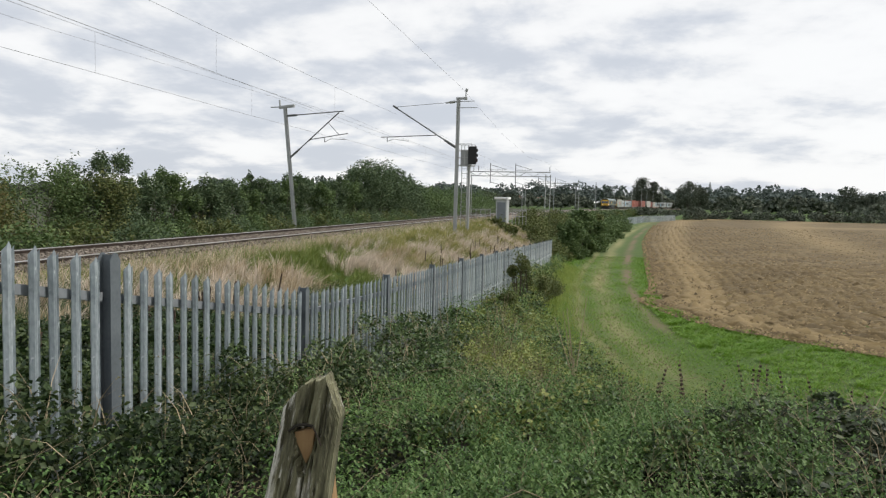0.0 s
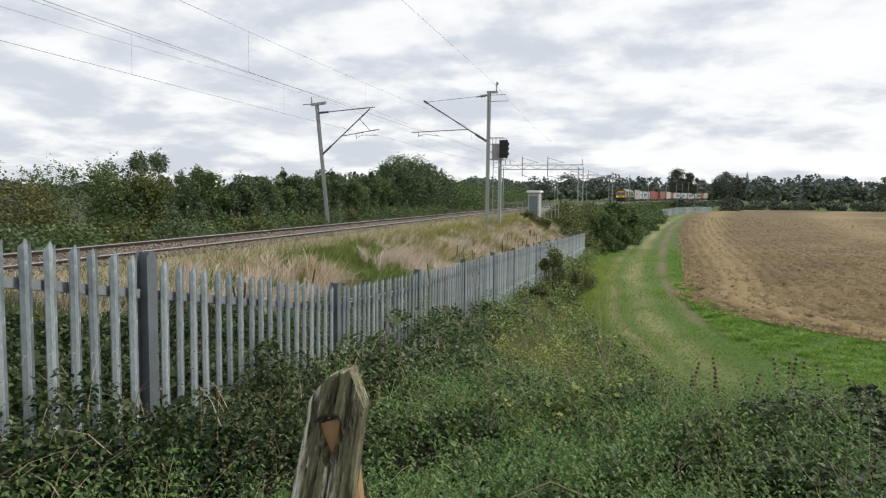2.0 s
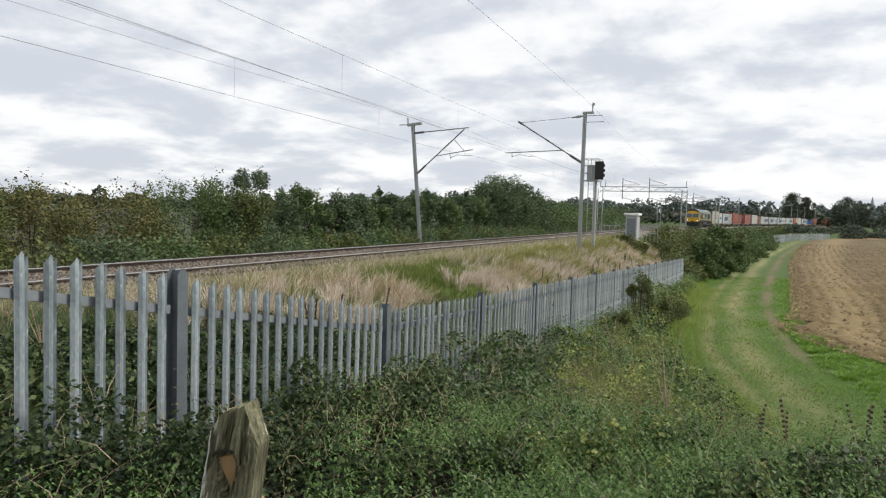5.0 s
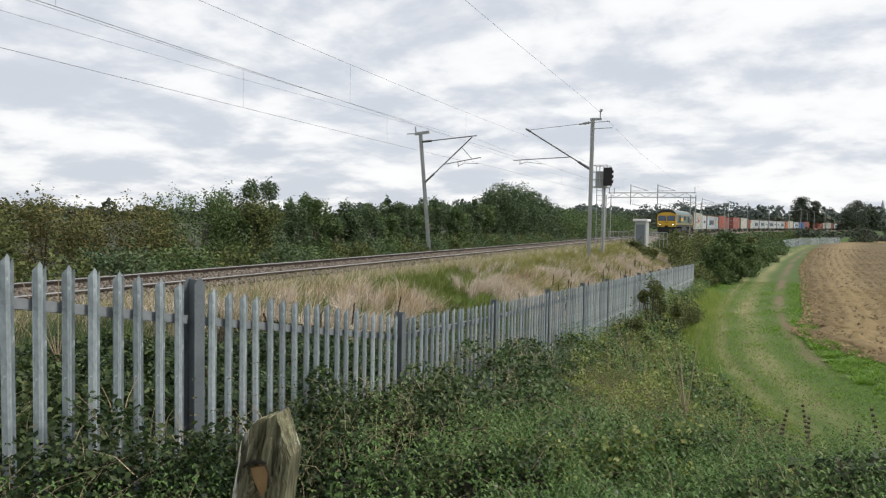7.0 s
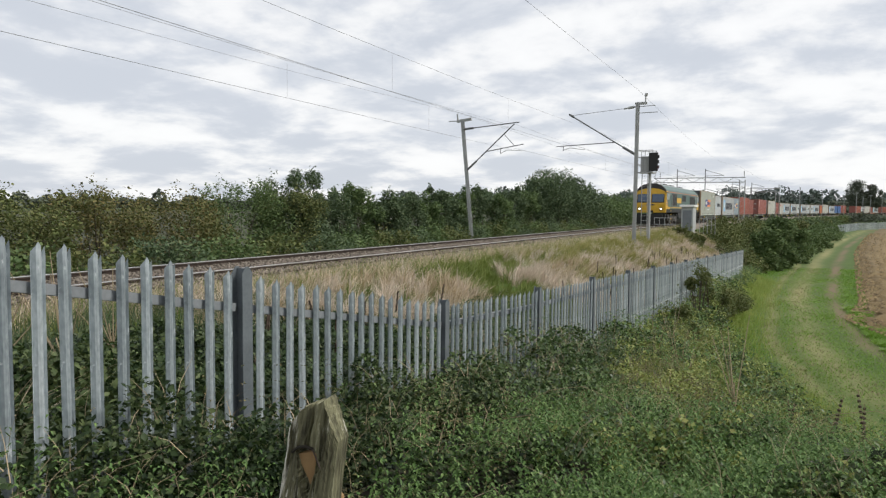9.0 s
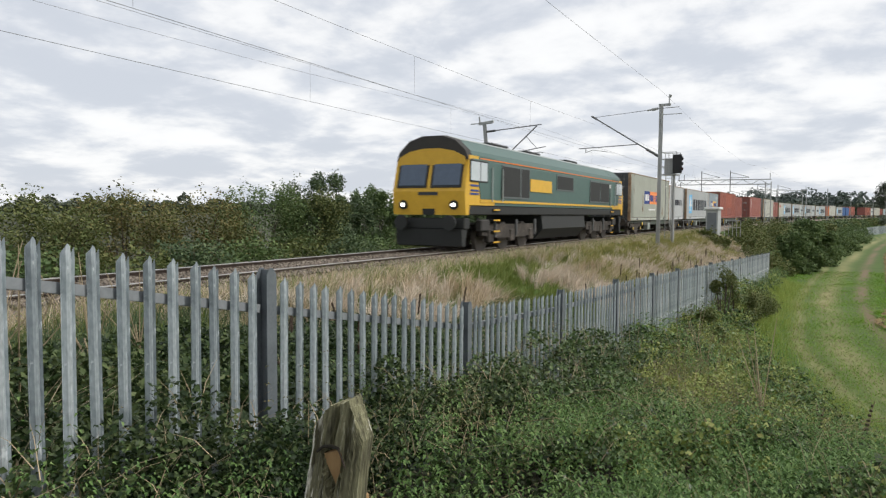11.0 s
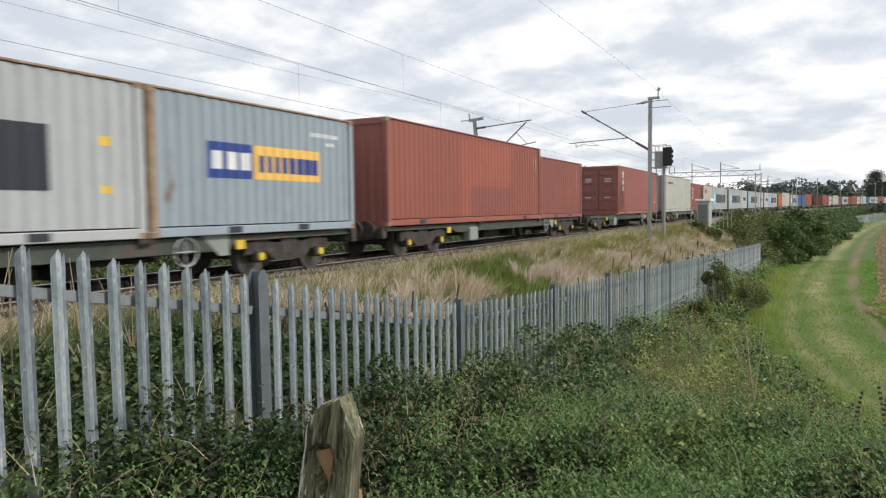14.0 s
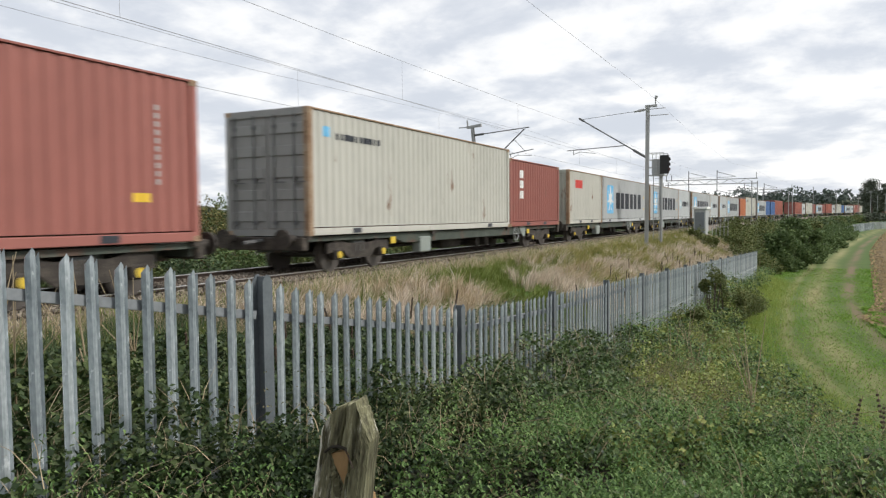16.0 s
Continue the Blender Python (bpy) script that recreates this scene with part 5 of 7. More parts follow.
            for dy in (-1.95, 0.0, 1.95):
                part("axlebox", Shape().box(sx * 1.14 - 0.1, sx * 1.14 + 0.1, y + dy - 0.22, y + dy + 0.22, 0.36, 0.80, bevel=0.04), BOGIE, b)
                part("damper", Shape().tube((sx * 1.22, y + dy + 0.35, 0.55), (sx * 1.22, y + dy + 0.35, 1.15), 0.06, 8), DARKSTEEL, b)
        for dy in (-1.95, 0.0, 1.95):
            w = Shape()
            for sx in (-1, 1):
                w.tube((sx * 0.70, y + dy, 0.53), (sx * 0.84, y + dy, 0.53), 0.53, 24)
            part("wheelset", w.tube((-0.7, y + dy, 0.53), (0.7, y + dy, 0.53), 0.1, 8), WHEEL, b)
    part("fuel_tank", Shape().prism([(-1.2, 1.3), (-1.28, 0.75), (-0.9, 0.32), (0.9, 0.32), (1.28, 0.75), (1.2, 1.3)], -3.0, 3.0), GRILLE, th, "black fuel tank")
    return th


SPEED, START, PITCH, FIRST = 22.05, 263.2, 19.92, 22.35
STEPS = [0, 1, 2, 3, 4, 5, 6, 7, 8, 9, 10, 11, 12, 13, 14, 15, 16]


def run(ob, behind, half, dz):
    """Rows of a vehicle whose middle runs behind the train's front: its ends stay on the near line."""
    rows = []
    for t in STEPS:
        s = START - SPEED * t - 0.035 * (t - 10) ** 2 + behind
        xa, ya, za, _ = along(s - half, NEAR)
        xb, yb, zb, _ = along(s + half, NEAR)
        yaw = -math.degrees(math.atan2(float(xb - xa), float(yb - ya)))
        tilt = math.degrees(math.atan2(float(zb - za), 2 * half))
        rows.append((t, pose(float(xa + xb) / 2, float(ya + yb) / 2, float(za + zb) / 2 + dz, tilt, 0, yaw)))
    return rows


ON_RAILS = []
loco = locomotive()
ON_RAILS.append((loco, 9.75, 7.0, 0.0))
first_wagon = wagon()


def big(kind):
    """One container of each kind in the train."""
    L, H = FT40, HIGH
    if kind == "sage40":
        return container(L, H, P_CREAM, P_DARK, True, "sage grey forty-foot container with rusty edges and dark doors", marks=flag_marks(3.75, 1.08, 4.2, 0.83) + [("web_bar", MARK_WHITE, [(5.2, 7.2, 0.66, 0.76)], "faded white lettering bar"), serial(10.3, H)], end_marks=((1.95, 2.1, 0.5), (1.15, 1.5, 0.5)))
    if kind == "star20":
        return container(FT20, LOW, P_GREYW, P_GREY, False, "weathered pale grey twenty-foot container with star emblem", marks=star_marks(FT20, False))
    if kind == "star40":
        return container(L, LOW, P_GREY, P_DOORGREY, False, "silver grey forty-foot container with blue star square", edge=RUSTY, marks=star_marks(L) + [("warning_mark", MARK_YELLOW, [(L - 1.0, L - 0.8, 1.5, 1.65), (L - 1.0, L - 0.8, 0.75, 0.87)], "yellow warning mark")])
    if kind == "flag20":
        return container(FT20, LOW, P_BLUEGREY, P_DOORGREY, False, "blue-grey twenty-foot container with navy and amber panels", marks=flag_marks(1.15, 1.08, 3.45, 0.68, MARK_AMBER) + [serial(4.3, LOW)])
    if kind == "red40":
        return container(L, H, P_RED, P_BROWN, False, "patched rust-red forty-foot container", edge=P_BROWN, marks=[("repair_patch", P_BROWN, [(5.1, 8.75, 0.28, 1.18)], "darker red repair patch"), ("bright_patch", P_RED2, [(4.4, 5.08, 0.2, 2.7), (5.08, 8.75, 1.2, 2.7)], "brighter repainted area"), ("serial_bars", MARK_DOOR, [(11.17, 11.24, 1.15 + 0.14 * k, 1.24 + 0.14 * k) for k in range(10)] + [(11.42, 11.50, 1.9 + 0.14 * k, 1.99 + 0.14 * k) for k in range(4)], "white upright serial bars")])
    if kind == "red20":
        return container(FT20, LOW, P_BROWN, P_BROWN, False, "dull red-brown twenty-foot container", edge=P_BROWN, marks=[("bright_patch", P_RED, [(2.0, 4.2, 0.9, 1.45)], "brighter red patch"), ("serial_bars", MARK_DOOR, [(5.02, 5.09, 1.2 + 0.13 * k, 1.28 + 0.13 * k) for k in range(8)], "white upright serial bars")])
    if kind == "maroon40":
        return container(L, H, P_TEX, P_BROWN, True, "pinkish red forty-foot container with maroon doors", edge=P_BROWN, marks=[("lettering_block", MARK_WHITE, [(0.85, 1.2, 2.2, 2.58), (0.85, 1.2, 1.8, 2.1), (0.85, 1.2, 1.42, 1.7)], "white upright lettering block"), ("serial_bars", MARK_DOOR, [(11.1, 11.16, 1.0 + 0.14 * k, 1.09 + 0.14 * k) for k in range(10)], "white serial bars"), ("warning_mark", MARK_YELLOW, [(10.6, 11.0, 0.7, 0.85)], "yellow label")], end_marks=((1.95, 2.2, 0.45), (1.0, 1.1, 0.4)))
    if kind == "cream40":
        return container(L, H, P_CREAM2, P_DOORGREY, True, "cream forty-foot container with small faded lettering", edge=RUSTY, marks=[("blue_square", MARK_BLUE, [(0.45, 0.72, 2.28, 2.52)], "small pale blue emblem"), ("lettering_block", MARK_BLACK, letters(0.9, 2.9, 2.25, 2.40, 10), "small faded dark lettering")])
    if kind == "maroon20":
        return container(FT20, LOW, P_BROWN, P_BROWN, False, "maroon twenty-foot container with upright white lettering", edge=P_BROWN, marks=[("lettering_block", MARK_WHITE, [(1.0, 1.35, 1.9, 2.2), (1.0, 1.35, 1.5, 1.8), (1.0, 1.35, 1.1, 1.4)], "white upright lettering block")])
    if kind == "cream20":
        return container(FT20, LOW, P_CREAM2, P_CREAM, False, "cream twenty-foot container with a small red emblem", marks=[("red_emblem", MARK_RED, [(1.0, 2.2, 1.75, 2.15)], "red painted emblem")])
    if kind == "orange20":
        return container(FT20, LOW, P_ORANGE, P_ORANGE, False, "plain orange-brown painted steel freight container", edge=P_BROWN)
    if kind == "blue20":
        return container(FT20, LOW, P_BLUE, P_BLUE, False, "plain mid blue twenty-foot steel container", edge=P_BLUE)
    return container(FT20, LOW, P_GREY, P_GREY, False, "plain silver grey twenty-foot container", edge=P_GREY, marks=star_marks(FT20, False))


LOADS = [
    ("sage40", "star20"), ("star40", "flag20"), ("red40", "red20"), (None, "maroon40"), ("cream40", "maroon20"), ("cream20", "star40"), ("star40", "star20"),
    ("star40", "star20"), ("star20", "star40"), ("orange20", "cream40"), ("star40", "blue20"), ("blue20", "red40"), (None, None), ("red40", "star20"),
    ("cream40", "red20"), ("star40", "red20"), ("red40", "star20"), ("cream40", "blue20"), ("star40", "star20"), ("maroon40", "cream20"),
]
BUILT = {}
for k, (front, rear) in enumerate(LOADS):
    at = FIRST + PITCH * k + (1.65 if k >= 4 else 0.0)
    w = first_wagon if k == 0 else copy_thing(first_wagon, Matrix())
    ON_RAILS.append((w, at + 9.17, 6.9, 0.06))
    pos = at
    for kind in (front, rear):
        if kind is None:
            pos += FT20 + 0.08
            continue
        L = FT40 if kind.endswith("40") else FT20
        if kind in BUILT:
            c = copy_thing(BUILT[kind], Matrix())
        else:
            c = BUILT[kind] = big(kind)
        ON_RAILS.append((c, pos + L / 2, 5.0 if L > 7 else 2.5, 0.955))
        pos += L + 0.08


# ---- stile post ----
stile = thing("stile_post", "old weathered oak stile post with a split pointed top", "post", at=pose(-1.338, 1.58, -0.45, 2, 9.5, 4))
rng = np.random.default_rng(2)


def stile_half(u):
    """Left and right edge of the plank's face at height u below its peak."""
    return -0.068 - 0.070 * max(u - 0.08, 0), 0.068 + 0.030 * max(u - 0.10, 0)


def stile_top(x):
    """The worn top edge: a convex shoulder on one side, a straight cut on the other."""
    if x < 0.006:
        return -0.016 - 0.072 * ((0.006 - x) / 0.068) ** 1.9
    if x < 0.022:
        return -0.016 + 0.016 * (x - 0.006) / 0.016
    return -0.080 * ((x - 0.022) / 0.042) ** 0.95


PEAK, NU, NZ = 1.421, 34, 74
cracks = [(-0.006, 0.0, 0.0045, 0.026, 0.0, 0.16), (0.034, 0.05, 0.0022, 0.016, 0.02, 0.40), (0.016, 0.06, 0.0026, 0.018, 0.15, 0.9), (-0.022, 0.04, 0.0035, 0.022, 0.205, 0.9), (-0.045, 0.02, 0.0016, 0.007, 0.10, 0.5), (0.048, 0.05, 0.0014, 0.008, 0.1, 0.9)]
grain = rng.normal(size=NU) * 0.0016
v = []
for face in (-1, 1):
    for iz in range(NZ):
        u = 0.62 * (iz / (NZ - 1)) ** 1.25
        left, right = stile_half(u)
        for iu in range(NU):
            x = left + (right - left) * iu / (NU - 1)
            top = stile_top(max(-0.068, min(0.068, x)))
            z = PEAK + top - u * (1.0 + top / 0.62) + (rng.normal() * 0.0016 if iz == 0 else 0.0)
            y = -0.043 + 0.010 * (abs(x - 0.005) / 0.066) ** 4 if face < 0 else 0.012
            if face < 0:
                deep = PEAK - z
                for cx, lean, w, d, z0, z1 in cracks:
                    if z0 < deep < z1:
                        c = cx - lean * (deep - z0) + 0.0025 * math.sin(40 * deep + 90 * cx)
                        y += d * math.exp(-((x - c) / w) ** 2)
                y += grain[iu] + 0.0012 * math.sin(230 * x + 9 * math.sin(12 * z)) + rng.normal() * 0.0006
                if 0.128 < deep < 0.245 and -0.034 + 0.26 * (deep - 0.128) < x < 0.020 - 0.10 * (deep - 0.128):
                    y += 0.030
            v.append((x, y, z))
f = []
for iz in range(NZ - 1):
    for iu in range(NU - 1):
        a = iz * NU + iu
        b = a + NZ * NU
        f += [(a, a + NU, a + NU + 1, a + 1), (b, b + 1, b + NU + 1, b + NU)]
    for iu in (0, NU - 1):
        a = iz * NU + iu
        f.append((a, a + NZ * NU, a + NZ * NU + NU, a + NU))
f += [(iu, iu + 1, NZ * NU + iu + 1, NZ * NU + iu) for iu in range(NU - 1)]
part("post", Shape().add(v, f), OLDWOOD, stile)
part("stump", Shape().box(-0.085, 0.07, -0.035, 0.012, 0.0, PEAK - 0.60, bevel=0.01), OLDWOOD, stile)
part("split_scar", Shape().add([(-0.034, -0.034, PEAK - 0.150), (0.017, -0.038, PEAK - 0.124), (0.015, -0.024, PEAK - 0.185), (0.004, -0.018, PEAK - 0.222), (-0.034, -0.014, PEAK - 0.150), (0.017, -0.014, PEAK - 0.124), (0.015, -0.012, PEAK - 0.185), (0.004, -0.012, PEAK - 0.222)], [(3, 2, 1, 0), (0, 1, 5, 4), (1, 2, 6, 5), (2, 3, 7, 6), (3, 0, 4, 7)]), FRESHWOOD, stile, "fresh orange split wood")
part("splinter", Shape().line([(-0.040, -0.047, PEAK - 0.142), (-0.024, -0.049, PEAK - 0.124), (-0.004, -0.049, PEAK - 0.116), (0.014, -0.047, PEAK - 0.118)], 0.0035, 6), plain("dark_wood_splinter", (0.02, 0.017, 0.012), 0.95), stile, "dark curled splinter over the scar")
part("nail", Shape().line([(0.014, -0.049, PEAK - 0.118), (0.026, -0.051, PEAK - 0.132), (0.040, -0.050, PEAK - 0.156)], 0.0018, 5), plain("rusty_nail", (0.05, 0.035, 0.028), 0.8), stile, "bent rusty wire nail")
part("brace", Shape().box(-0.03, 0.03, -0.02, 0.03, -0.75, 0.0, bevel=0.008), FRESHWOOD, stile, "orange timber brace", at=pose(0.030, 0.02, 1.17, 0, -15, 0))


# ---- low growth ----
def scatter(n, x0, x1, y0, y1, rng, near=1.0):
    x = rng.uniform(x0, x1, n)
    y = y0 + (y1 - y0) * rng.random(n) ** near
    return x, y


def cover(x, y):
    """Height of the tangle over the ground: heaped against the fence, lower down the bank."""
    heap = np.interp(y, [0, 1.9, 2.3, 2.7, 3.1, 3.75, 4.3, 5.6, 8.1, 10, 12.3, 14, 20, 49], [0.85, 0.53, 0.45, 0.38, 0.30, 0.21, 0.14, 0.06, -0.10, -0.32, -0.62, -0.90, -1.25, -2.40])
    g = ground_z(x, y)
    lump = 0.17 * ripple(x, y, 0.9) + 0.17 * ripple(x, y, 0.36, 2) + 0.08 * ripple(x, y, 0.13, 5)
    clump = 0.9 * np.exp(-(((y - 25.5) / 2.6) ** 2)) * np.exp(-(((x + 2.5) / 0.7) ** 2))
    return np.maximum(heap - 0.42 * np.maximum(x + 2.9, 0) - g + lump, 0.26 + lump * 1.2) + clump + 0.2 * smooth01((x - 0.2) / 0.9) * smooth01((7 - y) / 1.5) * smooth01((y - 3.2) / 1.5)


def low_growth(name, label, mat, x, y, height, size, rng, depth=0.5, flat=0.6):
    """Leaves over the ground, up to the given height, denser towards the top."""
    h = np.asarray(height) * (1 - depth * rng.random(len(x)) ** 2)
    c = np.stack([x, y, ground_z(x, y) + h], 1)
    ob = new(name, raw_mesh(name, *leaves(c, size, flat, 1.5, rng), mat))
    return tagged(ob, label, "plants", kind="stuff")


def clumps(x, y, top, radius, count, size, rng, flat=0.5):
    """Rounded clumps of leaves, open between one another, whose tops reach the given height over the ground."""
    n = len(x)
    c = np.repeat(np.stack([x, y, ground_z(x, y) + top - radius * 0.8], 1), count, 0)
    d = rng.normal(size=(n * count, 3))
    d[:, 2] = np.abs(d[:, 2]) - 0.25
    d /= np.linalg.norm(d, axis=1)[:, None]
    p = c + d * np.repeat(radius, count)[:, None] * rng.uniform(0.65, 1.08, (n * count, 1))
    return leaves(p, size, flat, 1.5, rng)


rng = np.random.default_rng(21)


def clear(x, y):
    """Away from the camera's feet and the stile."""
    return (np.hypot(x + 0.3, y - 0.1) > 1.25) & (np.hypot(x + 1.3, y - 1.7) > 0.2) & ((y > 1.0) | (x < -1.6) | (x > 1.4))


def tangle(n, y0, y1, near, seed, gap):
    r = np.random.default_rng(seed)
    x, y = scatter(n, -3.05, 8.5, y0, y1, r, near)
    k = clear(x, y) & (x < bank_limit(y) + 0.5 * ripple(x, y, 1.5, 3)) & (ripple(x, y, 1.1, seed) > gap)
    return x[k], y[k], r


def thicket(n, y0, y1, near, seed, label, radius, count, size, mat, keep, dip=0.0, flat=0.5):
    x, y, r = tangle(n, y0, y1, near, seed, -2)
    k = keep(x, y)
    x, y = x[k], y[k]
    top = np.clip(cover(x, y) * (1 - dip * r.random(len(x)) ** 2), 0.05, 1.5)
    rad = radius * r.uniform(0.6, 1.4, len(x))
    v, f = clumps(x, y, top, rad, count, size, r, flat)
    return tagged(new("bramble_thicket", raw_mesh("bramble_thicket", v, f, mat)), label, "plants", kind="stuff")


# Low dark carpet that shows as shade between the brighter clumps.
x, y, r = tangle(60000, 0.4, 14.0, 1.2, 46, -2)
low_growth("bramble_thicket", "old brown-green bramble leaves darkened as shade low on the bank", LEAF_OLD_SHADE, x, y, np.clip(cover(x, y) - 0.27, 0.04, 1.3), 0.034, r, 0.7)
thicket(1900, 0.4, 7.0, 1.1, 41, "tangled green brambles on the bank", 0.14, 95, 0.024, LEAF_BRAMBLE, lambda x, y: (x < 0.6) & (x > -1.5), 0.5, 0.2)
# Thicket next to the fence takes the shade-darkened copy of the leaf.
thicket(1900, 0.4, 7.0, 1.1, 64, "tangled brambles by the fence with leaves darkened as shade", 0.14, 80, 0.025, LEAF_SHADE, lambda x, y: (x <= -1.5), 0.6, 0.2)
thicket(1900, 6.0, 16.0, 1.2, 45, "tangled green brambles down the bank", 0.19, 75, 0.036, LEAF_BRAMBLE, lambda x, y: (x < np.interp(y, [6, 8, 11], [-0.9, -1.6, -2.3]) + 0.5 * ripple(x, y, 1.2, 9)), 0.5, 0.2)
thicket(3200, 4.5, 20.0, 1.0, 58, "olive-green weeds thinning out down the bank", 0.16, 44, 0.032, LEAF_SCRUB, lambda x, y: (x > np.interp(y, [6, 8, 11], [-1.5, -2.0, -2.6])) & ((x < 0.3) | (y > np.where(x > 1.0, 8.5, 6.5))) & ((x < -1.3) | (y < 8.5) | (ripple(x, y, 0.8, 3) > 0.25)), 0.6, 0.2)
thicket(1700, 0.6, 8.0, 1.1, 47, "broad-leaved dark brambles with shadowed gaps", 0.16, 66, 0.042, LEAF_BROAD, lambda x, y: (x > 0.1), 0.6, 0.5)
thicket(1100, 0.6, 8.0, 1.1, 57, "old brown-green bramble leaves darkened as shade", 0.16, 22, 0.036, LEAF_OLD_SHADE, lambda x, y: (x > 0.3), 0.3, 0.9)
x, y, r = tangle(26000, 1.2, 19.0, 1.2, 42, -1)
k = ((x < 0.7) | (y > np.where(x > 1.0, 8.5, 6.5))) & (ripple(x, y, 1.1, 42) > np.where((x > -1.5) & (y < 9), -0.25, 0.25))
x, y = x[k], y[k]
z = ground_z(x, y)
tall = np.clip(cover(x, y) + 0.14 + 0.05 * r.normal(size=len(x)), 0.15, 1.6)
tagged(new("nettle_patch", raw_mesh("nettle_patch", *stem_leaves(x, y, z, tall, 0.027, 8, r), LEAF_NETTLE)), "fresh green nettles among the brambles", "plants", kind="stuff")
r = np.random.default_rng(86)
x, y = scatter(5200, -2.2, 1.0, 2.3, 8.0, r, 1.0)
k = clear(x, y) & (ripple(x, y, 0.7, 4) > -0.45)
x, y = x[k], y[k]
tall = np.clip(cover(x, y) + 0.10 + 0.05 * r.normal(size=len(x)), 0.15, 1.6)
tagged(new("nettle_patch", raw_mesh("nettle_patch", *stem_leaves(x, y, ground_z(x, y), tall, 0.030, 6, r), LEAF_NETTLE)), "young bright nettles on the bank before the stile", "plants", kind="stuff")
x, y, r = tangle(14000, 2.5, 24.0, 0.8, 43, 0.2)
k = (x < 0.3) | (y > 6.5)
x, y = x[k], y[k]
z = ground_z(x, y)
tall = np.clip(cover(x, y) + 0.22 + 0.08 * r.normal(size=len(x)), 0.2, 1.7)
tagged(new("withered_weeds", raw_mesh("withered_weeds", *stem_leaves(x, y, z, tall, 0.024, 9, r, 0.1), LEAF_WITHER)), "withered olive-brown weeds on the bank", "plants", kind="stuff")
x, y, r = tangle(9000, 1.5, 20.0, 1.0, 48, 0.1)
feet = np.stack([x, y, ground_z(x, y) + np.clip(cover(x, y), 0.05, 1.5) * 0.6], 1)
tagged(new("dry_grass", raw_mesh("dry_grass", *blades(feet, np.full(len(x), 0.38), 0.006, 0.5, r), STRAW_OLIVE)), "thin bleached grass stems through the tangle", "grass", kind="stuff")
thicket(2300, 14.0, 58.0, 1.4, 44, "low bramble scrub along the foot of the fence", 0.26, 34, 0.055, LEAF_BRAMBLE, lambda x, y: x < 9, 0.5, 0.2)
thicket(2300, 13.0, 58.0, 1.4, 54, "olive weeds along the foot of the fence", 0.24, 34, 0.05, LEAF_SCRUB, lambda x, y: x < 9, 0.6, 0.2)
r = np.random.default_rng(55)
y = 6 + 44 * r.random(46000) ** 1.5
x = bank_limit(y) + r.normal(size=len(y)) * 0.75 - 0.25
k = (x > -2.9) & (x < field_edge(y) - 1.5)
x, y = x[k], y[k]
feet = np.stack([x, y, ground_z(x, y) - 0.02], 1)
tagged(new("long_grass", raw_mesh("long_grass", *blades(feet, np.clip(0.42 + 0.2 * ripple(x, y, 0.9, 2), 0.15, 0.8), 0.011, 0.4, r), BLADE_SLOPE)), "long olive grass between the scrub and the path", "grass", kind="stuff")
x, y, r = tangle(9000, 12.0, 56.0, 1.2, 49, -0.3)
tagged(new("nettle_patch", raw_mesh("nettle_patch", *stem_leaves(x, y, ground_z(x, y), np.clip(cover(x, y) + 0.2, 0.2, 1.6), 0.07, 5, r), LEAF_NETTLE)), "nettles along the foot of the fence", "plants", kind="stuff")
r = np.random.default_rng(56)
x, y = scatter(34000, -2.4, 6.0, 8.5, 19.0, r, 1.0)
k = (x < bank_limit(y) + 0.5) & clear(x, y) & (x > np.interp(y, [6, 8, 11], [-1.5, -1.7, -2.2]) + 0.8 * ripple(x, y, 1.3, 4)) & (ripple(x, y, 0.8, 1) > -0.35) & ((y > 6.5) | (x < 0.6))
x, y = x[k], y[k]
feet = np.stack([x, y, ground_z(x, y) + np.clip(cover(x, y), 0.05, 1.2) * 0.5], 1)
tagged(new("long_grass", raw_mesh("long_grass", *blades(feet, np.clip(0.34 + 0.16 * ripple(x, y, 0.7, 2), 0.12, 0.7), 0.009, 0.45, r), BLADE_SLOPE)), "rank yellow-green grass growing through the weeds", "grass", kind="stuff")
# Heap at the fence foot, shade painted in by the darker leaf.
r = np.random.default_rng(63)
x, y = r.uniform(-3.1, -2.55, 480), 0.9 + 6.5 * r.random(480) ** 1.2
top = np.clip(cover(x, y) * r.uniform(0.55, 0.92, 480), 0.1, 1.6)
tagged(new("bramble_thicket", raw_mesh("bramble_thicket", *clumps(x, y, top, 0.14 * r.uniform(0.7, 1.4, 480), 95, 0.025, r, 0.2), LEAF_SHADE)), "brambles darkened as shade heaped against the steel fence", "plants", kind="stuff")
r = np.random.default_rng(62)
x, y = scatter(12000, -2.5, 1.6, 8.0, 20.0, r, 1.0)
k = (x < bank_limit(y) + 0.2) & (ripple(x, y, 0.9, 7) > -0.1)
x, y = x[k], y[k]
feet = np.stack([x, y, ground_z(x, y) + np.clip(cover(x, y), 0.05, 1.2) * 0.6], 1)
tagged(new("dry_grass", raw_mesh("dry_grass", *blades(feet, np.full(len(x), 0.36), 0.009, 0.5, r), STRAW_OLIVE)), "bleached grass and dead weeds down the bank", "grass", kind="stuff")
r = np.random.default_rng(59)
x, y = scatter(3600, -3.0, 4.0, 1.2, 9.0, r, 1.1)
k = clear(x, y)
x, y = x[k], y[k]
feet = np.stack([x, y, ground_z(x, y) + np.clip(cover(x, y), 0.05, 1.5) - 0.16], 1)
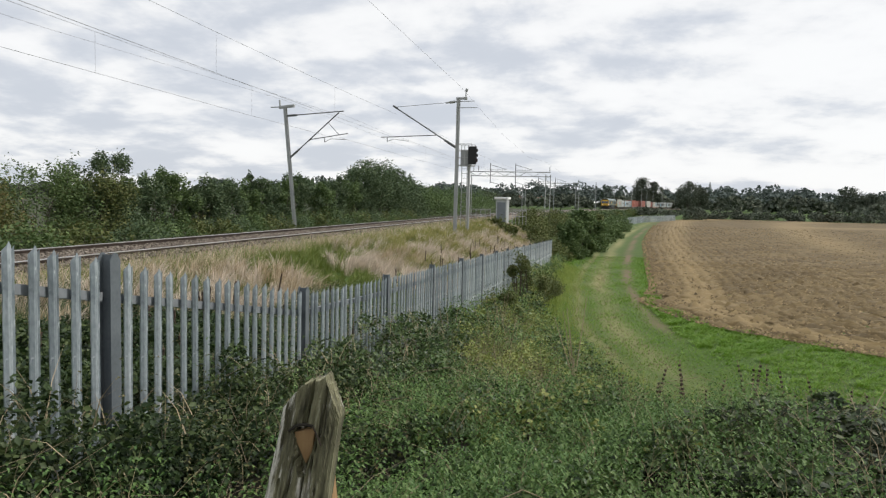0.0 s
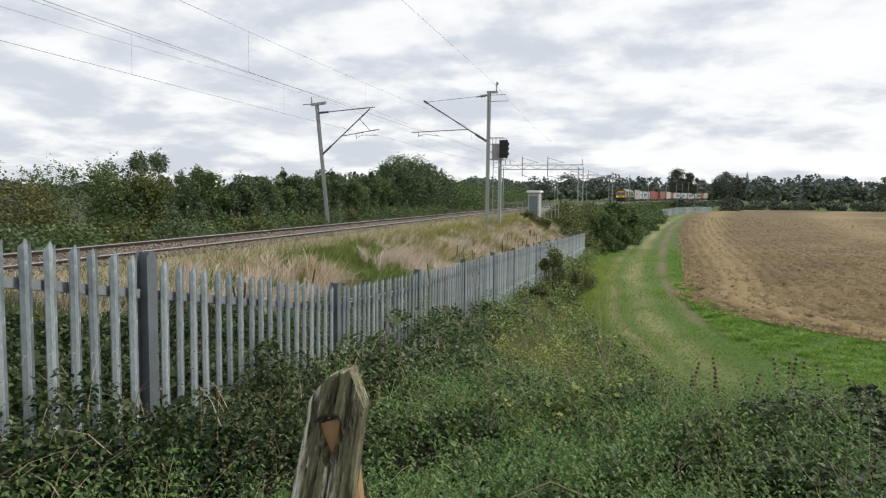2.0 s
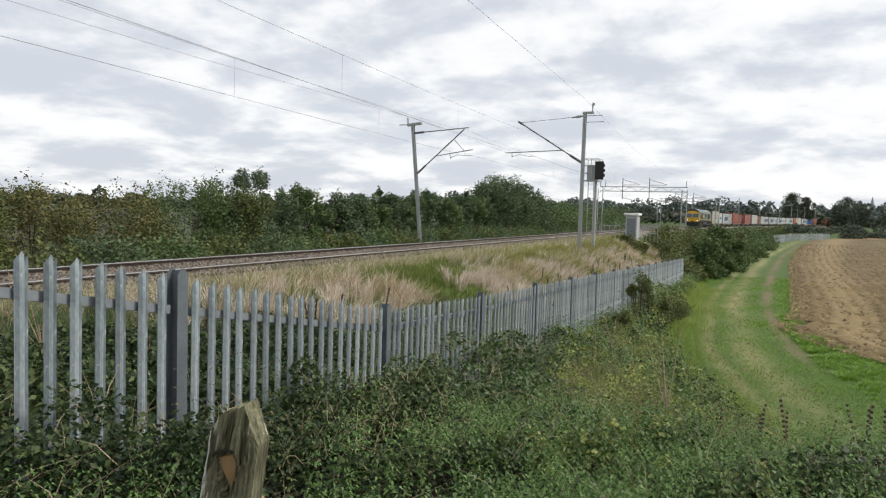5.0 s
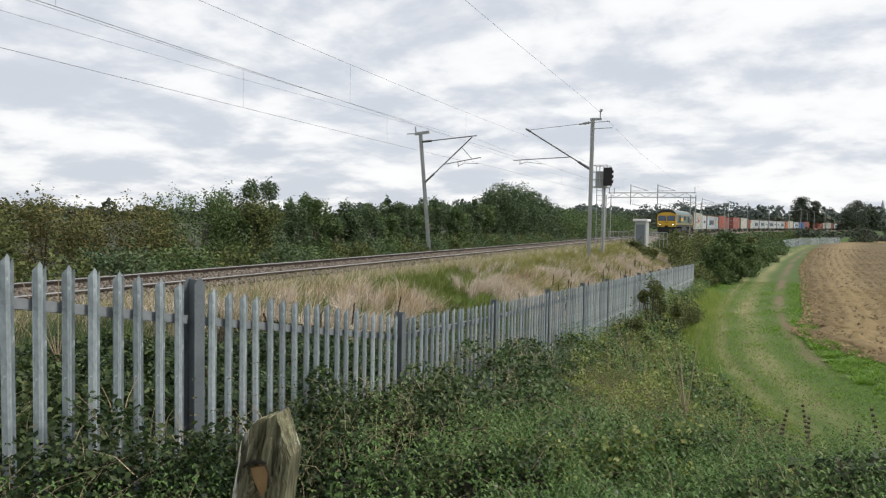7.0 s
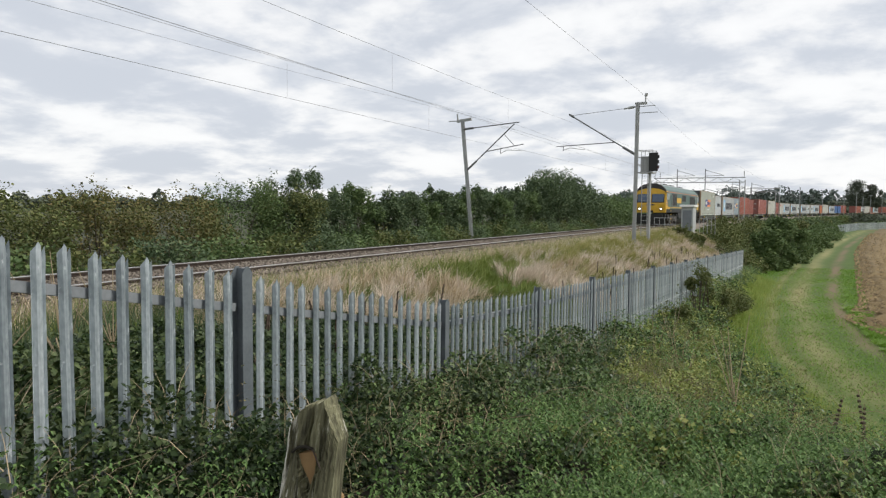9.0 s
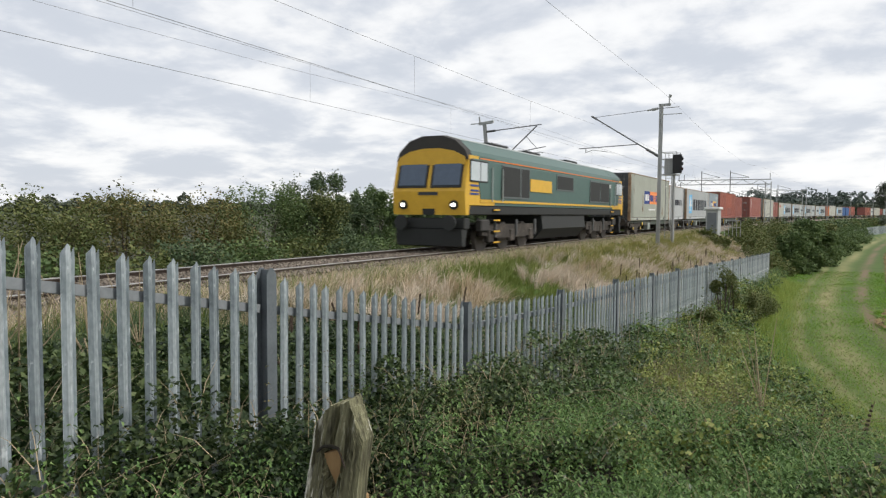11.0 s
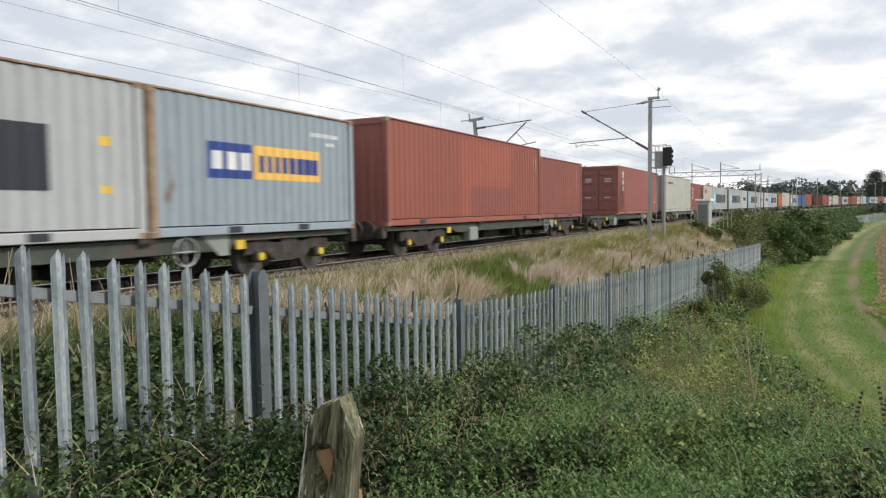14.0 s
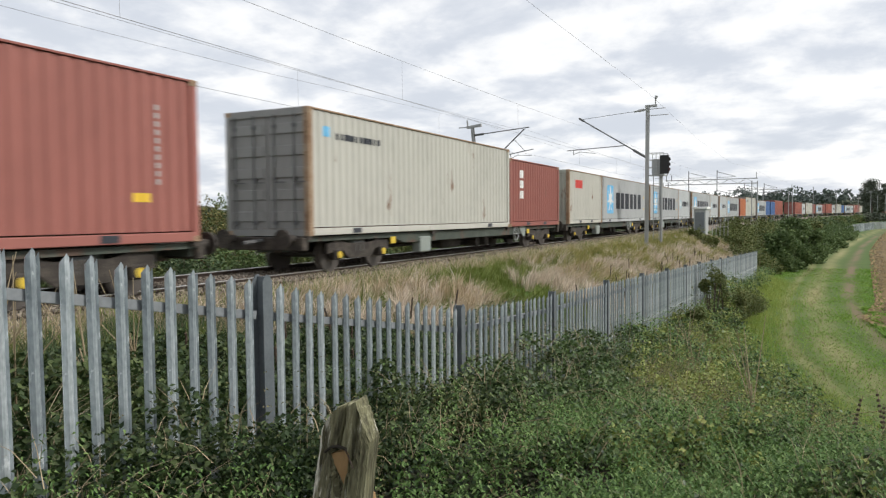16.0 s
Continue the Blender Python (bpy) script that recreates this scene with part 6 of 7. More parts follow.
tagged(new("bramble_stems", raw_mesh("bramble_stems", *blades(feet, np.full(len(x), 0.24), 0.006, 1.1, r), STEM)), "thin brown stems among the bramble leaves", "plants", kind="stuff")
# Growth behind the fence, also with shade in the leaf colour.
r = np.random.default_rng(60)
x, y = scatter(1700, -7.4, -3.35, -2.0, 9.5, r, 1.1)
top = np.clip(0.88 + 0.26 * ripple(x, y, 0.8, 6), 0.3, 1.3) * np.clip(0.40 + (x + 7.6) / 3.2, 0.25, 1) * np.interp(y, [6, 9.5], [1, 0.7])
tagged(new("bramble_thicket", raw_mesh("bramble_thicket", *clumps(x, y, top, 0.17 * r.uniform(0.6, 1.4, len(x)), 56, 0.040, r, 0.2), LEAF_SHADE)), "brambles darkened as shade behind the steel fence", "plants", kind="stuff")
x, y = scatter(18000, -9.4, -4.2, -3.0, 10.0, r, 1.0)
tagged(new("long_grass", raw_mesh("long_grass", *blades(np.stack([x, y, ground_z(x, y)], 1), np.clip(0.5 + 0.2 * ripple(x, y, 0.7, 2), 0.2, 0.8), 0.012, 0.45, r), LEAF_DARK)), "rank dark green grass behind the fence", "grass", kind="stuff")
r = np.random.default_rng(50)
x, y = scatter(3600, -6.2, -3.3, 4.0, 15.0, r, 1.0)
tall = np.clip(0.85 + 0.3 * ripple(x, y, 0.9, 6), 0.2, 1.3) * smooth01((x + 6.8) / 1.6)
tagged(new("nettle_patch", raw_mesh("nettle_patch", *stem_leaves(x, y, ground_z(x, y), tall, 0.042, 7, r), LEAF_BRAMBLE)), "dark nettles behind the fence", "plants", kind="stuff")


def grass(name, label, mat, x, y, height, width, rng, bend=0.35, lift=0.0):
    feet = np.stack([x, y, ground_z(x, y) - 0.02 + lift], 1)
    ob = new(name, raw_mesh(name, *blades(feet, height, width, bend, rng), mat))
    return tagged(ob, label, "grass", kind="stuff")




def tussocks(name, label, mat, x, y, count, height, spread, width, rng, wind=(0.22, -0.10)):
    """Tufts of long blades that fan out from one root and lean with the wind."""
    n = len(x)
    root = np.repeat(np.stack([x, y, ground_z(x, y) - 0.03], 1), count, 0)
    a = rng.uniform(0, math.tau, n * count)
    q = np.sqrt(rng.random(n * count))
    out = np.stack([np.cos(a), np.sin(a), 0 * a], 1) * q[:, None]
    foot = root + out * 0.45 * np.repeat(spread, count)[:, None]
    h = np.repeat(height, count) * rng.uniform(0.5, 1.1, n * count) * (1 - 0.25 * q)
    drift = np.repeat(np.array(wind) + rng.normal(size=(n, 2)) * 0.16, count, 0) + rng.normal(size=(n * count, 2)) * 0.12
    lean = np.concatenate([drift, np.zeros((n * count, 1))], 1) * h[:, None] + out * np.repeat(spread, count)[:, None] * 0.8
    up = np.stack([0 * h, 0 * h, h], 1)
    side = np.stack([np.sin(a), -np.cos(a), 0 * a], 1) * (np.repeat(width, count) * rng.uniform(0.6, 1.3, n * count))[:, None] / 2
    mid = foot + up * 0.6 + lean * 0.35
    tip = foot + up * (1 - 0.25 * rng.random(n * count))[:, None] + lean * 1.25
    v = np.stack([foot - side, foot + side, mid + side * 0.8, mid - side * 0.8, tip], 1).reshape(-1, 3)
    i = np.arange(n * count)[:, None] * 5
    f = np.concatenate([i + [0, 1, 2], i + [0, 2, 3], i + [3, 2, 4]], 1).reshape(-1, 3)
    return tagged(new(name, raw_mesh(name, v, f, mat)), label, "grass", kind="stuff")


def bank_kind(x, y, rng):
    """0 bleached straw, 1 golden straw, 2 green, 3 yellow-green: which grass grows where on the railway bank."""
    near_rail = smooth01((-7.2 - x) / 1.2)
    w = 0.75 * ripple(x, y, 1.6, 2) + 0.35 * ripple(x, y, 0.6, 5) + 0.18 * rng.normal(size=len(x))
    straw = 0.75 + w - 0.60 * near_rail * smooth01((y - 13) / 6) - 1.1 * np.exp(-(((y - 17.2) / 1.5) ** 2)) - 0.9 * np.exp(-(((y - 27) / 3.0) ** 2)) * smooth01((x + 6.4) / 0.8) - 0.9 * smooth01((9 - y) / 4)
    lime = 0.75 * smooth01((y - 20) / 8) * smooth01((-5.4 - x) / 1.0)
    kind = np.where(straw > 0.35, np.where(w + 0.25 * np.sin(y * 0.7) > 0.1, 0, 1), 2)
    return np.where((lime > rng.random(len(x)) * 0.9) & (straw < 0.75), 3, kind)


x, y = scatter(4600, -9.6, -3.5, -2.0, 64.0, rng, 1.45)
keep = rng.random(len(x)) < np.clip((y - 4.0) / 5, 0.08, 1)
x, y = x[keep], y[keep]
kind = bank_kind(x, y, rng)
tall = np.clip(0.72 + 0.22 * ripple(x, y, 1.1, 4) + 0.08 * rng.normal(size=len(x)), 0.3, 1.15) * np.clip((x + 10.6) / 1.5, 0.5, 1)
thin = 0.010 + 0.0005 * np.clip(y, 0, 60)
for q, (word, label, mat, rise) in enumerate((("dry_grass", "bleached pinkish seed grass in tussocks beside the railway", STRAW_PALE, 1.0), ("dry_grass", "golden dry grass in tussocks beside the railway", STRAW, 0.95), ("green_grass", "long green grass in tufts beside the railway", BLADE_DULL, 0.8), ("green_grass", "yellow-green flowering grass beside the railway", BLADE_LIME, 0.95))):
    k = kind == q
    tussocks(word, label, mat, x[k], y[k], 34, tall[k] * rise, 0.26 * rng.uniform(0.6, 1.4, int(k.sum())), thin[k], rng)
x, y = scatter(24000, -9.75, -3.4, -3.0, 66.0, rng, 1.35)
grass("green_grass", "short green grass between the tussocks", BLADE_DULL, x, y, np.clip(0.30 + 0.12 * ripple(x, y, 1.7, 7), 0.12, 0.5) * np.clip((x + 10.2) / 1.6, 0.35, 1), 0.012 + 0.0003 * y, rng)
sh = np.random.default_rng(71)
for mat, words, count in ((STRAW, "dry grass creeping over the ballast shoulder", 26000), (BLADE_DULL, "green grass creeping over the ballast shoulder", 24000)):
    st = -6 + 76 * sh.random(count) ** 1.2
    off = 0.9 - 1.5 * sh.random(count) ** 1.3
    x, y, z, _ = along(st, off)
    k = ripple(x, y, 1.3, 3 if mat is STRAW else 6) > -0.25
    feet = np.stack([x, y, z - 0.22 - 0.25 * np.clip(off, 0, 1)], 1)[k]
    tagged(new("verge_grass", raw_mesh("verge_grass", *blades(feet, 0.34 + 0.30 * np.clip(off[k], 0, 1), 0.013, 0.45, sh), mat)), words, "grass", kind="stuff")
x, y = scatter(200000, -2.6, 13.0, 8.0, 64.0, rng, 1.8)
dry, bare, _ = wear(x, y)
k = (x < field_edge(y) + 0.15 + 0.3 * ripple(x, y, 0.8)) & (rng.random(len(x)) > bare * 1.1) & (x > bank_limit(y) - 0.8)
x, y, dry = x[k], y[k], dry[k]
straw = rng.random(len(x)) < dry * 0.95 + 0.03
p = x - path_line(y)
worn = ~straw & (rng.random(len(x)) < 0.75 * np.exp(-(((p + 2.85) / 0.4) ** 2)) + 0.55 * smooth01((28 - y) / 8) * smooth01((p + 3.4) / 0.8))
fresh = ~straw & ~worn
tall = np.clip(0.075 + 0.03 * ripple(x, y, 2.0, 3) + 0.09 * np.exp(-((x - field_edge(y) + 0.5) / 0.7) ** 2) * (0.6 + 0.6 * ripple(x, y, 0.5, 4)) + 0.16 * smooth01((bank_limit(y) + 0.8 - x) / 1.0), 0.025, 0.35)
grass("meadow_grass", "short bright green grass of the field margin", BLADE, x[fresh], y[fresh], tall[fresh] * 1.15, 0.022, rng, 1.2)
grass("meadow_grass", "trodden olive-green grass in the wheel ruts", BLADE_WORN, x[worn], y[worn], tall[worn], 0.022, rng, 1.2)
grass("dry_grass", "worn pale grass of the field path", STRAW_OLIVE, x[straw], y[straw], tall[straw], 0.024, rng, 1.3)

# yellow-green and dead grass on the slope between the scrub and the path
r = np.random.default_rng(83)
y = 8.0 + 14 * r.random(2600)
x = -2.0 + (np.minimum(bank_limit(y), 4.5) + 2.6) * r.random(2600)
k = (ripple(x, y, 0.9, 6) + 0.4 * smooth01((x + 1.5) / 1.5) > -0.1)
x, y = x[k], y[k]
warm = ripple(x, y, 1.3, 9) + 0.3 * r.normal(size=len(x))
up_to = np.interp(y, [8, 12], [0.7, 1.0]) * np.clip(0.46 + 0.14 * ripple(x, y, 0.8, 5), 0.2, 0.6)
for sel, mat, words in ((warm > 0.1, BLADE_SLOPE, "yellow-green grass tufts on the sunny slope"), (warm <= 0.1, BLADE, "fresh green grass tufts on the sunny slope")):
    tussocks("slope_grass", words, mat, x[sel], y[sel], 30, up_to[sel], np.full(int(sel.sum()), 0.24), np.interp(y[sel], [8, 16], [0.006, 0.010]), r)
x, y = -1.5 + 0.45 * r.normal(size=70), 12.0 + 1.1 * r.normal(size=70)
tussocks("dead_grass", "brown dead grass and weeds on the slope", STEM, x, y, 40, np.full(70, 0.55), np.full(70, 0.22), np.full(70, 0.008), r)

r = np.random.default_rng(85)
x, y = -4.3 + 0.22 * r.normal(size=9), 2.85 + 0.22 * r.normal(size=9)
tussocks("dry_weed_stems", "tall dry weed stems behind the fence", STRAW, x, y, 14, np.full(9, 1.6) * r.uniform(0.85, 1.1, 9), np.full(9, 0.30), np.full(9, 0.009), r, wind=(0.0, 0.0))

# lush tufts that fray the near edge of the field
r = np.random.default_rng(81)
y = 18.5 + 19.5 * r.random(2600)
near_field = np.minimum(field_edge(y), 14)
x = path_line(y) + 0.35 + (near_field - path_line(y) + 0.1) * r.random(2600)
k = (ripple(x, y, 0.9, 3) + 0.6 * ripple(x, y, 0.35, 8) > -0.25)
x, y = x[k], y[k]
tussocks("lush_grass", "lush bright green tufts fraying the field edge", BLADE, x, y, 26, np.clip(0.20 + 0.10 * ripple(x, y, 0.8, 5), 0.08, 0.36), np.full(len(x), 0.26), np.full(len(x), 0.020), r)

# clods and turned earth near the field's edge
r = np.random.default_rng(52)
n = 36000
y = 22.3 + 150 * r.random(n) ** 2.3
x = field_edge(y) - 0.35 + (22 + 0.35 * y) * r.random(n) ** 1.4
tetra2 = np.array([(1, 0, -0.3), (-0.5, 0.87, -0.3), (-0.5, -0.87, -0.3), (0.1, 0.1, 0.45)])
c = np.stack([x, y, field_z(y) + 0.11], 1)
v = c[:, None] + tetra2[None] * r.uniform(0.025, 0.12, (n, 1, 1)) * (0.8 + y / 150)[:, None, None] * r.uniform(0.6, 1.3, (n, 4, 3))
f = (np.arange(n)[:, None, None] * 4 + np.array([(0, 1, 3), (1, 2, 3), (2, 0, 3)])[None]).reshape(-1, 3)
tagged(new("soil_clods", raw_mesh("soil_clods", v.reshape(-1, 3), f, CLOD)), "dry brown clods of turned soil", "soil", kind="stuff")


# ---- single weeds ----
def dock_stalk(words):
    th = thing("dock_stalk", words, "weed", "dead dock stalks")
    part("stem", Shape().tube((0, 0, 0), (0.03, 0.02, 1.0), 0.006, 5, 0.003), STEM, th)
    head = Shape().line([(0.02 + 0.006 * math.cos(q * 2.4), 0.01 + 0.006 * math.sin(q * 2.4), 0.60 + 0.04 * q) for q in range(10)], 0.015, 5)
    part("seed_head", head, SEED, th, "dark brown seed head")
    return th


def whorl_stalk(words):
    th = thing("whorled_stalk", words, "weed", "dark whorled flower stalks")
    part("stem", Shape().line([(0, 0, 0), (0.03, 0, 0.3), (0.01, 0.02, 0.62)], 0.003, 5), STEM, th)
    for q in range(9):
        z = 0.20 + 0.046 * q
        part("whorl", Shape().tube((0.020, 0.008, z - 0.008), (0.020, 0.008, z + 0.010), 0.024 - 0.0014 * q, 7, 0.012), SEED, th, "dark seed whorl")
    return th


def dead_stalk(words):
    th = thing("dead_weed", words, "weed", "bleached dead weeds")
    part("stem", Shape().tube((0, 0, 0), (0.05, 0, 0.8), 0.010, 5, 0.006), STEM, th)
    for dx, dy, h in ((0.25, 0.1, 1.35), (-0.18, 0.05, 1.3), (0.1, -0.15, 1.45), (-0.32, -0.05, 1.1), (0.05, 0.2, 1.25)):
        part("branch", Shape().tube((0.04, 0, 0.55), (dx, dy, h), 0.006, 5, 0.003), STEM, th)
    return th


r = np.random.default_rng(61)
first = None
for q in range(90):
    y = 5.5 + 6 * r.random() if q % 3 == 0 else 30 + 15 * r.random() if q % 3 == 1 else 6 + 34 * r.random()
    x = -3.7 - 2.6 * r.random()
    m = pose(x, y, float(ground_z(x, y)) - 0.05, r.normal() * 6, r.normal() * 6, r.uniform(0, 360))
    if first is None:
        first = dock_stalk("dead dark brown dock stalk in the railway grass")
        first.matrix_basis = m
    else:
        copy_thing(first, m)
first = None
for q in range(80):
    x, y = -1.0 + 6.0 * r.random(), 6.5 + 5.5 * r.random()
    m = pose(x, y, float(ground_z(x, y)) + 0.22, r.normal() * 11, r.normal() * 11, r.uniform(0, 360))
    if first is None:
        first = whorl_stalk("dark whorled dead flower stalk above the brambles")
        first.matrix_basis = m
    else:
        copy_thing(first, m)
first = None
for x, y in ((-2.2, 12.4), (-1.9, 13.2), (-1.7, 12.0), (-2.3, 14.5), (-1.2, 11.6), (-2.5, 10.2), (-0.6, 7.4), (-1.6, 9.4), (-5.2, 3.2), (-5.0, 3.8), (-4.9, 2.4), (-5.6, 4.6), (-5.3, 3.0), (-5.0, 1.2), (-4.7, 1.5), (-5.2, 1.7), (-4.8, 0.9), (-5.4, 1.3)):
    z = float(ground_z(x, y)) + (0.1 if x > -3 else 0.45)
    m = pose(x, y, z - 0.1, r.normal() * 6, r.normal() * 6, r.uniform(0, 360))
    if first is None:
        first = dead_stalk("bleached branching dead weed stalk on the bank")
        first.matrix_basis = m
    else:
        copy_thing(first, m)
# long arching bramble canes
for q in range(16):
    x, y = r.uniform(-2.6, 3.0), 2.2 + 6 * r.random()
    if not bool(clear(x, y)):
        continue
    z = float(ground_z(x, y) + cover(x, y)) - 0.1
    a, l = r.uniform(0, math.tau), r.uniform(0.5, 1.1)
    pts = [(x + l * u * math.cos(a), y + l * u * math.sin(a), z + 0.30 * math.sin(math.pi * u * 0.9) - 0.1 * u) for u in (0, 0.25, 0.5, 0.75, 1.0)]
    tagged(new("bramble_cane", Shape().line(pts, 0.0022, 5).mesh("bramble_cane", STEM)), "arching brown bramble cane above the leaves", "cane", "bramble canes")


# ---- hedges and trees ----
def crown_points(n, centres, radii, rng, shell=0.55):
    """Points near the skins of overlapping lumps: an uneven crown with gaps."""
    pick = rng.integers(0, len(centres), n)
    d = rng.normal(size=(n, 3))
    d /= np.linalg.norm(d, axis=1)[:, None]
    r = shell + (1 - shell) * rng.random(n)
    return centres[pick] + d * radii[pick][:, None] * r[:, None] * (1 + 0.12 * rng.normal(size=(n, 1)))


def bush(name, label, category, x, y, width, height, mat, n, leaf, rng, trunk=0.0, group="", base=None, twigs=0):
    """A crown of overlapping leafy lumps whose tops reach the height; a trunk with limbs, or stems from the ground."""
    z = float(ground_z(x, y)) if base is None else base
    th = thing(name, label, category, group, pose(x, y, z - 0.1))
    m = max(16, int(9 * width))
    r = width * (0.15 if trunk else 0.13) * rng.uniform(0.6, 1.4, m)
    u = rng.random(m)
    zc = trunk + (height - trunk - r) * (0.05 + 0.95 * u)
    spread = width * 0.5 * np.sqrt(np.clip(1.05 - ((u - (0.45 if trunk else 0.2)) / (0.62 if trunk else 0.95)) ** 2, 0.05, 1))
    a, q = rng.uniform(0, math.tau, m), np.sqrt(rng.random(m))
    c = np.stack([np.cos(a) * q * (spread - r * 0.5), np.sin(a) * q * (spread - r * 0.5), np.maximum(zc, r * 0.6)], 1)
    pts = crown_points(n, c, r, rng)
    sprigs = []
    for _ in range(twigs):
        k = rng.integers(0, m)
        p0 = c[k] + [0, 0, r[k] * 0.7]
        d = np.array([rng.normal() * 0.35, rng.normal() * 0.35, 1.0]) * rng.uniform(0.25, 0.6)
        sprigs.append(p0 + d * rng.random((9, 1)) + rng.normal(size=(9, 3)) * 0.05)
    if sprigs:
        pts = np.concatenate([pts, *sprigs])
    pts[:, 2] = np.abs(pts[:, 2])
    part("crown" if trunk else "foliage", raw_mesh("foliage", *leaves(pts, leaf, 0.35, 1.4, rng), mat), mat, th)
    wood = Shape()
    if trunk:
        wood.tube((0, 0, 0), (0, 0, trunk + 0.3 * (height - trunk)), height * 0.03, 8, height * 0.015)
    for q in c[:: max(1, m // 12)]:
        wood.tube((q[0] * 0.15, q[1] * 0.15, trunk * 0.9), (float(q[0]), float(q[1]), float(q[2])), 0.015 + height * 0.005, 5, 0.008)
    part("trunk" if trunk else "branching_stem", wood, BARK, th)
    return th


rng = np.random.default_rng(33)
HEDGE = [
    (-6, 5, 1.9, LEAF_BROWN), (-2, 5, 2.0, LEAF_BROWN), (2, 5, 2.0, LEAF_BROWN), (5.5, 5, 2.1, LEAF_HEDGE), (9.5, 5, 2.1, LEAF_BROWN), (13, 5, 2.2, LEAF_OLIVE), (16.5, 5, 2.4, LEAF_BROWN), (20, 5, 2.5, LEAF_BROWN),
    (23.5, 5, 2.9, LEAF_HEDGE), (26.5, 4.4, 2.9, LEAF_OLIVE), (26.8, 3.4, 3.35, LEAF_DARK), (28.2, 3.6, 3.6, LEAF_DARK),
]
for k in range(15):
    HEDGE.append((31.0 + 2.35 * k, 3.3 + 0.4 * math.sin(k * 2.1), 2.8 + 0.07 * k + 0.22 * math.sin(k * 1.7), (LEAF_DARK, LEAF_HEDGE, LEAF_DARK)[k % 3]))
HEDGE += [(80, 6, 5.0, LEAF_DARK), (85, 6, 4.4, LEAF_DARK), (92, 8, 4.2, LEAF_HEDGE), (100, 8, 4.2, LEAF_HEDGE), (109, 9, 4.0, LEAF_HEDGE), (121, 10, 4.2, LEAF_HEDGE), (136, 12, 4.5, LEAF_HEDGE)]
WORDS = {LEAF_BROWN.name: "dense autumn-tinged hedge bush beyond the railway", LEAF_HEDGE.name: "dense mid green hedge bush beyond the railway", LEAF_DARK.name: "dense dark green hawthorn beyond the railway", LEAF_OLIVE.name: "olive-green lineside bush beyond the railway"}
for yy, w, h, mat in HEDGE:
    tx = float(along(yy, -10.9 - 0.02 * max(yy, 0))[0])
    bush("hedge_bush", WORDS[mat.name], "bush", tx + rng.normal() * 0.3, yy, w, h + 0.45, mat, 10000 if yy < 30 else 6500 if yy < 66 else 3600, 0.075 if yy < 30 else 0.105 if yy < 66 else 0.17, rng, group="lineside hedge", base=float(rail_z(yy)) - 0.6, twigs=34 if yy < 34 else 14)
for yy, w, h in ((67, 6.0, 5.6), (71.5, 7.0, 6.6), (75.5, 6.5, 5.8)):
    bush("tree", "spreading dark green lineside tree beyond the railway", "tree", float(along(yy, -12.3)[0]), yy, w, h, LEAF_DARK, 9000, 0.145, rng, trunk=1.2, group="lineside trees", base=float(rail_z(yy)) - 0.6, twigs=30)
for x, y, w, h in ((-2.3, 60, 3.0, 3.3), (-1.5, 63, 3.5, 4.2), (-0.9, 70, 3.6, 3.8), (-2.2, 70, 4, 3.4), (-0.2, 80, 3.8, 2.9), (0.6, 90, 4.2, 2.6), (1.4, 101, 4.6, 2.6), (2.2, 114, 5.0, 2.6), (3.2, 128, 5.5, 2.8), (4.6, 144, 6, 3.0)):
    bush("hedge_bush", "dark hawthorn bush by the field path", "bush", x, y, w, h, LEAF_HEDGE, 5000, 0.155, rng, group="bushes by the path", twigs=20)
for x, y, w, h in ((-8.3, 57.5, 2.2, 1.0), (-7.0, 56, 2.6, 1.1), (-3.6, 54, 3.6, 1.5), (-4.6, 58, 4.0, 2.0), (-5.6, 64, 4.4, 2.2), (-6.6, 71, 4.4, 2.1), (-7.2, 79, 4.4, 2.0), (-5.0, 75, 5, 2.6), (-4.0, 84, 5.0, 2.8), (-5.5, 92, 5, 2.6)):
    bush("scrub_bush", "low olive scrub bush by the steel fence", "bush", x, y, w, h, LEAF_OLIVE, 3600, 0.115, rng, group="scrub along the fence", twigs=16)
for x, y, w, h in ((-2.65, 21.8, 1.1, 1.9), (-2.5, 23.2, 1.5, 1.5), (-2.45, 25.0, 1.8, 1.15), (-2.4, 27.3, 2.0, 0.95), (-2.4, 30.0, 2.0, 0.8), (-2.6, 17.6, 1.2, 1.1)):
    bush("scrub_bush", "tangled olive bush leaning over the steel fence", "bush", x, y, w, h, LEAF_OLIVE, 4500, 0.045, rng, group="scrub along the fence", twigs=26, base=float(fence_top(y)) - 1.85)
lo = np.random.default_rng(74)
for q in range(30):
    yy = -4 + 2.6 * q + lo.normal() * 0.4
    bush("scrub_bush", "low dark scrub along the far side of the line", "bush", float(along(yy, -8.0)[0]), yy, 3.6, 1.55 + 0.3 * lo.random(), (LEAF_HEDGE, LEAF_OLIVE, LEAF_DARK)[q % 3], 2000, 0.10, lo, group="scrub beyond the line", base=float(rail_z(yy)) - 1.0, twigs=10)
sg = np.random.default_rng(72)
for q in range(26):
    st = 84 + 9.5 * q + sg.normal()
    x, y, z, _ = along(st, 4.4 + 2.6 * sg.random())
    bush("scrub_bush", "dark scrub on the railway bank", "bush", float(x), float(y), 6.5, 2.4 + 0.8 * sg.random(), (LEAF_DARK, LEAF_OLIVE, LEAF_HEDGE)[q % 3], 1500, 0.30, sg, group="scrub on the railway bank", base=float(z) - 2.3)
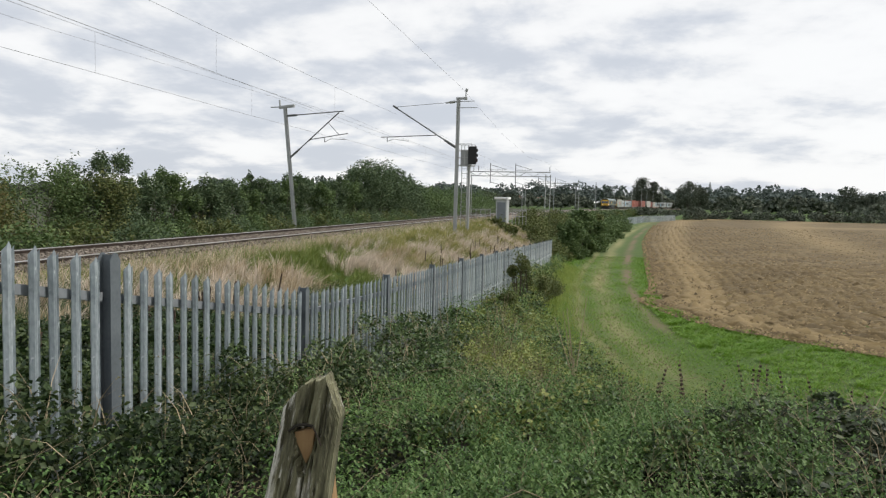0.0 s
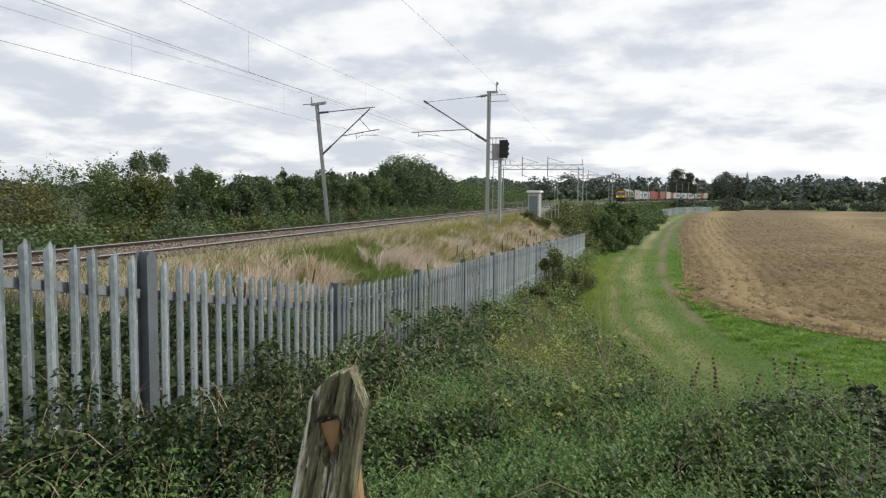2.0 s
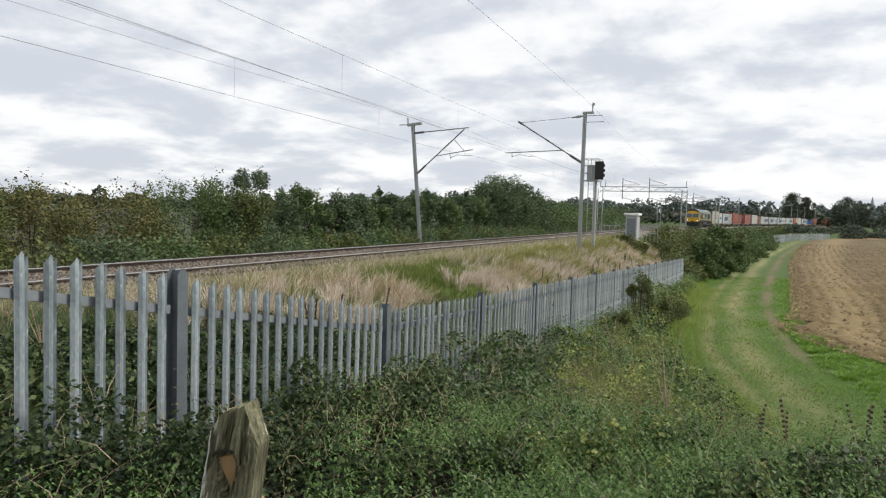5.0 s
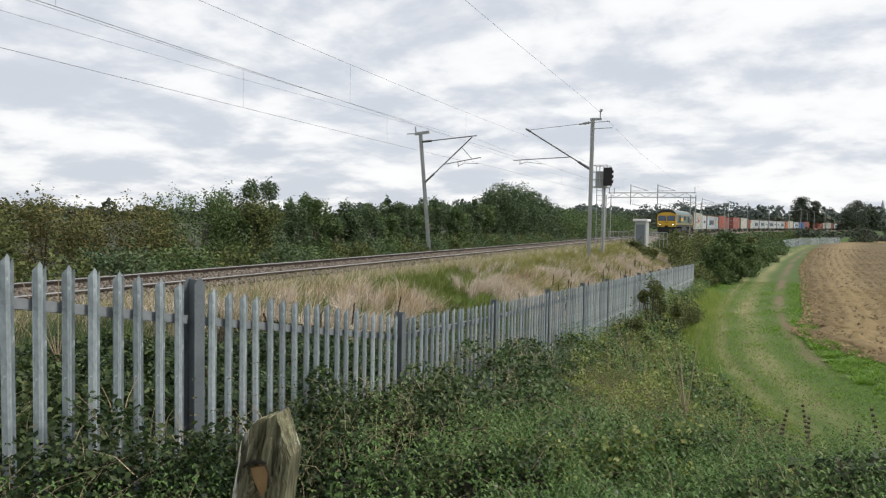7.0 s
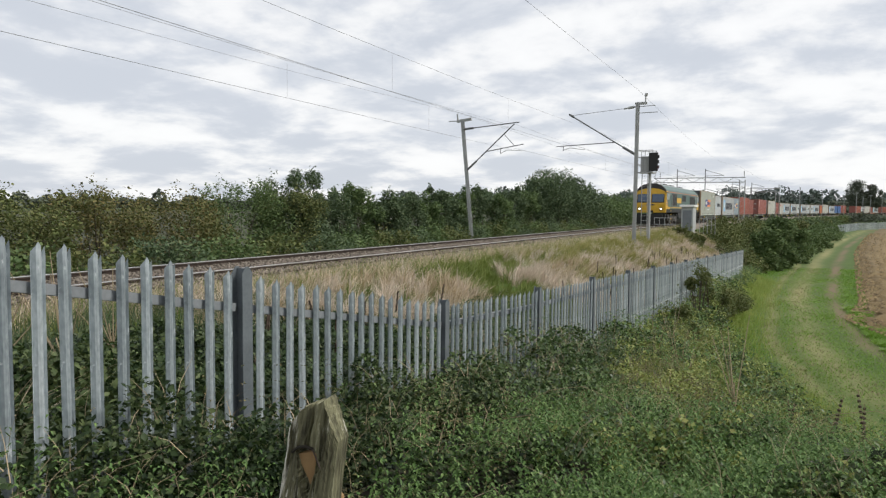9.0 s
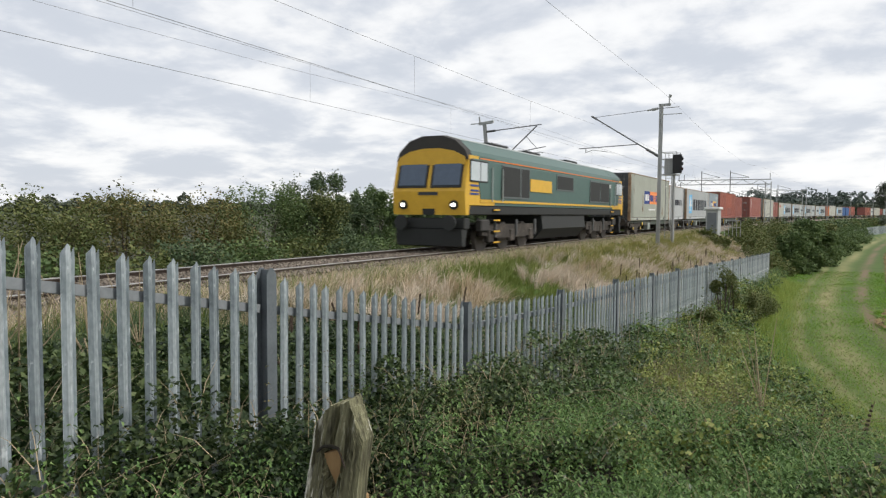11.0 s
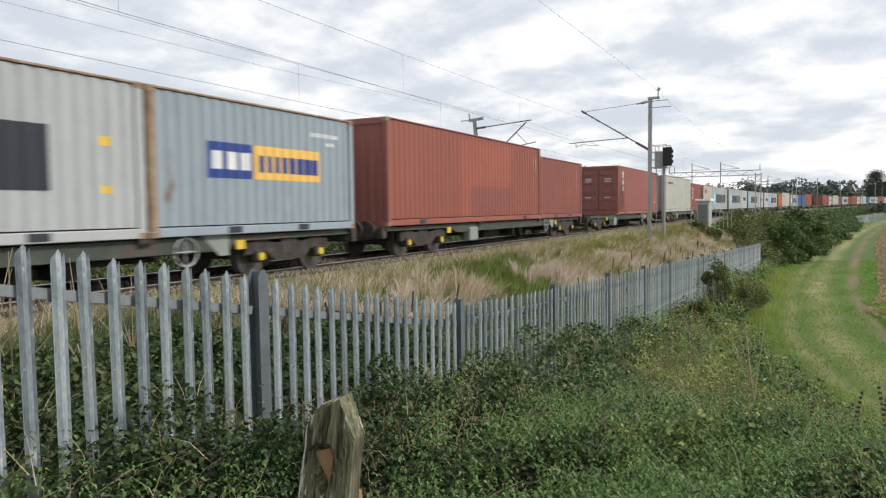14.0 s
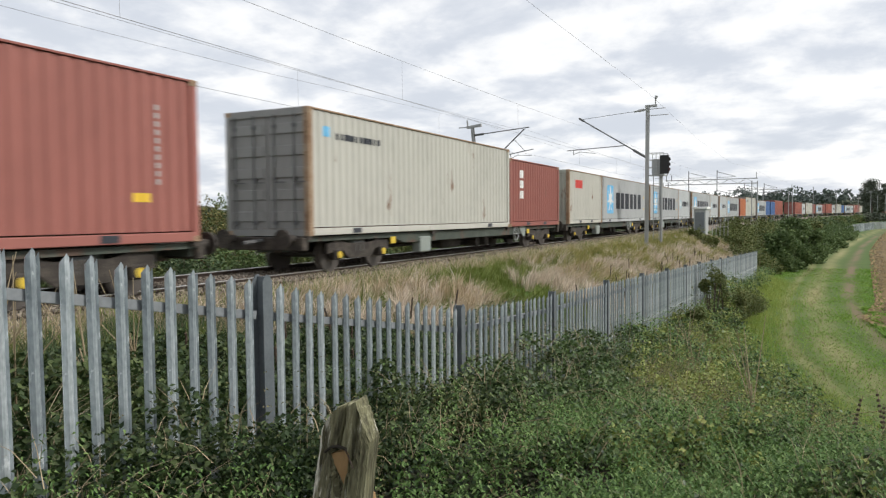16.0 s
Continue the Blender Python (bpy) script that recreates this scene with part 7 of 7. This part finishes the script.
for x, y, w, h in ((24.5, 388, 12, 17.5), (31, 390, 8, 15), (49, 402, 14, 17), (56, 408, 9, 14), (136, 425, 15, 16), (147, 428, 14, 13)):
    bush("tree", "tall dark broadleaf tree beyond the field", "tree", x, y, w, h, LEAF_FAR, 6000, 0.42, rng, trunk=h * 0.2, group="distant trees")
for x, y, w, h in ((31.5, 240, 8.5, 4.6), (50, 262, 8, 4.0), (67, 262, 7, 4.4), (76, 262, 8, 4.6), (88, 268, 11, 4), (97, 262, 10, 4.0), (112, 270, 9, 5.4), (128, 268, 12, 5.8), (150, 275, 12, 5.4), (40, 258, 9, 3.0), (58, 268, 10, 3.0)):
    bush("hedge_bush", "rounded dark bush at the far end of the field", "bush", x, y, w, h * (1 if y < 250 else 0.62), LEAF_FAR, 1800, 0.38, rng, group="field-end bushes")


def far_wood(name, label, r0, r1, a0, a1, height, crowns, per, leaf, mat, rng):
    """Many rounded crowns of uneven height standing close together."""
    a = np.radians(rng.uniform(a0, a1, crowns))
    r = rng.uniform(r0, r1, crowns)
    x, y = r * np.sin(a), r * np.cos(a)
    h = height * (0.62 + 0.22 * ripple(np.degrees(a) * 40, r, 60, 1.0) + 0.13 * rng.normal(size=crowns)).clip(0.25, 1.15)
    w = height * 0.36 * rng.uniform(0.6, 1.4, crowns)
    d = rng.normal(size=(crowns * per, 3))
    d[:, 2] = np.abs(d[:, 2]) * 1.1 - 0.3
    d /= np.linalg.norm(d, axis=1)[:, None]
    big = np.repeat(np.stack([w, w, h * 0.55], 1), per, 0)
    c = np.repeat(np.stack([x, y, ground_z(x, y) + h * 0.45], 1), per, 0) + d * big * rng.uniform(0.75, 1.05, (crowns * per, 1))
    return tagged(new(name, raw_mesh(name, *leaves(c, leaf, 0.1, 1.2, rng), mat)), label, "woods", kind="stuff")


# These woods carry their haze in the leaf colour.
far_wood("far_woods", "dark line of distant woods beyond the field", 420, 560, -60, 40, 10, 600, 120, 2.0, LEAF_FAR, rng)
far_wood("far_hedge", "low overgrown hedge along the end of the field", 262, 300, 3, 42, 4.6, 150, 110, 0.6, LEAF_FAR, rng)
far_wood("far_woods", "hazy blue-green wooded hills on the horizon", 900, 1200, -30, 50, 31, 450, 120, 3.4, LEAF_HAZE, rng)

spire = thing("church_spire", "distant grey stone church spire above the trees", "church", at=pose(150, 1000, 0))
STONE = plain("spire_stone", (0.28, 0.29, 0.30), 0.9)
part("tower", Shape().box(-4, 4, -4, 4, 0, 16), STONE, spire)
part("spire", Shape().tube((0, 0, 16), (0, 0, 33), 4.0, 8, 0.2), STONE, spire)


# ---- buildings and bridge in the distance ----
BRICK = material("red_brown_brick", [(0.16, 0.075, 0.05), (0.26, 0.13, 0.09)], 0.9, scale=2, fine=14)
SLATE = material("brown_roof_tile", [(0.11, 0.075, 0.055), (0.18, 0.125, 0.095)], 0.85, scale=2, fine=10)
CONCRETE = material("pale_concrete", [(0.36, 0.34, 0.30), (0.50, 0.48, 0.43)], 0.9, scale=0.8, fine=8)
DARKHOLE = plain("deep_shadow_void", (0.01, 0.01, 0.01), 1.0)
PANE = plain("far_window_pane", (0.08, 0.09, 0.10), 0.2)


def house(x, y, w, h, yaw):
    th = thing("house", "distant brick house with a brown tiled roof", "house", "distant houses", pose(x, y, float(ground_z(x, y)), 0, 0, yaw))
    part("wall", Shape().box(-w / 2, w / 2, -3.5, 3.5, 0, h), BRICK, th)
    part("roof", Shape().plate([(-3.9, h), (3.9, h), (0, h + 2.8)], -w / 2 - 0.3, w / 2 + 0.3), SLATE, th)
    part("chimney", Shape().box(w * 0.3, w * 0.3 + 0.8, -0.4, 0.4, h + 2.0, h + 3.8), BRICK, th)
    for k in range(int(w / 3)):
        for z in (1.0, 3.6):
            part("window", Shape().box(-w / 2 + 1 + 3 * k, -w / 2 + 2.3 + 3 * k, -3.56, -3.5, z, z + 1.2), PANE, th)


for x, y, w, h, yaw in ((-66, 600, 12, 5.0, -5), (-49, 612, 14, 5.0, 8), (-33, 620, 10, 5.0, 3)):
    house(x, y, w, h, yaw)
bridge = thing("railway_bridge", "red brick railway underbridge with pale concrete wing walls", "bridge", at=on_track(372, 2.6))
part("abutment", Shape().box(-0.6, 0.6, -9, -3.2, -4.5, 0.2), BRICK, bridge)
part("abutment", Shape().box(-0.6, 0.6, 3.2, 9, -4.5, 0.2), BRICK, bridge)
part("deck", Shape().box(-0.6, 0.6, -9.4, 9.4, 0.2, 1.0, bevel=0.05), BRICK, bridge)
# Solid near-black block fills the opening, its shade put into the colour.
part("passage", Shape().box(-8, -0.7, -3.2, 3.2, -4.5, 0.2), DARKHOLE, bridge, "near-black block for the shaded passage under the line")
part("wing_wall", Shape().plate([(-26, -4.5), (-9, -4.5), (-9, 0.0), (-26, -2.6)], 0.2, 0.7), CONCRETE, bridge, "pale concrete wing wall")
part("wing_wall", Shape().plate([(9, -4.5), (24, -4.5), (24, -2.6), (9, 0.0)], 0.2, 0.7), CONCRETE, bridge, "pale concrete wing wall")
for x, y in ((21, 340), (27, 352), (33, 372)):
    lamp = thing("street_lamp", "tall thin grey lamp column beyond the field", "lamp", "distant lamp columns", pose(x, y, float(ground_z(x, y))))
    part("column", Shape().tube((0, 0, 0), (0, 0, 9.5), 0.12, 6, 0.07), MAST, lamp)
    part("lamp_head", Shape().box(-0.7, 0.7, -0.15, 0.15, 9.5, 9.7), MAST, lamp)


def motions():
    for ob, behind, half, dz in ON_RAILS:
        walk(ob, run(ob, behind, half, dz))


motions()
